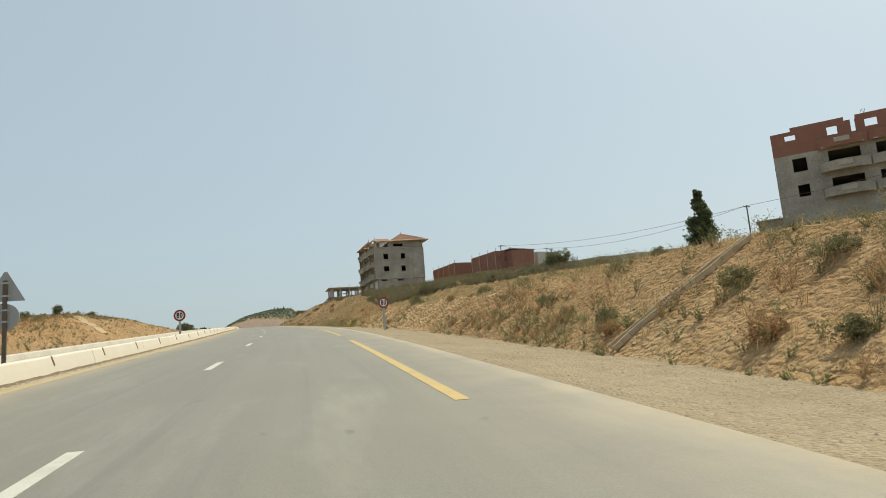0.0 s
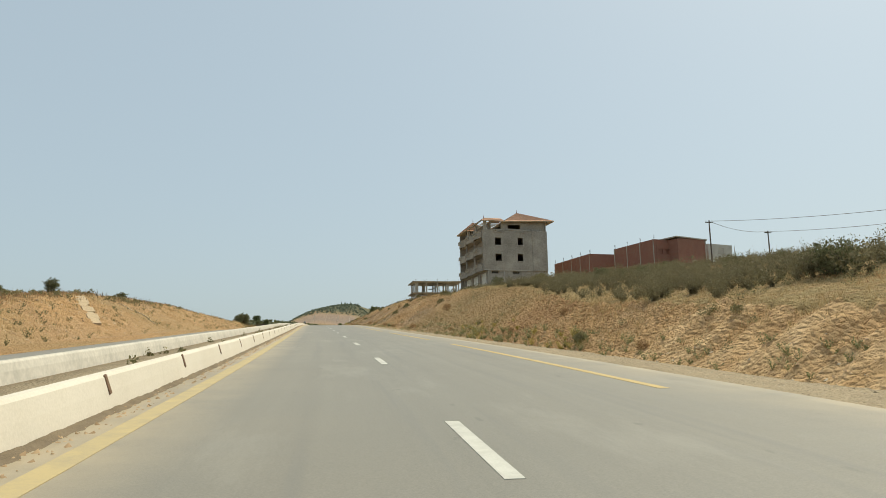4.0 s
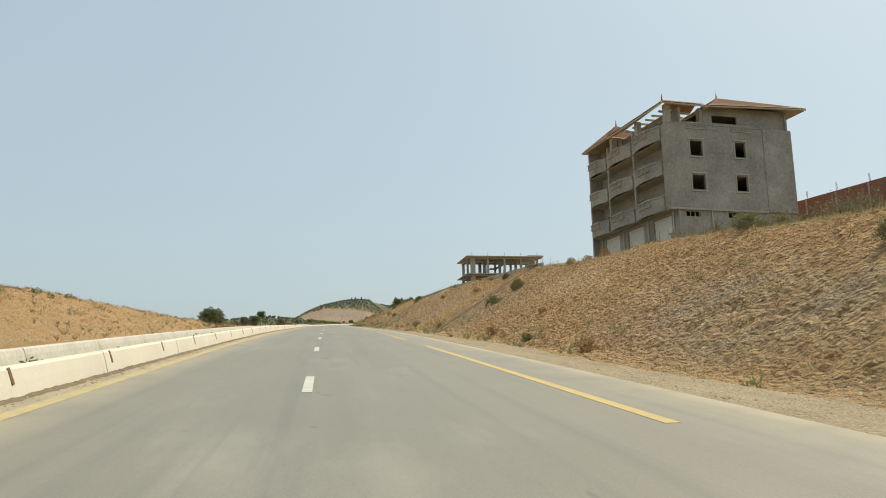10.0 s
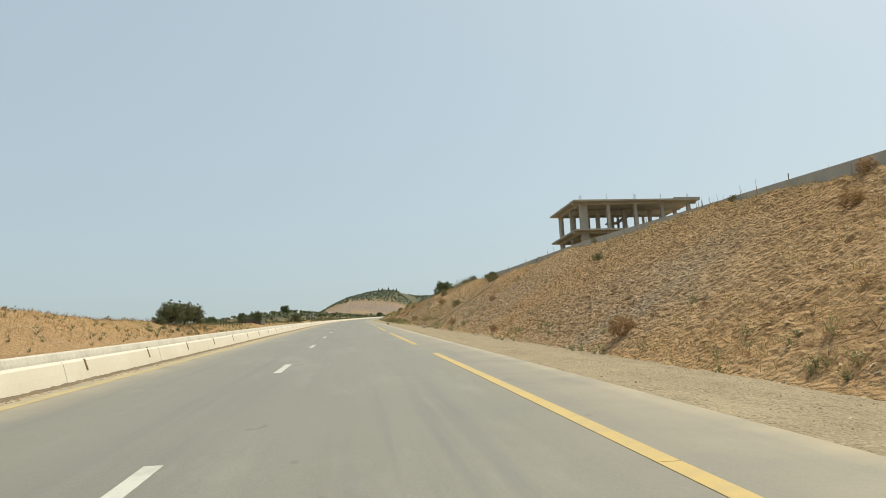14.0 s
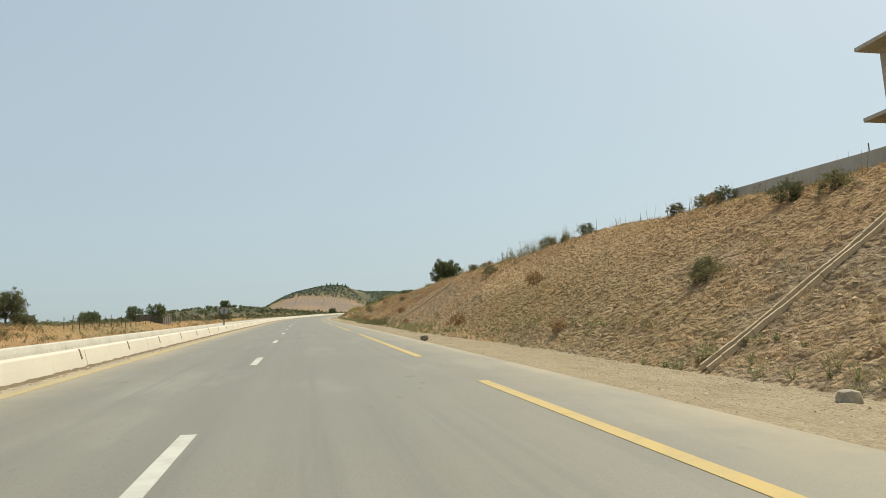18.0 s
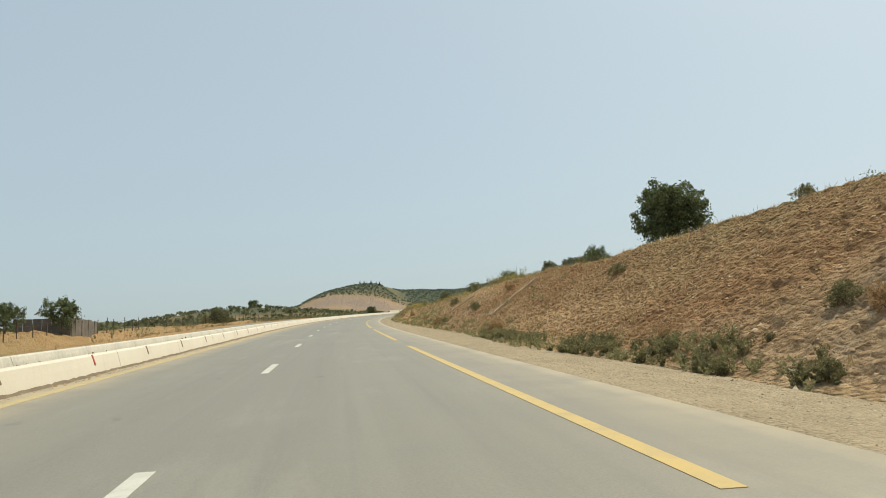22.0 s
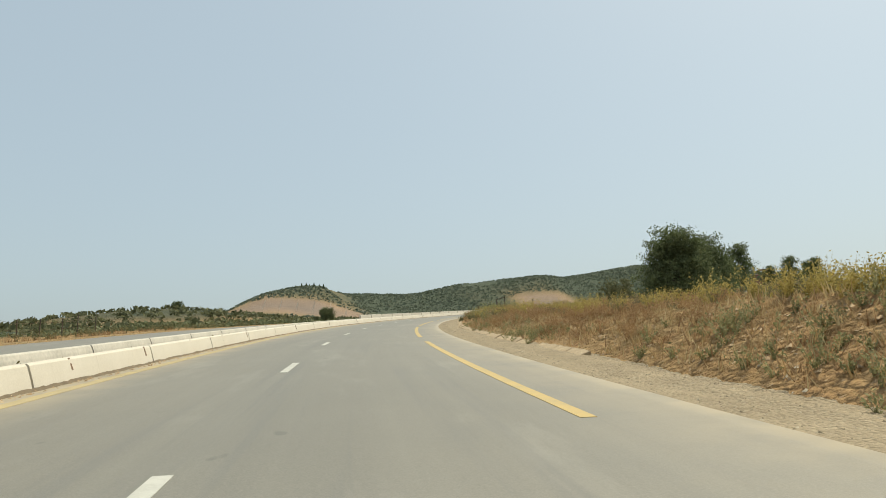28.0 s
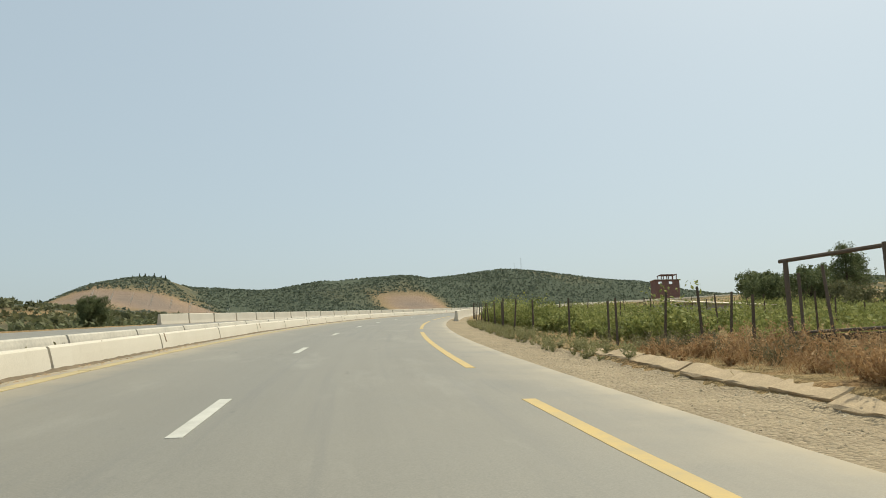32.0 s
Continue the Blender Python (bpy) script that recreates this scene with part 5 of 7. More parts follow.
group_trees([("bush_a", 548, 36, 1.5, 0.9), ("bush_c", 541, 35, 1.5, 1.0), ("bush_a", 535, 34.5, 1.6, 1.0), ("bush_c", 529, 34, 1.6, 1.0), ("bush_a", 523, 34, 1.6, 1.0), ("bush_c", 556, 38, 1.4, 0.9), ("bush_a", 562, 39, 1.3, 0.9), ("bush_c", 517, 34, 1.5, 1.0)],
            "dark olive-green bush at the foot of the pines", "bush", "bushes under the pines")
group_trees([("broad_c", 566, 36, 0.95, 1.0), ("broad_c", 571, 37, 1.1, 1.0), ("broad_c", 577, 39, 1.2, 1.0), ("broad_c", 583, 40, 1.2, 1.0), ("broad_c", 591, 41, 1.3, 1.0), ("broad_c", 560, 37, 1.1, 1.0), ("broad_c", 574, 43, 1.4, 1.0)],
            "dark bushy tree at the far end of the vineyard", "tree", "dark trees at the end of the vineyard")
tree("far_cypress", "cypress", Matrix.Translation((277, 806, float(far_height(np.array(277.0), np.array(806.0))) - 0.3)), 1.3, "dark cypress on the bare slope beyond the vineyard", "tree", "", 1.0)
tree("roadside_tree", "broad_a", on_ground(561.8, -27.9, 0.3), 0.72, "dark round tree below the road's far barrier", "tree")
group_trees([("bush_c", 450, -25.6, 1.45, 1.25), ("bush_a", 455, -26, 1.4, 1.2), ("bush_b", 446, -26, 1.2, 1.1), ("bush_b", 461, -26.5, 1.1, 1.0)], "dusty green shrub by the fence across the road", "shrub", "shrubs by the field fence")
_rng = np.random.default_rng(33)
BUSH_LABEL = {"bush_a": "olive-green bush", "bush_b": "grey-green bush", "bush_c": "olive-green leafy bush", "bush_d": "russet dry bush", "bush_e": "pale green weed bush"}
for k in range(64):
    s = -12 + 440 * (k + _rng.random()) / 64
    style = ["bush_a", "bush_b", "bush_d", "bush_b", "bush_b"][k % 5]
    c = float(crest_line(s))
    if k % 3 == 0:
        d, where = c + 0.3 + 1.5 * _rng.random(), " on the crest of the cut"
    elif k % 3 == 1:
        d, where = float(toe(s)) + 0.6 + (c - float(toe(s))) * (0.15 + 0.6 * _rng.random()), " on the face of the cut"
        style = ["bush_b", "bush_d"][k % 2]
    else:
        d, where = float(toe(s)) + 0.2 + 0.7 * _rng.random(), " at the foot of the cut"
        style = ["bush_e", "bush_b", "bush_d"][k % 3]
    tree("bush", style, on_ground(s, d, 0.08), (0.35 + 0.4 * _rng.random()) * (0.55 if 62 < s < 110 else 1.0), BUSH_LABEL[style] + where, "bush", "bushes along the cut")
for s, d, style, sc in ((0.5, 10.3, "bush_d", 0.5), (-1.5, 10.4, "bush_e", 0.5), (-3, 12.5, "bush_d", 0.5), (3.6, 11.8, "bush_b", 0.45), (1.2, 12.6, "bush_b", 0.4), (8.2, 10.6, "bush_b", 0.4), (12, 10.8, "bush_d", 0.4), (160, 10, "bush_e", 0.5), (330, 9.3, "bush_e", 0.5), (328.4, 11.6, "bush_b", 0.45), (326.3, 9.6, "bush_e", 0.45), (371, 11.9, "bush_b", 0.6), (378.3, 10.4, "bush_e", 0.4), (72, 10.0, "bush_e", 0.6)):
    tree("bush", style, on_ground(s, d, 0.08), sc, BUSH_LABEL[style] + " at the foot of the cut", "bush", "bushes along the cut")


for s, dd, style, sc in ((277, 0.2, "bush_a", 0.5), (279, 0.5, "bush_b", 0.6), (281.5, 0.3, "bush_a", 0.45), (271, -1.0, "bush_a", 0.55), (268.8, -0.9, "bush_b", 0.6), (296.8, 0.2, "bush_b", 0.5), (293.3, 0.3, "bush_a", 0.55), (316, 0.0, "bush_d", 0.45), (320.5, -0.2, "bush_b", 0.6), (189.5, -0.2, "bush_b", 0.55), (199, -0.4, "bush_b", 0.6), (207, -0.2, "bush_d", 0.5), (153, 0.3, "bush_b", 0.7), (170, 0.4, "bush_d", 0.55), (176.5, 0.3, "bush_d", 0.5), (183, -2.6, "bush_b", 0.8), (369.5, 1.8, "bush_c", 0.62), (366.8, 1.8, "bush_a", 0.4), (364.2, 1.8, "bush_c", 0.5), (361.9, 1.8, "bush_c", 0.42), (359.3, 1.8, "bush_a", 0.42), (357.3, 1.9, "bush_a", 0.36), (394, 1.2, "bush_c", 0.75)):
    tree("bush", style, on_ground(s, float(crest_line(s)) + dd, 0.08), sc, BUSH_LABEL[style] + " on the crest of the cut", "bush", "bushes along the cut")


# ---- building helpers ----
def panel(length, z0, z1, thick, openings):
    """A wall along +x, thick towards +y, from z0 to z1, with rectangular openings (x0, x1, z0, z1)."""
    bm = bmesh.new()
    xs = sorted({0.0, length, *(v for o in openings for v in o[:2])})
    zs = sorted({z0, z1, *(v for o in openings for v in o[2:])})
    for a, b in zip(zs, zs[1:]):
        run = None
        for c, e in [*zip(xs, xs[1:]), (None, None)]:
            hole = c is None or any(o[0] <= (c + e) / 2 <= o[1] and o[2] <= (a + b) / 2 <= o[3] for o in openings)
            if hole:
                run = None
            else:
                run = (run[0] if run else c, e)
                box(bm, c, e, 0, thick, a, b)
    return merged(bm)


def merged(bm):
    """One joined shell out of the boxes of a panel."""
    bmesh.ops.remove_doubles(bm, verts=bm.verts, dist=0.0005)
    return bm


def moved(bm, m):
    bmesh.ops.transform(bm, matrix=m, verts=bm.verts)
    return bm


def tiled_slope(name, a, b, c, d, parent, mat, pitch=0.34, amp=0.035):
    """A corrugated roof slope: eave a to b, upper edge d to c, above a thin deck."""
    a, b, c, d = (np.array(p, float) for p in (a, b, c, d))
    cols = max(8, int(np.linalg.norm(b - a) / pitch * 4))
    rows = max(3, int(np.linalg.norm((c + d - a - b) / 2) / 0.42))
    n = np.cross(b - a, (c + d - a - b))
    n /= np.linalg.norm(n)
    u = np.linspace(0, 1, cols + 1)[None, :, None]
    lo, hi = a + (b - a) * u[0], d + (c - d) * u[0]
    verts = []
    for r in range(rows):
        for v, lift in ((r / rows, 0.012), ((r + 1) / rows, 0.0)):
            p = lo + (hi - lo) * v
            wave = np.abs(np.sin(u[0] * math.pi * np.linalg.norm(b - a) / pitch)) * amp * min(1.0, 1.6 * (1 - v) + 0.1)
            verts.append(p + n * (wave + lift + 0.06))
    verts = np.concatenate(verts)
    f = grid_faces(2 * rows, cols + 1)
    me = mesh_fast(name, verts, f, mat)
    part_mesh(name, me, parent, None, "ridged orange-pink clay tiles")
    deck = np.concatenate([[a, b, c, d], np.array([a, b, c, d]) - n * 0.14])
    me2 = mesh_from("soffit", deck, [(0, 1, 2, 3), (7, 6, 5, 4), (0, 4, 5, 1), (1, 5, 6, 2), (2, 6, 7, 3), (3, 7, 4, 0)], SOFFIT)
    part_mesh("soffit", me2, parent, None, "cream painted soffit")


SOFFIT = simple("cream_soffit", (0.55, 0.46, 0.34), 0.12, 1.0, 0.9)
SHUTTER = simple("white_roller_shutter", (0.78, 0.76, 0.70), 0.10, 2.0, 0.6)
PIPE = simple("pale_drain_pipe", (0.52, 0.49, 0.44), 0.15, 3.0, 0.6)
REBAR = simple("rusty_rebar", (0.14, 0.09, 0.06), 0.3, 8.0, 0.9, 0.3)
WHITE_WALL = simple("dull_white_wall", (0.50, 0.47, 0.41), 0.15, 1.0, 0.9)
PATCH = simple("pale_plaster_patch", (0.42, 0.38, 0.31), 0.2, 2.0, 0.95)


def striped_brick(nt, b):
    w = nt.nodes.new("ShaderNodeTexBrick")
    w.inputs["Scale"].default_value = 3.2
    w.inputs["Color1"].default_value, w.inputs["Color2"].default_value, w.inputs["Mortar"].default_value = (0.225, 0.082, 0.058, 1), (0.29, 0.115, 0.08, 1), (0.30, 0.22, 0.17, 1)
    w.inputs["Mortar Size"].default_value = 0.035
    xyz = nt.nodes.new("ShaderNodeSeparateXYZ")
    nt.links.new(n_coord(nt), xyz.inputs[0])
    flat = nt.nodes.new("ShaderNodeCombineXYZ")
    nt.links.new(n_math(nt, "ADD", xyz.outputs[0], xyz.outputs[1]), flat.inputs[0])
    nt.links.new(xyz.outputs[2], flat.inputs[1])
    nt.links.new(flat.outputs[0], w.inputs["Vector"])
    colour(nt, b, n_mix(nt, 0.3, w.outputs["Color"], n_ramp(nt, n_noise(nt, 1.1, 6), [(0.3, (0.22, 0.08, 0.055)), (0.7, (0.42, 0.18, 0.11))])))


BRICKWORK = material("rough_brickwork", striped_brick, 0.95)


# ---- the four-storey house with a tiled roof ----
def tall_house():
    turn = math.radians(10.2)
    m = Matrix.Translation((22.39 + 0.6 * math.cos(turn) - 0.6 * math.sin(turn), 190.73 + 0.6 * math.sin(turn) + 0.6 * math.cos(turn), 28.13)) @ Matrix.Rotation(turn, 4, "Z")
    house = empty("apartment_house", m, "unfinished grey-rendered apartment house with balconies and an orange tiled roof", "house")
    L, D, F = 14.3, 16.4, 3.55
    wins = [(2.5, 3.95, 1.95, 3.4), (7.5, 8.75, 2.0, 3.5), (2.5, 3.9, 5.35, 6.85), (7.6, 8.8, 5.45, 6.95)]
    front = part("front_wall", panel(L, -0.05, 8.6, 0.25, wins), RENDER_GREY, house)
    for x0, x1, z0, z1 in wins:
        w = part("window", a_box(x0 - 0.14, x0 + 0.0, -0.05, 0.05, z0 - 0.1, z1 + 0.1, bevel=0.015), CONCRETE, house, "unglazed window opening")
        part("lintel", a_box(x0 - 0.22, x1 + 0.22, -0.12, 0.06, z1 + 0.1, z1 + 0.26, bevel=0.02), CONCRETE, w)
        part("window_jamb", a_box(x1, x1 + 0.14, -0.05, 0.05, z0 - 0.1, z1 + 0.1, bevel=0.015), CONCRETE, w)
        part("window_sill", a_box(x0 - 0.18, x1 + 0.18, -0.10, 0.06, z0 - 0.22, z0 - 0.1, bevel=0.02), CONCRETE, w)
    part("loft_wall", moved(panel(L - 4.6, 8.6, 10.75, 0.25, [(1.0, 3.9, 9.05, 9.85)]), Matrix.Translation((4.6, 0.55, 0))), RENDER_GREY, house)
    part("loft_ledge", a_box(0, L, -0.06, 0.6, 8.5, 8.62, bevel=0.02), RENDER_GREY, house)
    for x0, x1 in ((2.1, 4.5), (7.2, 9.7)):
        b = part("balustrade", a_box(x0, x1, -0.10, -0.04, 8.62, 8.72), CONCRETE, house, "patterned cement balustrade")
        for k in range(9):
            x = x0 + 0.1 + (x1 - x0 - 0.2) * k / 8
            part("baluster", rod(bmesh.new(), (x - 0.1, -0.07, 8.12), (x + 0.1, -0.07, 8.62), 0.04, n=6), CONCRETE, b)
            part("baluster", rod(bmesh.new(), (x + 0.1, -0.07, 8.12), (x - 0.1, -0.07, 8.62), 0.04, n=6), CONCRETE, b)
        part("balustrade_foot", a_box(x0, x1, -0.10, -0.04, 8.04, 8.12), CONCRETE, b)
    part("front_pilaster", a_box(10.9, L + 0.02, -0.10, 0.02, 0.0, 8.5, bevel=0.02), RENDER_GREY, house)
    part("storey_band", a_box(-0.05, 10.8, -0.09, 0.02, -0.12, 0.06, bevel=0.02), CONCRETE, house)
    # ground floor
    part("lower_wall", moved(panel(L - 0.8, -4.2, -0.06, 0.3, [(0.8, 2.4, -0.75, -0.25), (5.5, 7.0, -0.7, -0.2)]), Matrix.Translation((0.8, 0.12, 0))), RENDER_GREY, house)
    for x0 in (1.6, 6.3):
        v = part("vent", a_box(x0, x0 + 1.6, 0.2, 0.24, -0.76, -0.70), SOFFIT, house, "small barred vent window")
        for k in range(4):
            part("vent_bar", a_box(x0 + 0.02 + 0.5 * k, x0 + 0.08 + 0.5 * k, 0.2, 0.24, -0.75, -0.22), SOFFIT, v)
    left = [(1.4, 4.7, -4.2, -0.4), (6.6, 9.9, -4.2, -0.4), (11.7, 15.0, -4.2, -0.4)]
    part("garage_wall", moved(panel(D, -4.2, -0.06, 0.3, left), Matrix.Translation((1.1, 0, 0)) @ Matrix.Rotation(math.pi / 2, 4, "Z")), RENDER_GREY, house)
    slat = bpy.data.meshes.new("slat")
    _b = a_box(0, 0.05, 0.03, 3.27, 0, 0.17, bevel=0.02)
    _b.to_mesh(slat)
    _b.free()
    slat.materials.append(SHUTTER)
    for y0, y1, _, _ in left:
        sh = part("roller_shutter", a_box(0.92, 0.98, y0, y1, -0.62, -0.4), SHUTTER, house, "closed white metal roller shutter")
        for k in range(19):
            part_mesh("slat", slat, sh, Matrix.Translation((0.94, y0, -0.81 - 0.18 * k)))
    for y in (0.9, 5.5, 10.6, 15.6):
        part("drain_pipe", rod(bmesh.new(), (0.68, y, -4.2), (0.68, y, -0.1), 0.07), PIPE, house)
    part("drain_pipe", rod(bmesh.new(), (4.4, -0.02, -4.2), (4.4, -0.02, -0.1), 0.06), PIPE, house)
    # balconied side
    holes = []
    for j in range(3):
        z = F * j
        holes += [(2.0, 3.3, z + 1.0, z + 2.5), (7.3, 8.6, z + 1.0, z + 2.5), (13.0, 15.2, z + 0.2, z + 2.4)]
    part("balcony_back_wall", moved(panel(D, 0.0, 10.3, 0.2, holes), Matrix.Translation((1.7, 0, 0)) @ Matrix.Rotation(math.pi / 2, 4, "Z")), RENDER_GREY, house)
    for y0, y1, z0, z1 in holes:
        if y1 - y0 < 2:
            part("window_hood", a_box(1.38, 1.52, y0 - 0.2, y1 + 0.2, z1 + 0.05, z1 + 0.18, bevel=0.02), CONCRETE, house)
    bays = [(1.0, 6.35), (6.65, 11.9), (12.2, 16.3)]
    for j in range(4):
        z = F * j - (0.2 if j == 3 else 0)
        if j < 3:
            part("floor_slab", a_box(0.02, L - 0.05, 0.3, D - 0.05, z - 0.05, z + 0.13), CONCRETE, house)
    for j in range(3):
        z = F * j
        for i, (y0, y1) in enumerate(bays):
            n, prof = 12, [(-0.14, -0.05), (-0.14, 1.22), (-0.2, 1.26), (-0.2, 1.42), (0.06, 1.42), (0.06, 1.26), (0.0, 1.22), (0.0, -0.05)]
            bm = bmesh.new()
            ring_ = []
            for k in range(n + 1):
                t = k / n
                bulge = -0.62 * math.sin(math.pi * t) ** 1.5
                dip = -0.12 * math.sin(math.pi * t) ** 2
                ring_.append([bm.verts.new((bulge + x, y0 + (y1 - y0) * t, z + zz + (dip if zz < 0.5 else 0))) for x, zz in prof])
            for p, q in zip(ring_, ring_[1:]):
                for e in range(len(prof)):
                    bm.faces.new((p[e], p[(e + 1) % len(prof)], q[(e + 1) % len(prof)], q[e]))
            bm.faces.new(ring_[0])
            bm.faces.new(ring_[-1][::-1])
            bmesh.ops.recalc_face_normals(bm, faces=bm.faces)
            par = part("balcony_parapet", bm, RENDER_GREY, house, "bowed cement balcony parapet")
            q0, q1 = y0 + (y1 - y0) * 0.27, y0 + (y1 - y0) * 0.75
            part("parapet_panel", a_box(-0.86, -0.70, q0, q1, z + 0.62, z + 0.70, bevel=0.015), PATCH, par)
            part("parapet_panel", a_box(-0.86, -0.70, q0, q1, z + 1.22, z + 1.30, bevel=0.015), PATCH, par)
            for k in range(10):
                y = q0 + 0.12 + (q1 - q0 - 0.24) * k / 9
                part("baluster", rod(bmesh.new(), (-0.79, y, z + 0.68), (-0.79, y, z + 1.24), 0.05, 0.035, 6), PATCH, par)
            bm = bmesh.new()
            fl = [bm.verts.new((-0.60 * math.sin(math.pi * k / n) ** 1.5 - 0.05, y0 + (y1 - y0) * k / n, z + 0.02)) for k in range(n + 1)]
            bk = [bm.verts.new((0.3, y0 + (y1 - y0) * k / n, z + 0.02)) for k in range(n + 1)]
            for k in range(n):
                bm.faces.new((fl[k], fl[k + 1], bk[k + 1], bk[k]))
            bmesh.ops.solidify(bm, geom=bm.faces[:], thickness=0.1)
            part("balcony_floor", bm, CONCRETE, par)
    part("corner_wall", a_box(0, 1.5, 0.26, 1.0, 0.0, 8.55, bevel=0.02), RENDER_GREY, house)
    for y in (6.5, 12.05):
        part("balcony_pillar", a_box(0, 0.28, y - 0.14, y + 0.14, 0.0, 9.6, bevel=0.02), RENDER_GREY, house)
    part("end_wall", a_box(0, L, D - 0.05, D + 0.2, -4.2, 10.3), RENDER_GREY, house)
    part("right_wall", a_box(L - 0.25, L - 0.002, 0.3, D - 0.06, -4.2, 10.7), RENDER_GREY, house)
    # unseen wall added inside so the window openings stay dark
    part("unseen_inner_wall", a_box(6.0, 6.2, 1.9, D - 0.1, 0.2, 10.2), RENDER_GREY, house)
    # roofs
    e = 10.35
    pk = (9.5, 4.8, 13.5)
    c = [(4.5, -0.6, e), (15.8, -0.9, e + 0.4), (15.8, 10.5, e + 0.3), (4.5, 10.5, e)]
    for i in range(4):
        tiled_slope("roof_slope", c[i], c[(i + 1) % 4], pk, pk, house, ROOF_TILE)
    part("roof_deck", a_box(4.6, 14.9, 10.5, 16.8, e - 0.2, e), CONCRETE, house)
    r = 11.25
    tiled_slope("roof_slope", (-0.6, -0.6, e), (4.5, -0.6, e), (4.5, 1.3, r), (0.6, 1.3, r), house, ROOF_TILE)
    tiled_slope("roof_slope", (-0.6, 10.8, e), (-0.6, -0.6, e), (0.6, 1.3, r), (1.3, 10.8, r), house, ROOF_TILE)
    tiled_slope("roof_slope", (4.5, 1.3, r), (0.6, 1.3, r), (2.4, 2.4, r - 0.55), (4.5, 2.4, r - 0.55), house, ROOF_TILE)
    c = [(-0.6, 10.8, e), (5.4, 10.8, e), (5.4, 17.0, e), (-0.6, 17.0, e)]
    for i in range(4):
        tiled_slope("roof_slope", c[i], c[(i + 1) % 4], (2.4, 13.9, 13.0), (2.4, 13.9, 13.0), house, ROOF_TILE)
    for x, y, z in ((9.5, 4.8, 13.5), (2.4, 13.9, 13.0), (0.6, 1.3, r)):
        part("finial", rod(bmesh.new(), (x, y, z), (x, y, z + 0.75), 0.09, 0.01, 6), BRICK, house)
    for x, y, w in ((0.2, 0.2, 0.55), (4.2, 0.6, 0.5), (0.15, 5.6, 0.5), (0.15, 11.0, 0.6), (2.2, 11.2, 0.6), (0.9, 10.9, 0.5)):
        part("roof_pillar", a_box(x, x + w, y, y + w, 8.5, 10.5), PATCH, house, "pale plastered roof pillar")
    for k in range(6):
        part("roof_rafter", a_box(1.0, 4.6, 2.6 + 1.3 * k, 2.72 + 1.3 * k, 10.55, 10.75), SOFFIT, house)
    part("terrace_floor", a_box(0.05, 6.0, 0.3, D - 0.1, 7.0, 7.16), CONCRETE, house)


tall_house()


# ---- the concrete frame ----
def concrete_frame():
    turn = math.radians(5.37)
    m = Matrix.Translation((12.82, 269.24, 33.0)) @ Matrix.Rotation(turn, 4, "Z")
    f = empty("unfinished_building", m, "bare concrete building shell with open floors and rebar stubs", "building")
    for z, name in ((3.5, "roof_slab"), (0.0, "floor_slab")):
        part(name, a_box(0, 15.8, 0, 9.9, z - 0.2, z, bevel=0.02), CONCRETE, f)
        part("edge_beam", a_box(0.06, 15.7, 0.9, 1.2, z - 0.45, z - 0.2), CONCRETE, f)
        part("edge_beam", a_box(0.9, 1.2, 1.22, 9.3, z - 0.45, z - 0.2), CONCRETE, f)
        part("edge_beam", a_box(1.22, 15.4, 8.6, 8.9, z - 0.45, z - 0.2), CONCRETE, f)
        part("edge_beam", a_box(1.22, 15.4, 4.6, 4.85, z - 0.45, z - 0.2), CONCRETE, f)
    for i, x in enumerate((1.0, 4.4, 7.8, 11.2, 14.6)):
        for j, y in enumerate((1.0, 4.6, 8.6)):
            w = 0.95 if i == 0 and j == 0 else 0.38
            d = 0.38
            if i == 0 and j == 2:
                w, d = 0.4, 0.85
            part("column", a_box(x, x + w, y, y + d, 0, 3.3), CONCRETE, f)
            part("column", a_box(x, x + w, y, y + d, -4.6, -0.2), CONCRETE, f)
            for k in range(4 if (i + j) % 2 == 0 else 2):
                part("rebar", rod(bmesh.new(), (x + 0.06 + 0.09 * k, y + 0.1, 3.4), (x + 0.08 + 0.09 * k, y + 0.12 + 0.03 * k, 4.25 + 0.1 * ((i + j + k) % 3)), 0.012, n=5), REBAR, f)
    for x in (3.0, 4.9, 6.0, 8.9, 10.0, 12.4):
        part("post", a_box(x, x + 0.25, 9.2, 9.45, 0, 3.3), CONCRETE, f)
    st = part("stair", a_box(6.0, 7.2, 5.0, 6.2, 1.55, 1.72), CONCRETE, f, "bare concrete stair flight")
    for k in range(9):
        part("stair_step", a_box(7.2 + 0.3 * k, 7.55 + 0.3 * k, 5.0, 6.2, 1.6 + 0.17 * k, 1.85 + 0.17 * k), CONCRETE, st)
    part("roof_upstand", a_box(12.5, 15.8, 0.0, 0.25, 3.5, 3.65), CONCRETE, f)


concrete_frame()


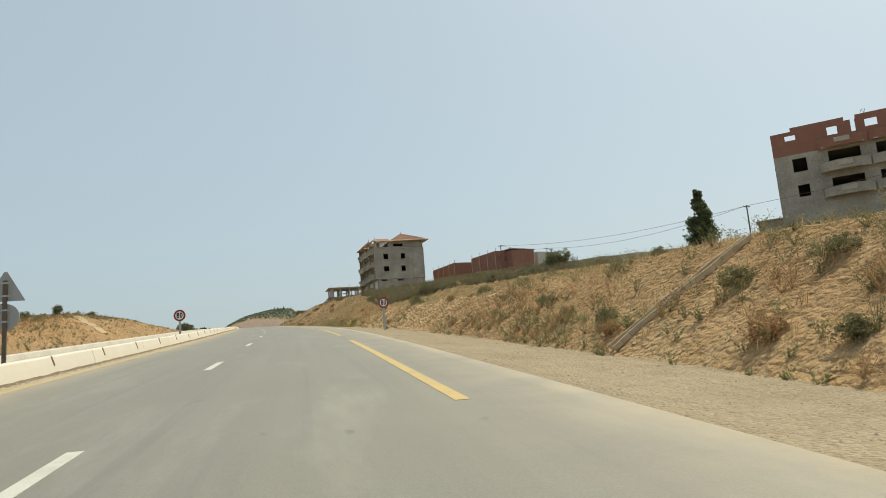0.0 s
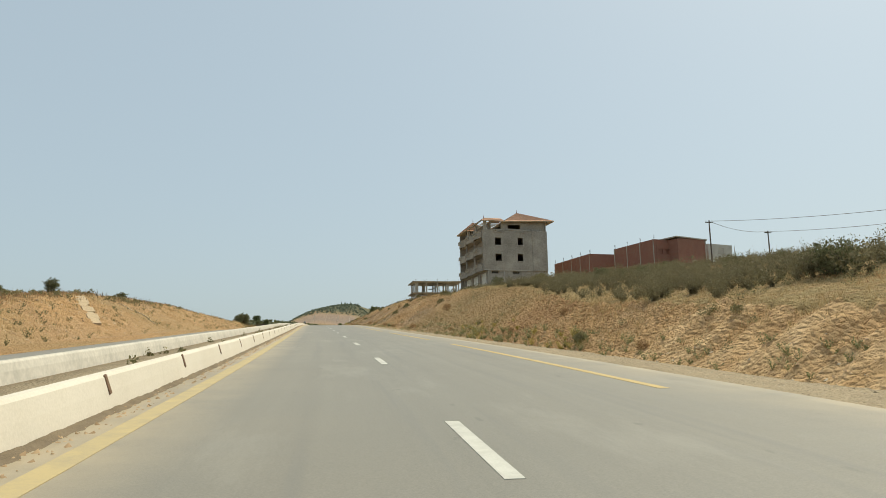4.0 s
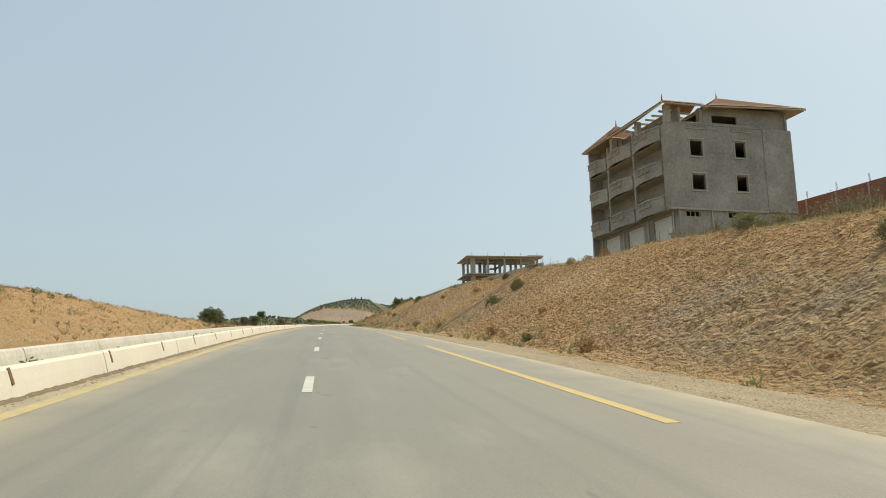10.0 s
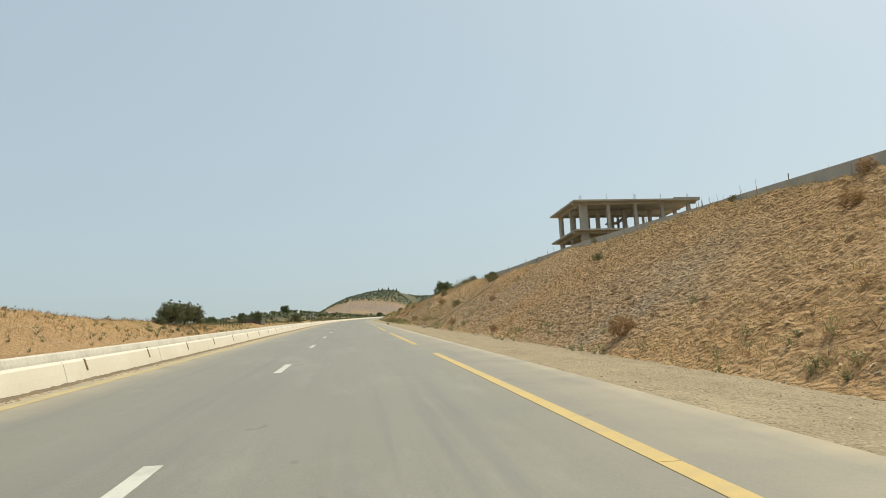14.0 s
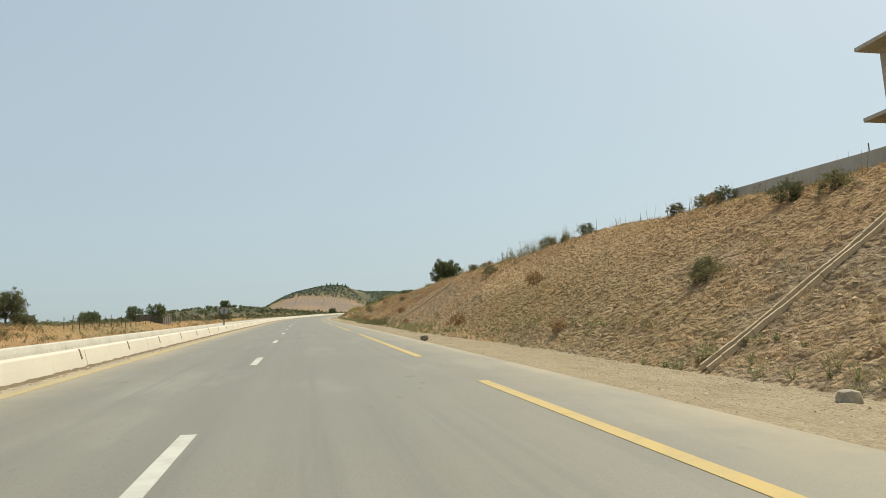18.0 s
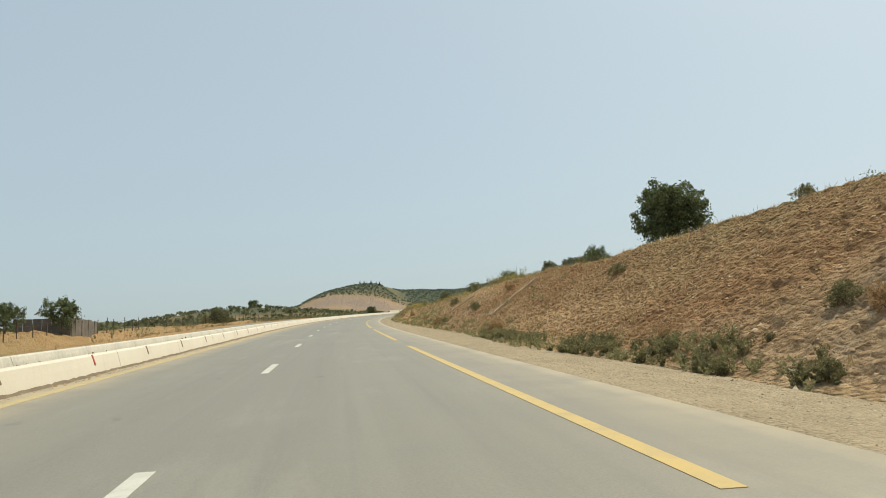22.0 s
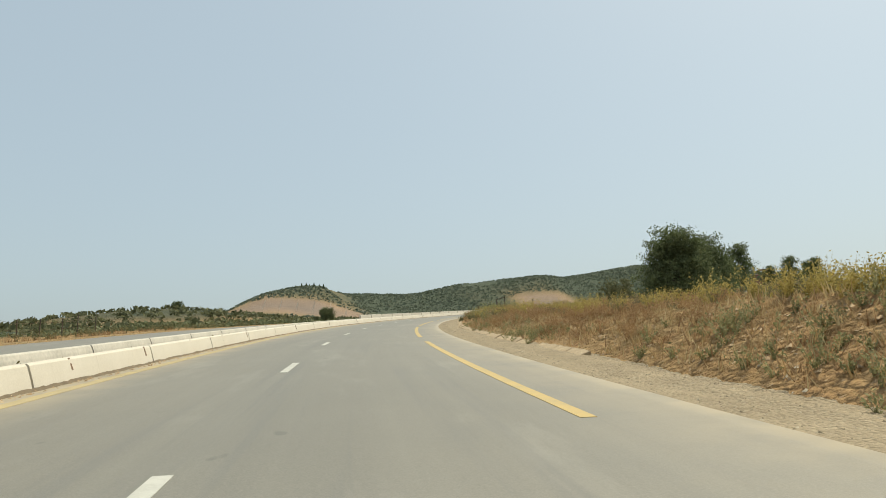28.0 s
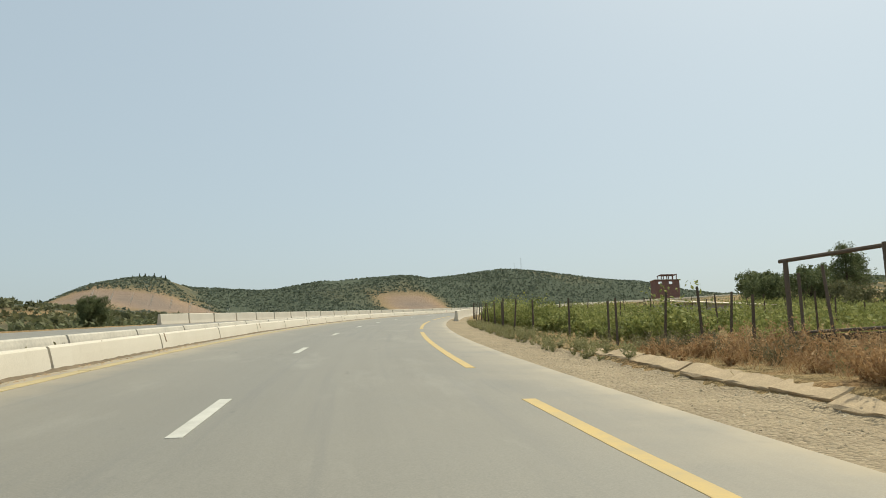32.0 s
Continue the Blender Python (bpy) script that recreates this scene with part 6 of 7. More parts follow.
# ---- the curved brick and concrete block ----
def brick_block():
    turn = math.radians(-40)
    m = Matrix.Translation((65.6, 75.8, 16.0)) @ Matrix.Rotation(turn, 4, "Z")
    b = empty("apartment_block", m, "half-built apartment block of grey concrete with a red brick top storey", "building")
    H, L, D = 12.6, 22.0, 14.0
    lower = [(2.2, 3.9, 7.0, 8.8), (2.4, 3.8, 3.6, 5.2), (6.5, 10.2, 6.9, 9.0), (6.5, 10.2, 3.4, 5.4), (12.0, 18.0, 6.9, 9.0), (12.0, 18.0, 3.4, 5.4)]
    part("front_wall", panel(L, 0, 9.4, 0.3, lower), RENDER_GREY, b)
    top = [(1.7, 3.0, 11.4, 12.1), (6.8, 8.0, 11.1, 12.2), (9.6, 10.1, 11.0, 12.6), (11.2, 12.6, 11.3, 12.3), (16.0, 17.2, 11.3, 12.3)]
    part("brick_storey", panel(L, 9.4, H, 0.25, top), BRICKWORK, b, "red hollow-brick top storey")
    part("brick_parapet", a_box(2.5, 8.9, 0.0, 0.25, H, H + 0.5), BRICKWORK, b)
    part("brick_parapet", a_box(10.2, 22.0, 0.0, 0.25, H, H + 0.5), BRICKWORK, b)
    part("side_wall", a_box(0.003, 0.3, 0.31, D, 0, 9.4), RENDER_GREY, b)
    part("side_brick", a_box(0.003, 0.25, 0.26, D, 9.4, H), BRICKWORK, b)
    part("back_wall", a_box(0.3, L, D - 0.3, D, 0, 9.4), RENDER_GREY, b)
    part("right_wall", a_box(L - 0.3, L - 0.003, 0.31, D - 0.31, 0, 9.4), RENDER_GREY, b)
    for z in (2.9, 6.2, 9.3):
        part("floor_slab", a_box(0.02, L - 0.02, 0.02, D - 0.02, z, z + 0.2), CONCRETE, b)
    for z in (3.1, 6.4, 9.5):
        for x0, x1 in ((5.4, 11.2), (11.4, 19.0)):
            n = 12
            bm = bmesh.new()
            rows = []
            for k in range(n + 1):
                t = k / n
                y = -0.35 - 1.0 * math.sin(math.pi * t) ** 0.8
                rows.append([bm.verts.new((x0 + (x1 - x0) * t, y + o, zz)) for o, zz in ((-0.1, z - 0.25), (-0.1, z + 1.0), (0.1, z + 1.0), (0.1, z - 0.25))])
            for p, q in zip(rows, rows[1:]):
                for e in range(4):
                    bm.faces.new((p[e], p[(e + 1) % 4], q[(e + 1) % 4], q[e]))
            bm.faces.new(rows[0])
            bm.faces.new(rows[-1][::-1])
            bmesh.ops.recalc_face_normals(bm, faces=bm.faces)
            bal = part("balcony_parapet", bm, BRICKWORK if z > 9 else RENDER_GREY, b, "curved balcony parapet")
            part("balcony_floor", a_box(x0 + 0.4, x1 - 0.4, -0.9, 0.0, z - 0.2, z - 0.05), CONCRETE, bal)
            part("parapet_panel", a_box((x0 + x1) / 2 - 0.9, (x0 + x1) / 2 + 0.9, -1.50, -1.44, z + 0.2, z + 0.8, bevel=0.02), PATCH, bal)
    part("annex", a_box(-3.4, 0.0, 3.0, 8.0, -0.5, 1.6), RENDER_GREY, b)
    part("annex_roof", a_box(-3.7, 0.0, 2.7, 8.2, 1.6, 1.75), CONCRETE, b)
    for k in range(4):
        part("rebar", rod(bmesh.new(), (11.0 + 0.15 * k, 0.2, H), (11.0 + 0.15 * k, 0.2, H + 1.1), 0.02, n=5), REBAR, b)
    # unseen wall added inside the shell, behind its openings
    part("unseen_inner_wall", a_box(11.0, 11.25, 1.5, D - 0.4, 0, H), RENDER_GREY, b)


brick_block()


# ---- the row of brick houses ----
def brick_shell(p, q, depth, label, holes=(), mat=None, name="brick_house", posts=True):
    """A brick shell; p and q are the upper corners (s, d, h) of the wall that faces the road, its depth lies to the right of p to q."""
    mat = mat or BRICKWORK
    a, b = Vector(places(*p)), Vector(places(*q))
    base = min(a.z, b.z) - 5.5
    run = Vector((b.x - a.x, b.y - a.y, 0))
    L = run.length
    run.normalize()
    m = Matrix(((run.y, run.x, 0, a.x), (-run.x, run.y, 0, a.y), (0, 0, 1, base), (0, 0, 0, 1)))
    h = empty(name, m, label, "house", "unfinished brick houses")
    rot = Matrix.Rotation(math.pi / 2, 4, "Z")
    t0, t1 = a.z - base, b.z - base
    lo, hi = min(t0, t1), max(t0, t1)
    part("front_wall", moved(panel(L, 0, lo, 0.25, list(holes)), rot), mat, h)
    if hi - lo > 0.05:
        x0, x1 = (0, L) if t1 > t0 else (L, 0)
        v = [(x0, 0, lo), (x1, 0, lo), (x1, 0, hi), (x0, 0.25, lo), (x1, 0.25, lo), (x1, 0.25, hi)]
        me = mesh_from("gable_wall", v, [(0, 1, 2), (3, 5, 4), (0, 3, 4, 1), (1, 4, 5, 2), (2, 5, 3, 0)], mat)
        part_mesh("gable_wall", me, h, rot)
    part("end_wall", a_box(0, depth, 0.003, 0.25, 0, t0), mat, h)
    part("end_wall", a_box(0, depth, L - 0.25, L - 0.003, 0, t1), mat, h)
    part("back_wall", a_box(depth - 0.25, depth, 0.26, L - 0.26, 0, lo), mat, h)
    n = max(2, int(L / 4)) if posts else 0
    for k in range(n + 1 if posts else 0):
        y = 0.1 + (L - 0.4) * k / n
        t = t0 + (t1 - t0) * k / n
        part("concrete_post", a_box(-0.275, -0.253, y, y + 0.22, 0, t - 0.05), CONCRETE, h)
        for e in range(3):
            part("rebar", rod(bmesh.new(), (-0.1 + 0.08 * e, y + 0.1, t - 0.1), (-0.1 + 0.08 * e, y + 0.12, t + 0.9), 0.018, n=4), REBAR, h)
    return h


brick_shell((184.6, 54.0, 14.5), (201.9, 52.1, 13.7), 6.4, "long low shell of red brick and concrete posts on the rise")
brick_shell((169.0, 60.8, 15.9), (181.3, 57.9, 15.1), 8.0, "half-built red brick house with a sloping wall top")
brick_shell((169.6, 64.2, 15.2), (169.2, 61.0, 15.2), 6.0, "roofless brick recess with open windows between two shells", [(0.5, 1.3, 3.4, 4.3), (1.9, 2.7, 3.4, 4.3)], posts=False)
block = brick_shell((170.4, 71.6, 16.2), (167.6, 64.4, 15.9), 9.0, "plain red brick house shell with a flat concrete roof", posts=False)
part("roof_slab", a_box(-0.4, 9.2, -0.3, 8.1, 5.75, 5.95), CONCRETE, block)
part("corner_column", a_box(-0.276, -0.253, 0.0, 0.3, 0, 5.7), CONCRETE, block)
brick_shell((175.5, 80.0, 15.6), (173.0, 73.5, 15.6), 6.0, "small dull white flat-roofed house beside the brick shells", [(2.4, 4.2, 3.7, 4.9)], WHITE_WALL, "small_house", False)


# ---- the wall along the crest ----
def crest_wall():
    root = empty("crest_wall", Matrix(), "low grey cement wall along the top of the cut", "wall")
    bm_cache = {}
    s = 189.0
    while s < 277.0:
        d0, d1 = float(crest_line(s)) + 0.7, float(crest_line(s + 4)) + 0.7
        h0 = float(np.interp(s, CREST_S, CREST_H)) + 0.05
        h1 = float(np.interp(s + 4, CREST_S, CREST_H)) + 0.05
        a, b = Vector(places(s, d0, h0)), Vector(places(s + 4, d1, h1))
        side = Vector((b.y - a.y, a.x - b.x, 0)).normalized() * 0.1
        tall = Vector((0, 0, 0.50))
        foot = Vector((0, 0, 0.6))
        v = [a - side - foot, b - side - foot, b + side - foot, a + side - foot, a - side + tall, b - side + tall, b + side + tall, a + side + tall]
        me = mesh_from("wall_panel", v, [(0, 3, 2, 1), (4, 5, 6, 7), (0, 1, 5, 4), (1, 2, 6, 5), (2, 3, 7, 6), (3, 0, 4, 7)], CONCRETE)
        part_mesh("wall_panel", me, root)
        if int(s) % 8 == 5:
            part("wall_stub", rod(bmesh.new(), a + tall, a + tall + Vector((0, 0, 0.3)), 0.02, n=5), REBAR, root)
        s += 4.0


crest_wall()


# ---- road signs ----
SIGN_WHITE = simple("sign_white", (0.72, 0.71, 0.68), 0.06, 3.0, 0.5)
SIGN_RED = simple("sign_red", (0.30, 0.035, 0.03), 0.12, 3.0, 0.5)
SIGN_BLACK = simple("sign_black", (0.02, 0.02, 0.02), 0.1, 3.0, 0.5)
SIGN_BACK = simple("sign_grey_back", (0.36, 0.36, 0.35), 0.12, 3.0, 0.6, 0.2)
POST_DARK = simple("weathered_brown_post", (0.13, 0.10, 0.075), 0.25, 3.0, 0.8)


def disc(r, y0, y1, z, n=40):
    return rod(bmesh.new(), (0, y0, z), (0, y1, z), r, n=n)


def ring_mesh(r0, r1, y0, y1, z, n=40):
    bm = bmesh.new()
    loops = [[bm.verts.new((r * math.cos(6.2832 * k / n), y, z + r * math.sin(6.2832 * k / n))) for k in range(n)] for r, y in ((r0, y0), (r1, y0), (r1, y1), (r0, y1))]
    for a in range(4):
        p, q = loops[a], loops[(a + 1) % 4]
        for k in range(n):
            bm.faces.new((p[k], p[(k + 1) % n], q[(k + 1) % n], q[k]))
    bmesh.ops.recalc_face_normals(bm, faces=bm.faces)
    return bm


def text_mesh(words, size):
    cu = bpy.data.curves.new("numeral", "FONT")
    cu.body, cu.size, cu.align_x, cu.align_y, cu.extrude, cu.offset = words, size, "CENTER", "CENTER", 0.003, 0.010
    tmp = new("numeral", cu)
    me = bpy.data.meshes.new_from_object(tmp.evaluated_get(bpy.context.evaluated_depsgraph_get()))
    bpy.data.objects.remove(tmp)
    me.materials.clear()
    me.materials.append(SIGN_BLACK)
    return me


def channel_post(x, y, z0, z1, w=0.13, dd=0.06):
    """An open steel channel: a web and two flanges."""
    bm = bmesh.new()
    box(bm, x - w / 2, x + w / 2, y, y + 0.008, z0, z1)
    box(bm, x - w / 2, x - w / 2 + 0.012, y + 0.008, y + dd, z0, z1)
    box(bm, x + w / 2 - 0.012, x + w / 2, y + 0.008, y + dd, z0, z1)
    return bm


def speed_sign(m, label):
    s = empty("speed_limit_sign", m, label, "road sign", "80 speed limit signs")
    part("post", channel_post(0, 0.02, -0.4, 1.55), STEEL, s, "galvanised steel channel post")
    plate_ = part("plate", disc(0.345, 0.0, 0.018, 1.6), SIGN_BACK, s, "round sign plate")
    part("field", disc(0.245, -0.008, -0.001, 1.6), SIGN_WHITE, plate_)
    part("rim", ring_mesh(0.245, 0.345, -0.010, -0.001, 1.6), SIGN_RED, plate_, "dark red border")
    for x, digit in ((-0.093, "8"), (0.093, "0")):
        part_mesh("numeral", text_mesh(digit, 0.34), plate_, pose(x, -0.012, 1.6, 90, 0, 0) @ Matrix.Diagonal((0.92, 1.25, 1, 1)), "black numeral " + digit)
    return s


speed_sign(spot(35.4, -4.74, -0.06, -4), "round 80 speed limit sign on a steel post between the barriers")
speed_sign(spot(36.5, 7.7, 0.0, 6), "round 80 speed limit sign on a steel post by the shoulder")
back = empty("road_sign", spot(320.9, -6.05, 0.05), "grey back of a round road sign on a brown post", "road sign")
part("post", a_box(-0.05, 0.05, -0.06, 0.0, -0.4, 1.95, bevel=0.006), POST_DARK, back)
part("plate", disc(0.36, 0.003, 0.02, 1.58), SIGN_BACK, back, "plain grey plate back")
part("clamp", a_box(-0.12, 0.12, -0.07, -0.061, 1.35, 1.40), STEEL, back)
part("clamp", a_box(-0.12, 0.12, -0.07, -0.061, 1.74, 1.79), STEEL, back)
short = empty("marker_post", spot(319.6, -6.0, 0.05), "short grey steel stub post beside the road sign", "post")
part("post", channel_post(0, 0, -0.3, 0.62, 0.08), STEEL, short)
warn = empty("road_sign", spot(10.4, -5.7, 0.05), "grey backs of a triangular and round sign on one post", "road sign")
part("post", a_box(-0.055, 0.055, -0.06, 0.0, -0.4, 2.5, bevel=0.006), POST_DARK, warn)
bm = bmesh.new()
tri = [[bm.verts.new((x, y, z)) for x, z in ((-0.50, 1.93), (0.50, 1.93), (0.47, 1.99), (0.04, 2.74), (-0.04, 2.74), (-0.47, 1.99))] for y in (0.003, 0.02)]
bm.faces.new(tri[0][::-1])
bm.faces.new(tri[1])
for k in range(6):
    bm.faces.new((tri[0][k], tri[0][(k + 1) % 6], tri[1][(k + 1) % 6], tri[1][k]))
bmesh.ops.recalc_face_normals(bm, faces=bm.faces)
part("triangle_plate", bm, SIGN_BACK, warn)
part("round_plate", disc(0.36, 0.003, 0.02, 1.50), SIGN_BACK, warn)
for z in (1.35, 1.66, 2.05, 2.40):
    part("clamp", a_box(-0.13, 0.13, -0.07, -0.061, z, z + 0.045), STEEL, warn)


# ---- poles and wires ----
def wire(p, q, sag):
    cu = bpy.data.curves.new("wire", "CURVE")
    cu.dimensions, cu.bevel_depth, cu.bevel_resolution = "3D", 0.022, 0
    sp = cu.splines.new("POLY")
    sp.points.add(14)
    for k in range(15):
        t = k / 14
        x = Vector(p).lerp(Vector(q), t)
        sp.points[k].co = (x.x, x.y, x.z - sag * 4 * t * (1 - t), 1)
    cu.materials.append(REBAR)
    tmp = new("wire", cu)
    me = bpy.data.meshes.new_from_object(tmp.evaluated_get(bpy.context.evaluated_depsgraph_get()))
    bpy.data.objects.remove(tmp)
    ob = new("overhead_wire", me)
    return tagged(ob, "thin dark overhead wire strung between poles", "wire", "overhead wires")


def pole(s, d, top, label="thin dark utility pole on the terrace"):
    g0 = float(relief(s, d)) - 0.5
    p = empty("utility_pole", spot(s, d, g0), label, "pole", "utility poles")
    part("shaft", rod(bmesh.new(), (0, 0, 0), (0, 0, top - g0), 0.11, 0.07), POST_DARK, p)
    part("crossarm", a_box(-0.5, 0.5, -0.05, 0.05, top - g0 - 0.3, top - g0 - 0.2), POST_DARK, p)
    for x in (-0.42, 0.42):
        part("insulator", rod(bmesh.new(), (x, 0, top - g0 - 0.2), (x, 0, top - g0 - 0.05), 0.04, n=6), SIGN_WHITE, p)
    return Vector(places(s, d, top - 0.1))


pa, pb, pc = pole(123.6, 46.3, 13.2), pole(130.4, 58.7, 12.9), pole(68.5, 60.0, 12.0)
pd = Vector(places(20, 62, 13.5))
wire(pa, pb, 0.5)
wire(pa, pc, 1.3)
wire(pb, pc, 1.4)
wire(pc, pd, 0.8)


# ---- drains down the cut, loose things ----
SLAB = simple("broken_pale_concrete", (0.41, 0.31, 0.195), 0.3, 2.5, 0.95, bump=0.4, bdist=0.02)


DRAIN = simple("dusty_drain_cement", (0.50, 0.39, 0.255), 0.25, 2.5, 0.95, bump=0.4, bdist=0.02)


CHUTE_X, CHUTE_Y = np.meshgrid(np.linspace(-0.6, 0.6, 7), np.linspace(-0.9, 0.9, 9))


def chute(s0, d0, s1, d1):
    """Two pale cement edges of a drain that runs down the cut."""
    c = empty("drain_chute", Matrix(), "pale cement-edged drain running down the cut slope", "drain", "slope drains")
    n = 18
    for off in (-0.13, 0.13):
        for k in range(n):
            t0, t1 = k / n, (k + 1) / n
            pts = []
            for t in (t0, t1):
                s, d = s0 + (s1 - s0) * t + off, d0 + (d1 - d0) * t
                pts.append(Vector(places(s, d, float(relief(s, d) + roughness(s + CHUTE_X, d + CHUTE_Y).mean()))) + Vector((0, 0, 0.09 + 0.015 * math.sin(7.3 * k + off * 9))))
            bm = bmesh.new()
            m = Matrix.Translation((pts[0] + pts[1]) / 2) @ (pts[1] - pts[0]).to_track_quat("Y", "Z").to_matrix().to_4x4()
            bmesh.ops.create_cube(bm, size=1, matrix=m @ Matrix.Diagonal((0.06, (pts[1] - pts[0]).length * 0.97, 0.13, 1)))
            part("drain_edge", bm, DRAIN, c)


for row in ((5.9, 9.6, 5.7, 13.6), (188.9, 9.55, 190.0, 17.8), (263.1, 9.6, 264.0, 17.0), (320.0, 10.4, 321.0, 16.2), (361.4, 11.1, 363.0, 14.8), (383.0, 11.5, 383.8, 14.0), (156.0, -25.0, 171.0, -34.0)):
    chute(*row)


def rock(name, m, size, mat, label, category="rock", seed=3):
    rng = np.random.default_rng(seed)
    bm = bmesh.new()
    bmesh.ops.create_icosphere(bm, subdivisions=2, radius=1.0)
    for v in bm.verts:
        v.co = Vector((max(-0.8, min(0.8, v.co.x)) * size[0], max(-0.75, min(0.75, v.co.y)) * size[1], max(-0.6, min(0.62, v.co.z)) * size[2])) * (1 + 0.08 * rng.normal())
    me = bpy.data.meshes.new(name)
    bm.to_mesh(me)
    bm.free()
    me.materials.append(mat)
    ob = new(name, me)
    ob.matrix_world = m
    return tagged(ob, label, category)


ROCK_GREY = simple("dark_grey_rock", (0.19, 0.16, 0.12), 0.35, 4.0, 0.9, bump=0.5, bdist=0.02)
rock("roadside_rock", spot(276.9, 5.75, 0.075), (0.18, 0.14, 0.15), ROCK_GREY, "squarish dark grey rock lying at the edge of the asphalt")
rock("fallen_rock", on_ground(257.4, 8.5, -0.10), (0.2, 0.17, 0.17), STONE, "pale rock fallen to the foot of the cut", seed=4)
rock("pale_rock", on_ground(256.3, 8.3, -0.08), (0.16, 0.13, 0.11), STONE, "pale rubble at the foot of the cut", seed=5)
rock("pale_rock", on_ground(39, 10.2, -0.1), (0.15, 0.12, 0.11), STONE, "small pale rock on the cut slope", seed=6)
kerb_s = 437.0
while kerb_s < 512:
    run = 0.8 + 0.9 * _rng.random()
    d = float(np.interp(kerb_s, [437, 470, 500, 512], [7.0, 7.14, 7.42, 7.5])) + 0.025 * _rng.normal()
    bm = a_box(-0.15, 0.19, 0.006, run, -0.26, 0.0, bevel=0.02)
    bmesh.ops.subdivide_edges(bm, edges=[e for e in bm.edges if e.calc_length() > 0.4], cuts=4)
    for v in bm.verts:
        v.co.x += 0.018 * _rng.normal()
        v.co.z += 0.007 * _rng.normal() + 0.012 * math.sin(3.1 * (kerb_s + v.co.y)) * (v.co.x > 0)
    me = bpy.data.meshes.new("kerb_slab")
    bm.to_mesh(me)
    bm.free()
    me.materials.append(SLAB)
    if int(kerb_s * 3) % 17 and not 489 < kerb_s < 493:
        ob = new("kerb_slab", me)
        ob.matrix_world = on_road(kerb_s, d, 2.0, max(0.03, float(relief(kerb_s, d))) + 0.04) @ pose(0, 0, 0, 1.4 * _rng.random() - 0.7, -20 - 5 * _rng.random(), 2 * _rng.random() - 1)
        tagged(ob, "broken sand-coloured concrete kerb slab along the shoulder", "kerb", "broken kerb slabs")
    kerb_s += run + 0.02 + 0.25 * (_rng.random() > 0.8)
scar = empty("spoil_chute", Matrix(), "pale cement spill running down the far earth bank", "drain")
for k in range(8):
    t = k / 8
    s, d = 126 + 26 * t, -25 - 9.5 * t
    p = Vector(places(s, d, float(relief(s, d) + roughness(np.array(s), np.array(d))) + 0.05))
    q = Vector(places(s + 3.4, d - 1.25, float(relief(s + 3.4, d - 1.25) + roughness(np.array(s + 3.4), np.array(d - 1.25))) + 0.05))
    m = Matrix.Translation((p + q) / 2) @ (q - p).to_track_quat("Y", "Z").to_matrix().to_4x4()
    bm = bmesh.new()
    bmesh.ops.create_cube(bm, size=1, matrix=m @ Matrix.Diagonal((0.9 + 0.5 * t + 0.3 * math.sin(2.3 * k), (q - p).length * 1.03, 0.25, 1)))
    part("spill", bm, SLAB, scar)

# ---- across the road: leaning posts on the bank, fence, sheet-metal pen ----
SHEET = simple("rusty_corrugated_sheet", (0.17, 0.145, 0.12), 0.35, 1.5, 0.8, 0.2)
pen = empty("sheet_metal_pen", spot(391.0, -24.5, -0.2), "low pen of rusty corrugated sheets in the field", "pen")
for k in range(8):
    part("sheet", moved(a_box(0, 0.06, 0.02, 0.86, 0, 2.0 + 0.05 * (k % 3)), Matrix.Translation((0.04 * (k % 2), 0.88 * k, 0))), SHEET, pen)
for k in range(6):
    part("sheet", moved(a_box(0.02, 0.86, 0, 0.06, 0, 2.0 + 0.04 * (k % 2)), Matrix.Translation((-0.9 - 0.88 * k, 7.1, 0))), SHEET, pen)
    part("sheet", moved(a_box(0.02, 0.86, 0, 0.06, 0, 2.0), Matrix.Translation((-0.9 - 0.88 * k, -0.07, 0))), SHEET, pen)
POST_WOOD = simple("weathered_wood_post", (0.11, 0.085, 0.062), 0.35, 6.0, 0.95)
bank_fence = empty("bank_fence", Matrix(), "old leaning wooden posts along the top of the far bank", "fence")
for k in range(19):
    s, d = 168 + 2.3 * k + 0.5 * _rng.random(), -36.6 - 0.6 * _rng.random()
    a = Vector(places(s, d, float(relief(s, d) + roughness(np.array(s), np.array(d))) - 0.2))
    b = a + Vector((0.1 * _rng.normal(), 0.28 + 0.15 * _rng.normal(), 0.85 + 0.4 * _rng.random()))
    part("fence_post", rod(bmesh.new(), a, b, 0.04, 0.03, 6), POST_WOOD, bank_fence)
fence = empty("field_fence", Matrix(), "thin weathered posts with wire along the field", "fence")
tops = []
for k in range(52):
    s = 338 + 2.9 * k
    d = -24.8 - 0.5 * _rng.random()
    g0 = float(relief(s, d))
    a, b = Vector(places(s, d, g0 - 0.2)), Vector(places(s + 0.1 * _rng.normal(), d, g0 + 1.25 + 0.45 * _rng.random()))
    part("fence_post", rod(bmesh.new(), a, b, 0.05, 0.04, 6), POST_WOOD, fence)
    tops.append((a, b))
for lo in (0.45, 0.8):
    for (a, b), (c, e) in zip(tops, tops[1:]):
        part("fence_wire", rod(bmesh.new(), a.lerp(b, lo), c.lerp(e, lo), 0.008, n=4), REBAR, fence)

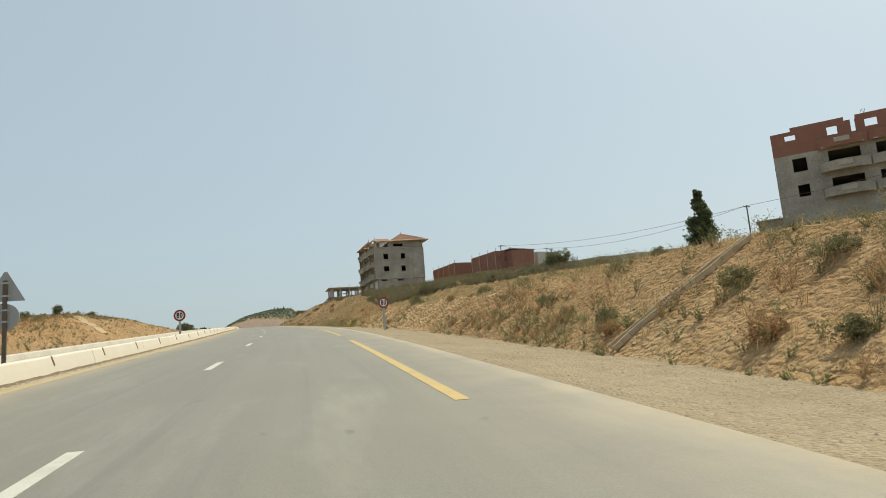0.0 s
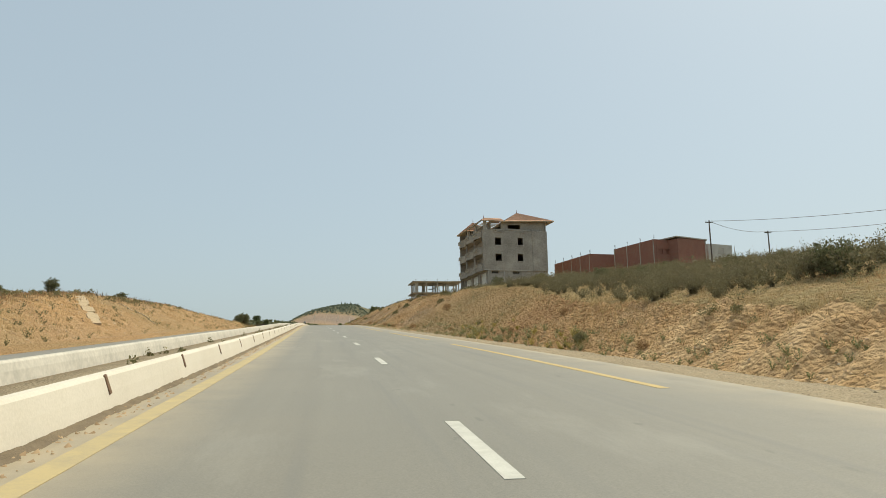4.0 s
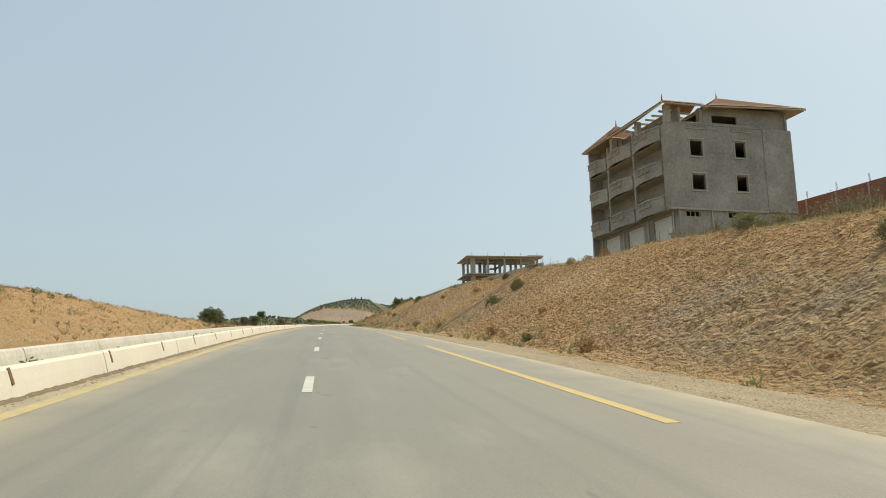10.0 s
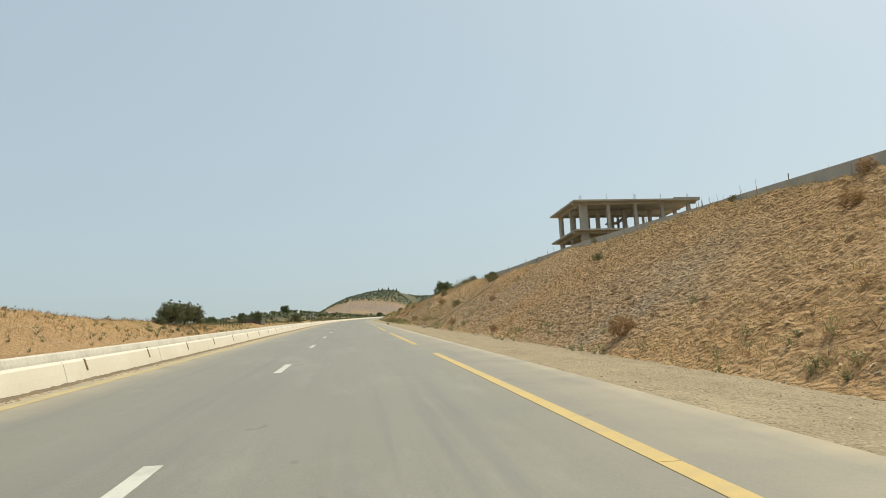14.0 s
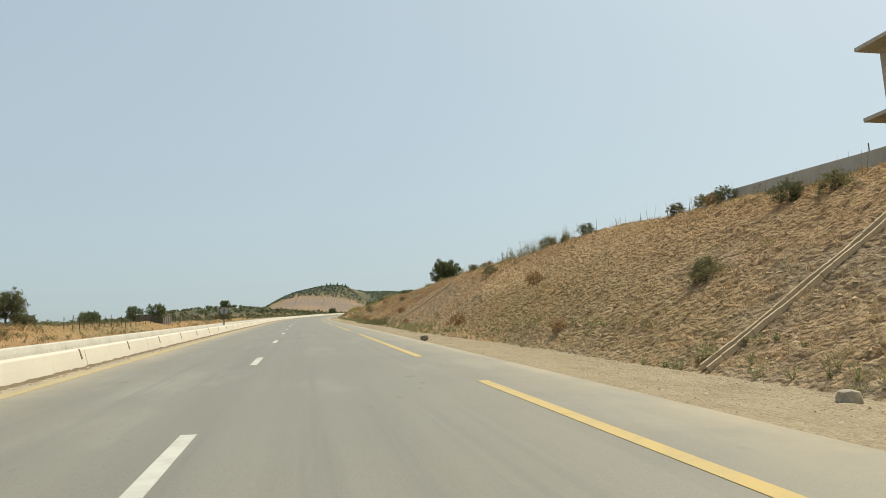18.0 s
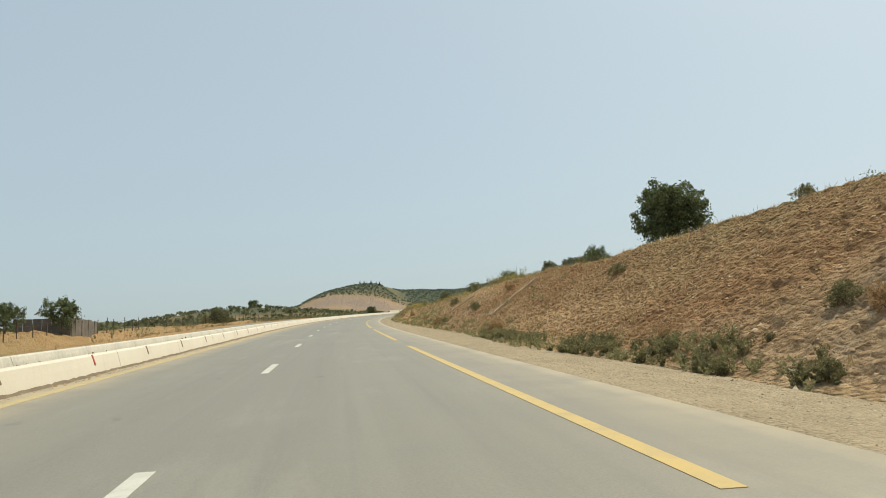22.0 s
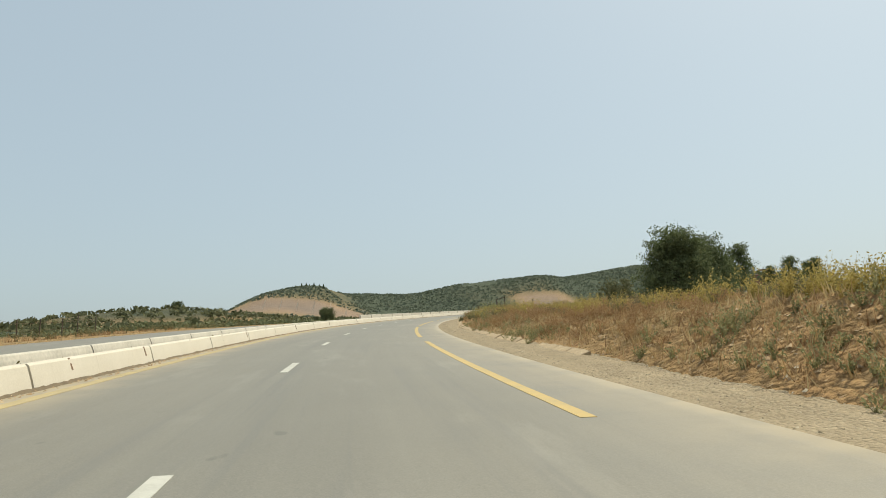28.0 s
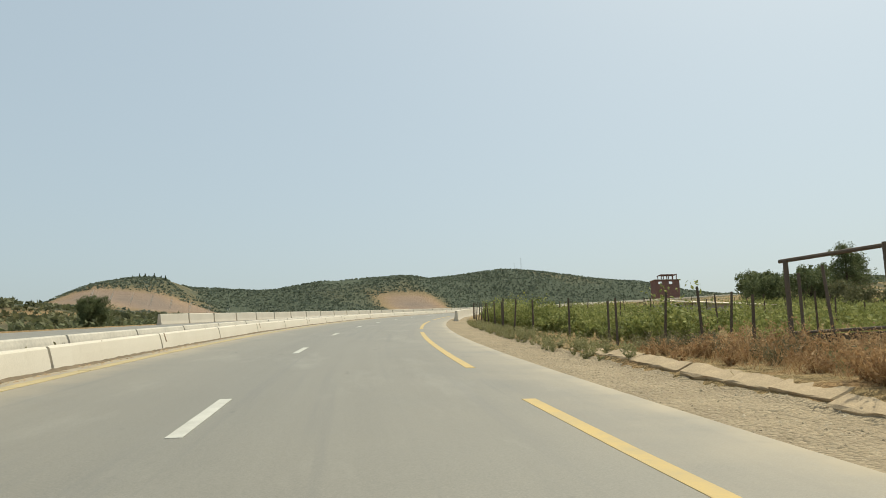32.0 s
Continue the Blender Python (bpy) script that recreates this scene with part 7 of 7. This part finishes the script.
# ---- vineyard ----
vine_posts = empty("vineyard_trellis", Matrix(), "leaning wooden posts of a roadside vineyard", "trellis")
post_row = [(561 - 3.3 * k, 7.7 + 0.05 * k) for k in range(10)] + [(527.3, 7.7), (524.6, 7.8), (521.6, 8.1), (518.6, 8.8), (516.2, 9.5), (513.8, 9.0), (512.3, 9.8), (510.5, 10.1), (511.6, 11.3), (509.0, 10.6), (496.0, 13.6), (490.0, 14.2)]
for s, d in post_row:
    a = Vector(places(s, d, float(relief(s, d)) - 0.15))
    b = a + Vector((0.07 * _rng.normal(), 0.06 * _rng.normal(), 1.4 + 0.35 * _rng.random()))
    part("vine_post", rod(bmesh.new(), a, b, 0.042, 0.034, 6), POST_WOOD, vine_posts)
for k in range(44):
    s, d = 506 + 6.5 * (k % 11) + 2 * _rng.random(), 14.0 + 5.2 * (k // 11) + 0.6 * _rng.random()
    a = Vector(places(s, d, float(relief(s, d)) - 0.1))
    b = a + Vector((0.08 * _rng.normal(), 0.08 * _rng.normal(), 1.25 + 0.4 * _rng.random()))
    part("vine_post", rod(bmesh.new(), a, b, 0.035, 0.03, 6), POST_WOOD, vine_posts)
s, d = scatter(330, 512, 556, lambda s: np.interp(s, [512, 519, 556], [10.6, 9.0, 8.2]), lambda s: np.interp(s, [512, 519, 556], [11.8, 10.4, 9.4]), 131, lambda s, d: np.clip(0.6 + fbm(s * 0.4, d * 0.2, 89), 0.1, 1))
brush_at("vine_row", s, d, np.clip(0.95 + 0.9 * fbm(s * 0.35, d * 0.1, 84), 0.45, 1.5), 10, 22, 0.07, LEAF_FRESH, "leafy green vines along the roadside trellis", "vines", 31, 0.6, 0.12)
rows_d = np.concatenate([np.full(230, 12.6 + 2.6 * k) for k in range(11)])
rows_s = np.random.default_rng(132).uniform(np.where(rows_d < 13, 510, np.where(rows_d < 22, 487, 496)), 575)
rows_d = rows_d + 0.4 * np.random.default_rng(133).normal(size=len(rows_d))
far_enough = np.hypot((rows_s - 551) / 14, (rows_d - 26) / 7) > 1
brush_at("vine_rows", rows_s[far_enough], rows_d[far_enough], 0.95, 9, 13, 0.07, LEAF_FRESH, "rows of leafy green vines", "vines", 32, 0.8, 0.05)
gate = empty("pipe_gate_frame", spot(508.2, 11.06, 0.05, -64), "rusty pipe frame of a gateway into the vineyard", "gate")
part("gate_post", rod(bmesh.new(), (0, 0, 0), (0, 0, 2.2), 0.055), POST_DARK, gate)
part("gate_post", rod(bmesh.new(), (0.28, 0, 0), (0.28, 0, 1.9), 0.035), POST_DARK, gate)
part("gate_post", rod(bmesh.new(), (2.15, 0, 0), (2.15, 0, 2.3), 0.06), POST_DARK, gate)
part("gate_beam", rod(bmesh.new(), (-0.15, 0, 2.2), (2.3, 0, 2.24), 0.045), POST_DARK, gate)
part("gate_post", rod(bmesh.new(), (0.95, 0.05, 0), (0.80, 0.05, 2.0), 0.035), POST_DARK, gate)
part("gate_beam", rod(bmesh.new(), (0, 0.05, 0.62), (2.15, 0.05, 0.64), 0.035), POST_DARK, gate)
# dark boards added to close the gap under the lower rail
for k in range(3):
    part("plank", a_box(0.05, 2.1, 0.1, 0.14, 0.02 + 0.19 * k, 0.195 + 0.19 * k, bevel=0.01), POST_WOOD, gate, "dark board closing the gap below the rail")
SHED_ROOF = simple("pale_sheet_roof", (0.60, 0.52, 0.40), 0.15, 1.5, 0.7)
shed = empty("field_shed", spot(551.2, 23.8, 0.3, 29), "long low shed with a pale sheet roof beyond the vines", "shed")
part("wall", a_box(0, 10.0, 0, 3.2, -0.5, 1.05), CONCRETE, shed)
part("roof", moved(a_box(-0.2, 10.2, -0.3, 3.5, -0.03, 0.03), pose(0, 0, 1.12, 7, 0, 0)), SHED_ROOF, shed, "pale corrugated roof")

# ---- far off ----
FAR_BRICK = simple("dusty_red_brick", (0.22, 0.125, 0.10), 0.2, 0.8, 0.95)
far_house = empty("red_house", Matrix.Translation((247, 848, float(far_height(np.array(247.0), np.array(848.0))) - 1)) @ Matrix.Rotation(-0.35, 4, "Z"), "unfinished red brick house far beyond the vineyard", "house")
FH = 1.0 + (89.7 - float(far_height(np.array(247.0), np.array(848.0))))
part("wall", panel(14, 0, FH - 3.2, 0.3, [(2, 4, FH - 5.6, FH - 4.0), (8, 10, FH - 5.6, FH - 4.0)]), FAR_BRICK, far_house)
part("wall", a_box(0, 0.3, 0.31, 9, 0, FH - 3.2), FAR_BRICK, far_house)
part("wall", a_box(13.7, 14, 0.31, 9, 0, FH - 3.2), FAR_BRICK, far_house)
part("floor_slab", a_box(-0.5, 14.5, -0.5, 9.5, FH - 3.2, FH - 2.9), CONCRETE, far_house)
part("roof_slab", a_box(3.5, 13.0, 0, 8, FH - 0.25, FH), FAR_BRICK, far_house)
for x in (3.8, 7.0, 10.0, 12.4):
    part("column", a_box(x, x + 0.4, 0.3, 0.7, FH - 2.9, FH - 0.25), FAR_BRICK, far_house)
    part("column", a_box(x, x + 0.4, 7.2, 7.6, FH - 2.9, FH - 0.25), FAR_BRICK, far_house)
mast = empty("hill_mast", Matrix.Translation((600, 1735, float(far_height(np.array(600.0), np.array(1735.0))) - 1)), "thin lattice mast on the crest of the far hill", "mast")
part("shaft", rod(bmesh.new(), (0, 0, 0), (0, 0, 24), 0.5, 0.25, 6), STEEL, mast)
part("shaft", rod(bmesh.new(), (-12, 4, -2), (-12, 4, 14), 0.3, 0.2, 6), STEEL, mast)


def far_scrub(name, n, x0, x1, y0, y1, size, per, mat, label, seed, keep):
    rng = np.random.default_rng(seed)
    x, y = x0 + (x1 - x0) * rng.random(n), y0 + (y1 - y0) * rng.random(n)
    k = keep(x, y)
    x, y = x[k], y[k]
    base = np.stack([x, y, far_height(x, y)], 1)
    n = len(x)
    sz = size * (0.5 + rng.random(n))
    p = rng.normal(size=(n, per, 3))
    p /= np.linalg.norm(p, axis=2)[..., None]
    p[..., 2] = np.abs(p[..., 2]) * 0.8
    pts = (base[:, None] + p * sz[:, None, None] * 0.5).reshape(-1, 3)
    v, f = quads(pts, np.repeat(sz, per) * (1.9 / per ** 0.75), rng)
    return tagged(new(name, mesh_fast(name, v, f, mat)), label, "scrub", kind="stuff")


def bare(x, y):
    return np.exp(-((x + 52) / 104) ** 4 - ((y - 1412) / 60) ** 4) + np.exp(-((x - 315) / 45) ** 4 - ((y - 1500) / 60) ** 4) + np.exp(-((x - 420) / 260) ** 4 - ((y - 840) / 110) ** 4)


open_land = lambda x, y: (bare(x, y) < 0.3) & (fbm(x * 0.012, y * 0.012, 77) > -0.45)
facing = lambda x, y: (bare(x, y) < 0.3) & (fbm(x * 0.012, y * 0.012, 77) + np.clip((x - 250) / 300, 0, 1) > -0.45) & (far_height(x + 7, y + 10) > far_height(x, y) - 1.0)
far_scrub("hill_scrub", 70000, -420, 1100, 1150, 2050, 2.3, 3, LEAF_HILL_HAZE, "dark maquis scrub over the far hills", 41, facing)
far_scrub("plain_scrub", 9000, -420, 500, 660, 1150, 3.6, 9, LEAF_OLIVE, "scrub and hedges on the plain below the hills", 42, open_land)
tree("lone_tree", "broad_a", Matrix.Translation((-177, 1277, float(far_height(np.array(-177.0), np.array(1277.0))) - 1)), 3.0, "large lone tree on the scrub ridge across the valley", "tree", "", 1.1)
for k in range(7):
    x, y = -60 + 7 * k + 3 * _rng.random(), 1578 + 4 * _rng.random()
    tree("ridge_tree", "cypress", Matrix.Translation((x, y, float(far_height(np.array(x), np.array(y))) - 1)), 0.7 + 0.5 * _rng.random(), "dark narrow tree on the ridge of the far hill", "tree", "trees on the far ridge")
stakes = empty("hillside_stakes", Matrix(), "pale stakes in rows on the ploughed far hillside", "stakes")
for k in range(8):
    x = -95 + 21 * k
    for j in range(2):
        y = 1395 + 24 * j
        z = float(far_height(np.array(float(x)), np.array(float(y))))
        part("stake", rod(bmesh.new(), (x, y, z), (x + 3, y + 2, z + 11), 0.22, 0.18, 5), WHITE_WALL, stakes)
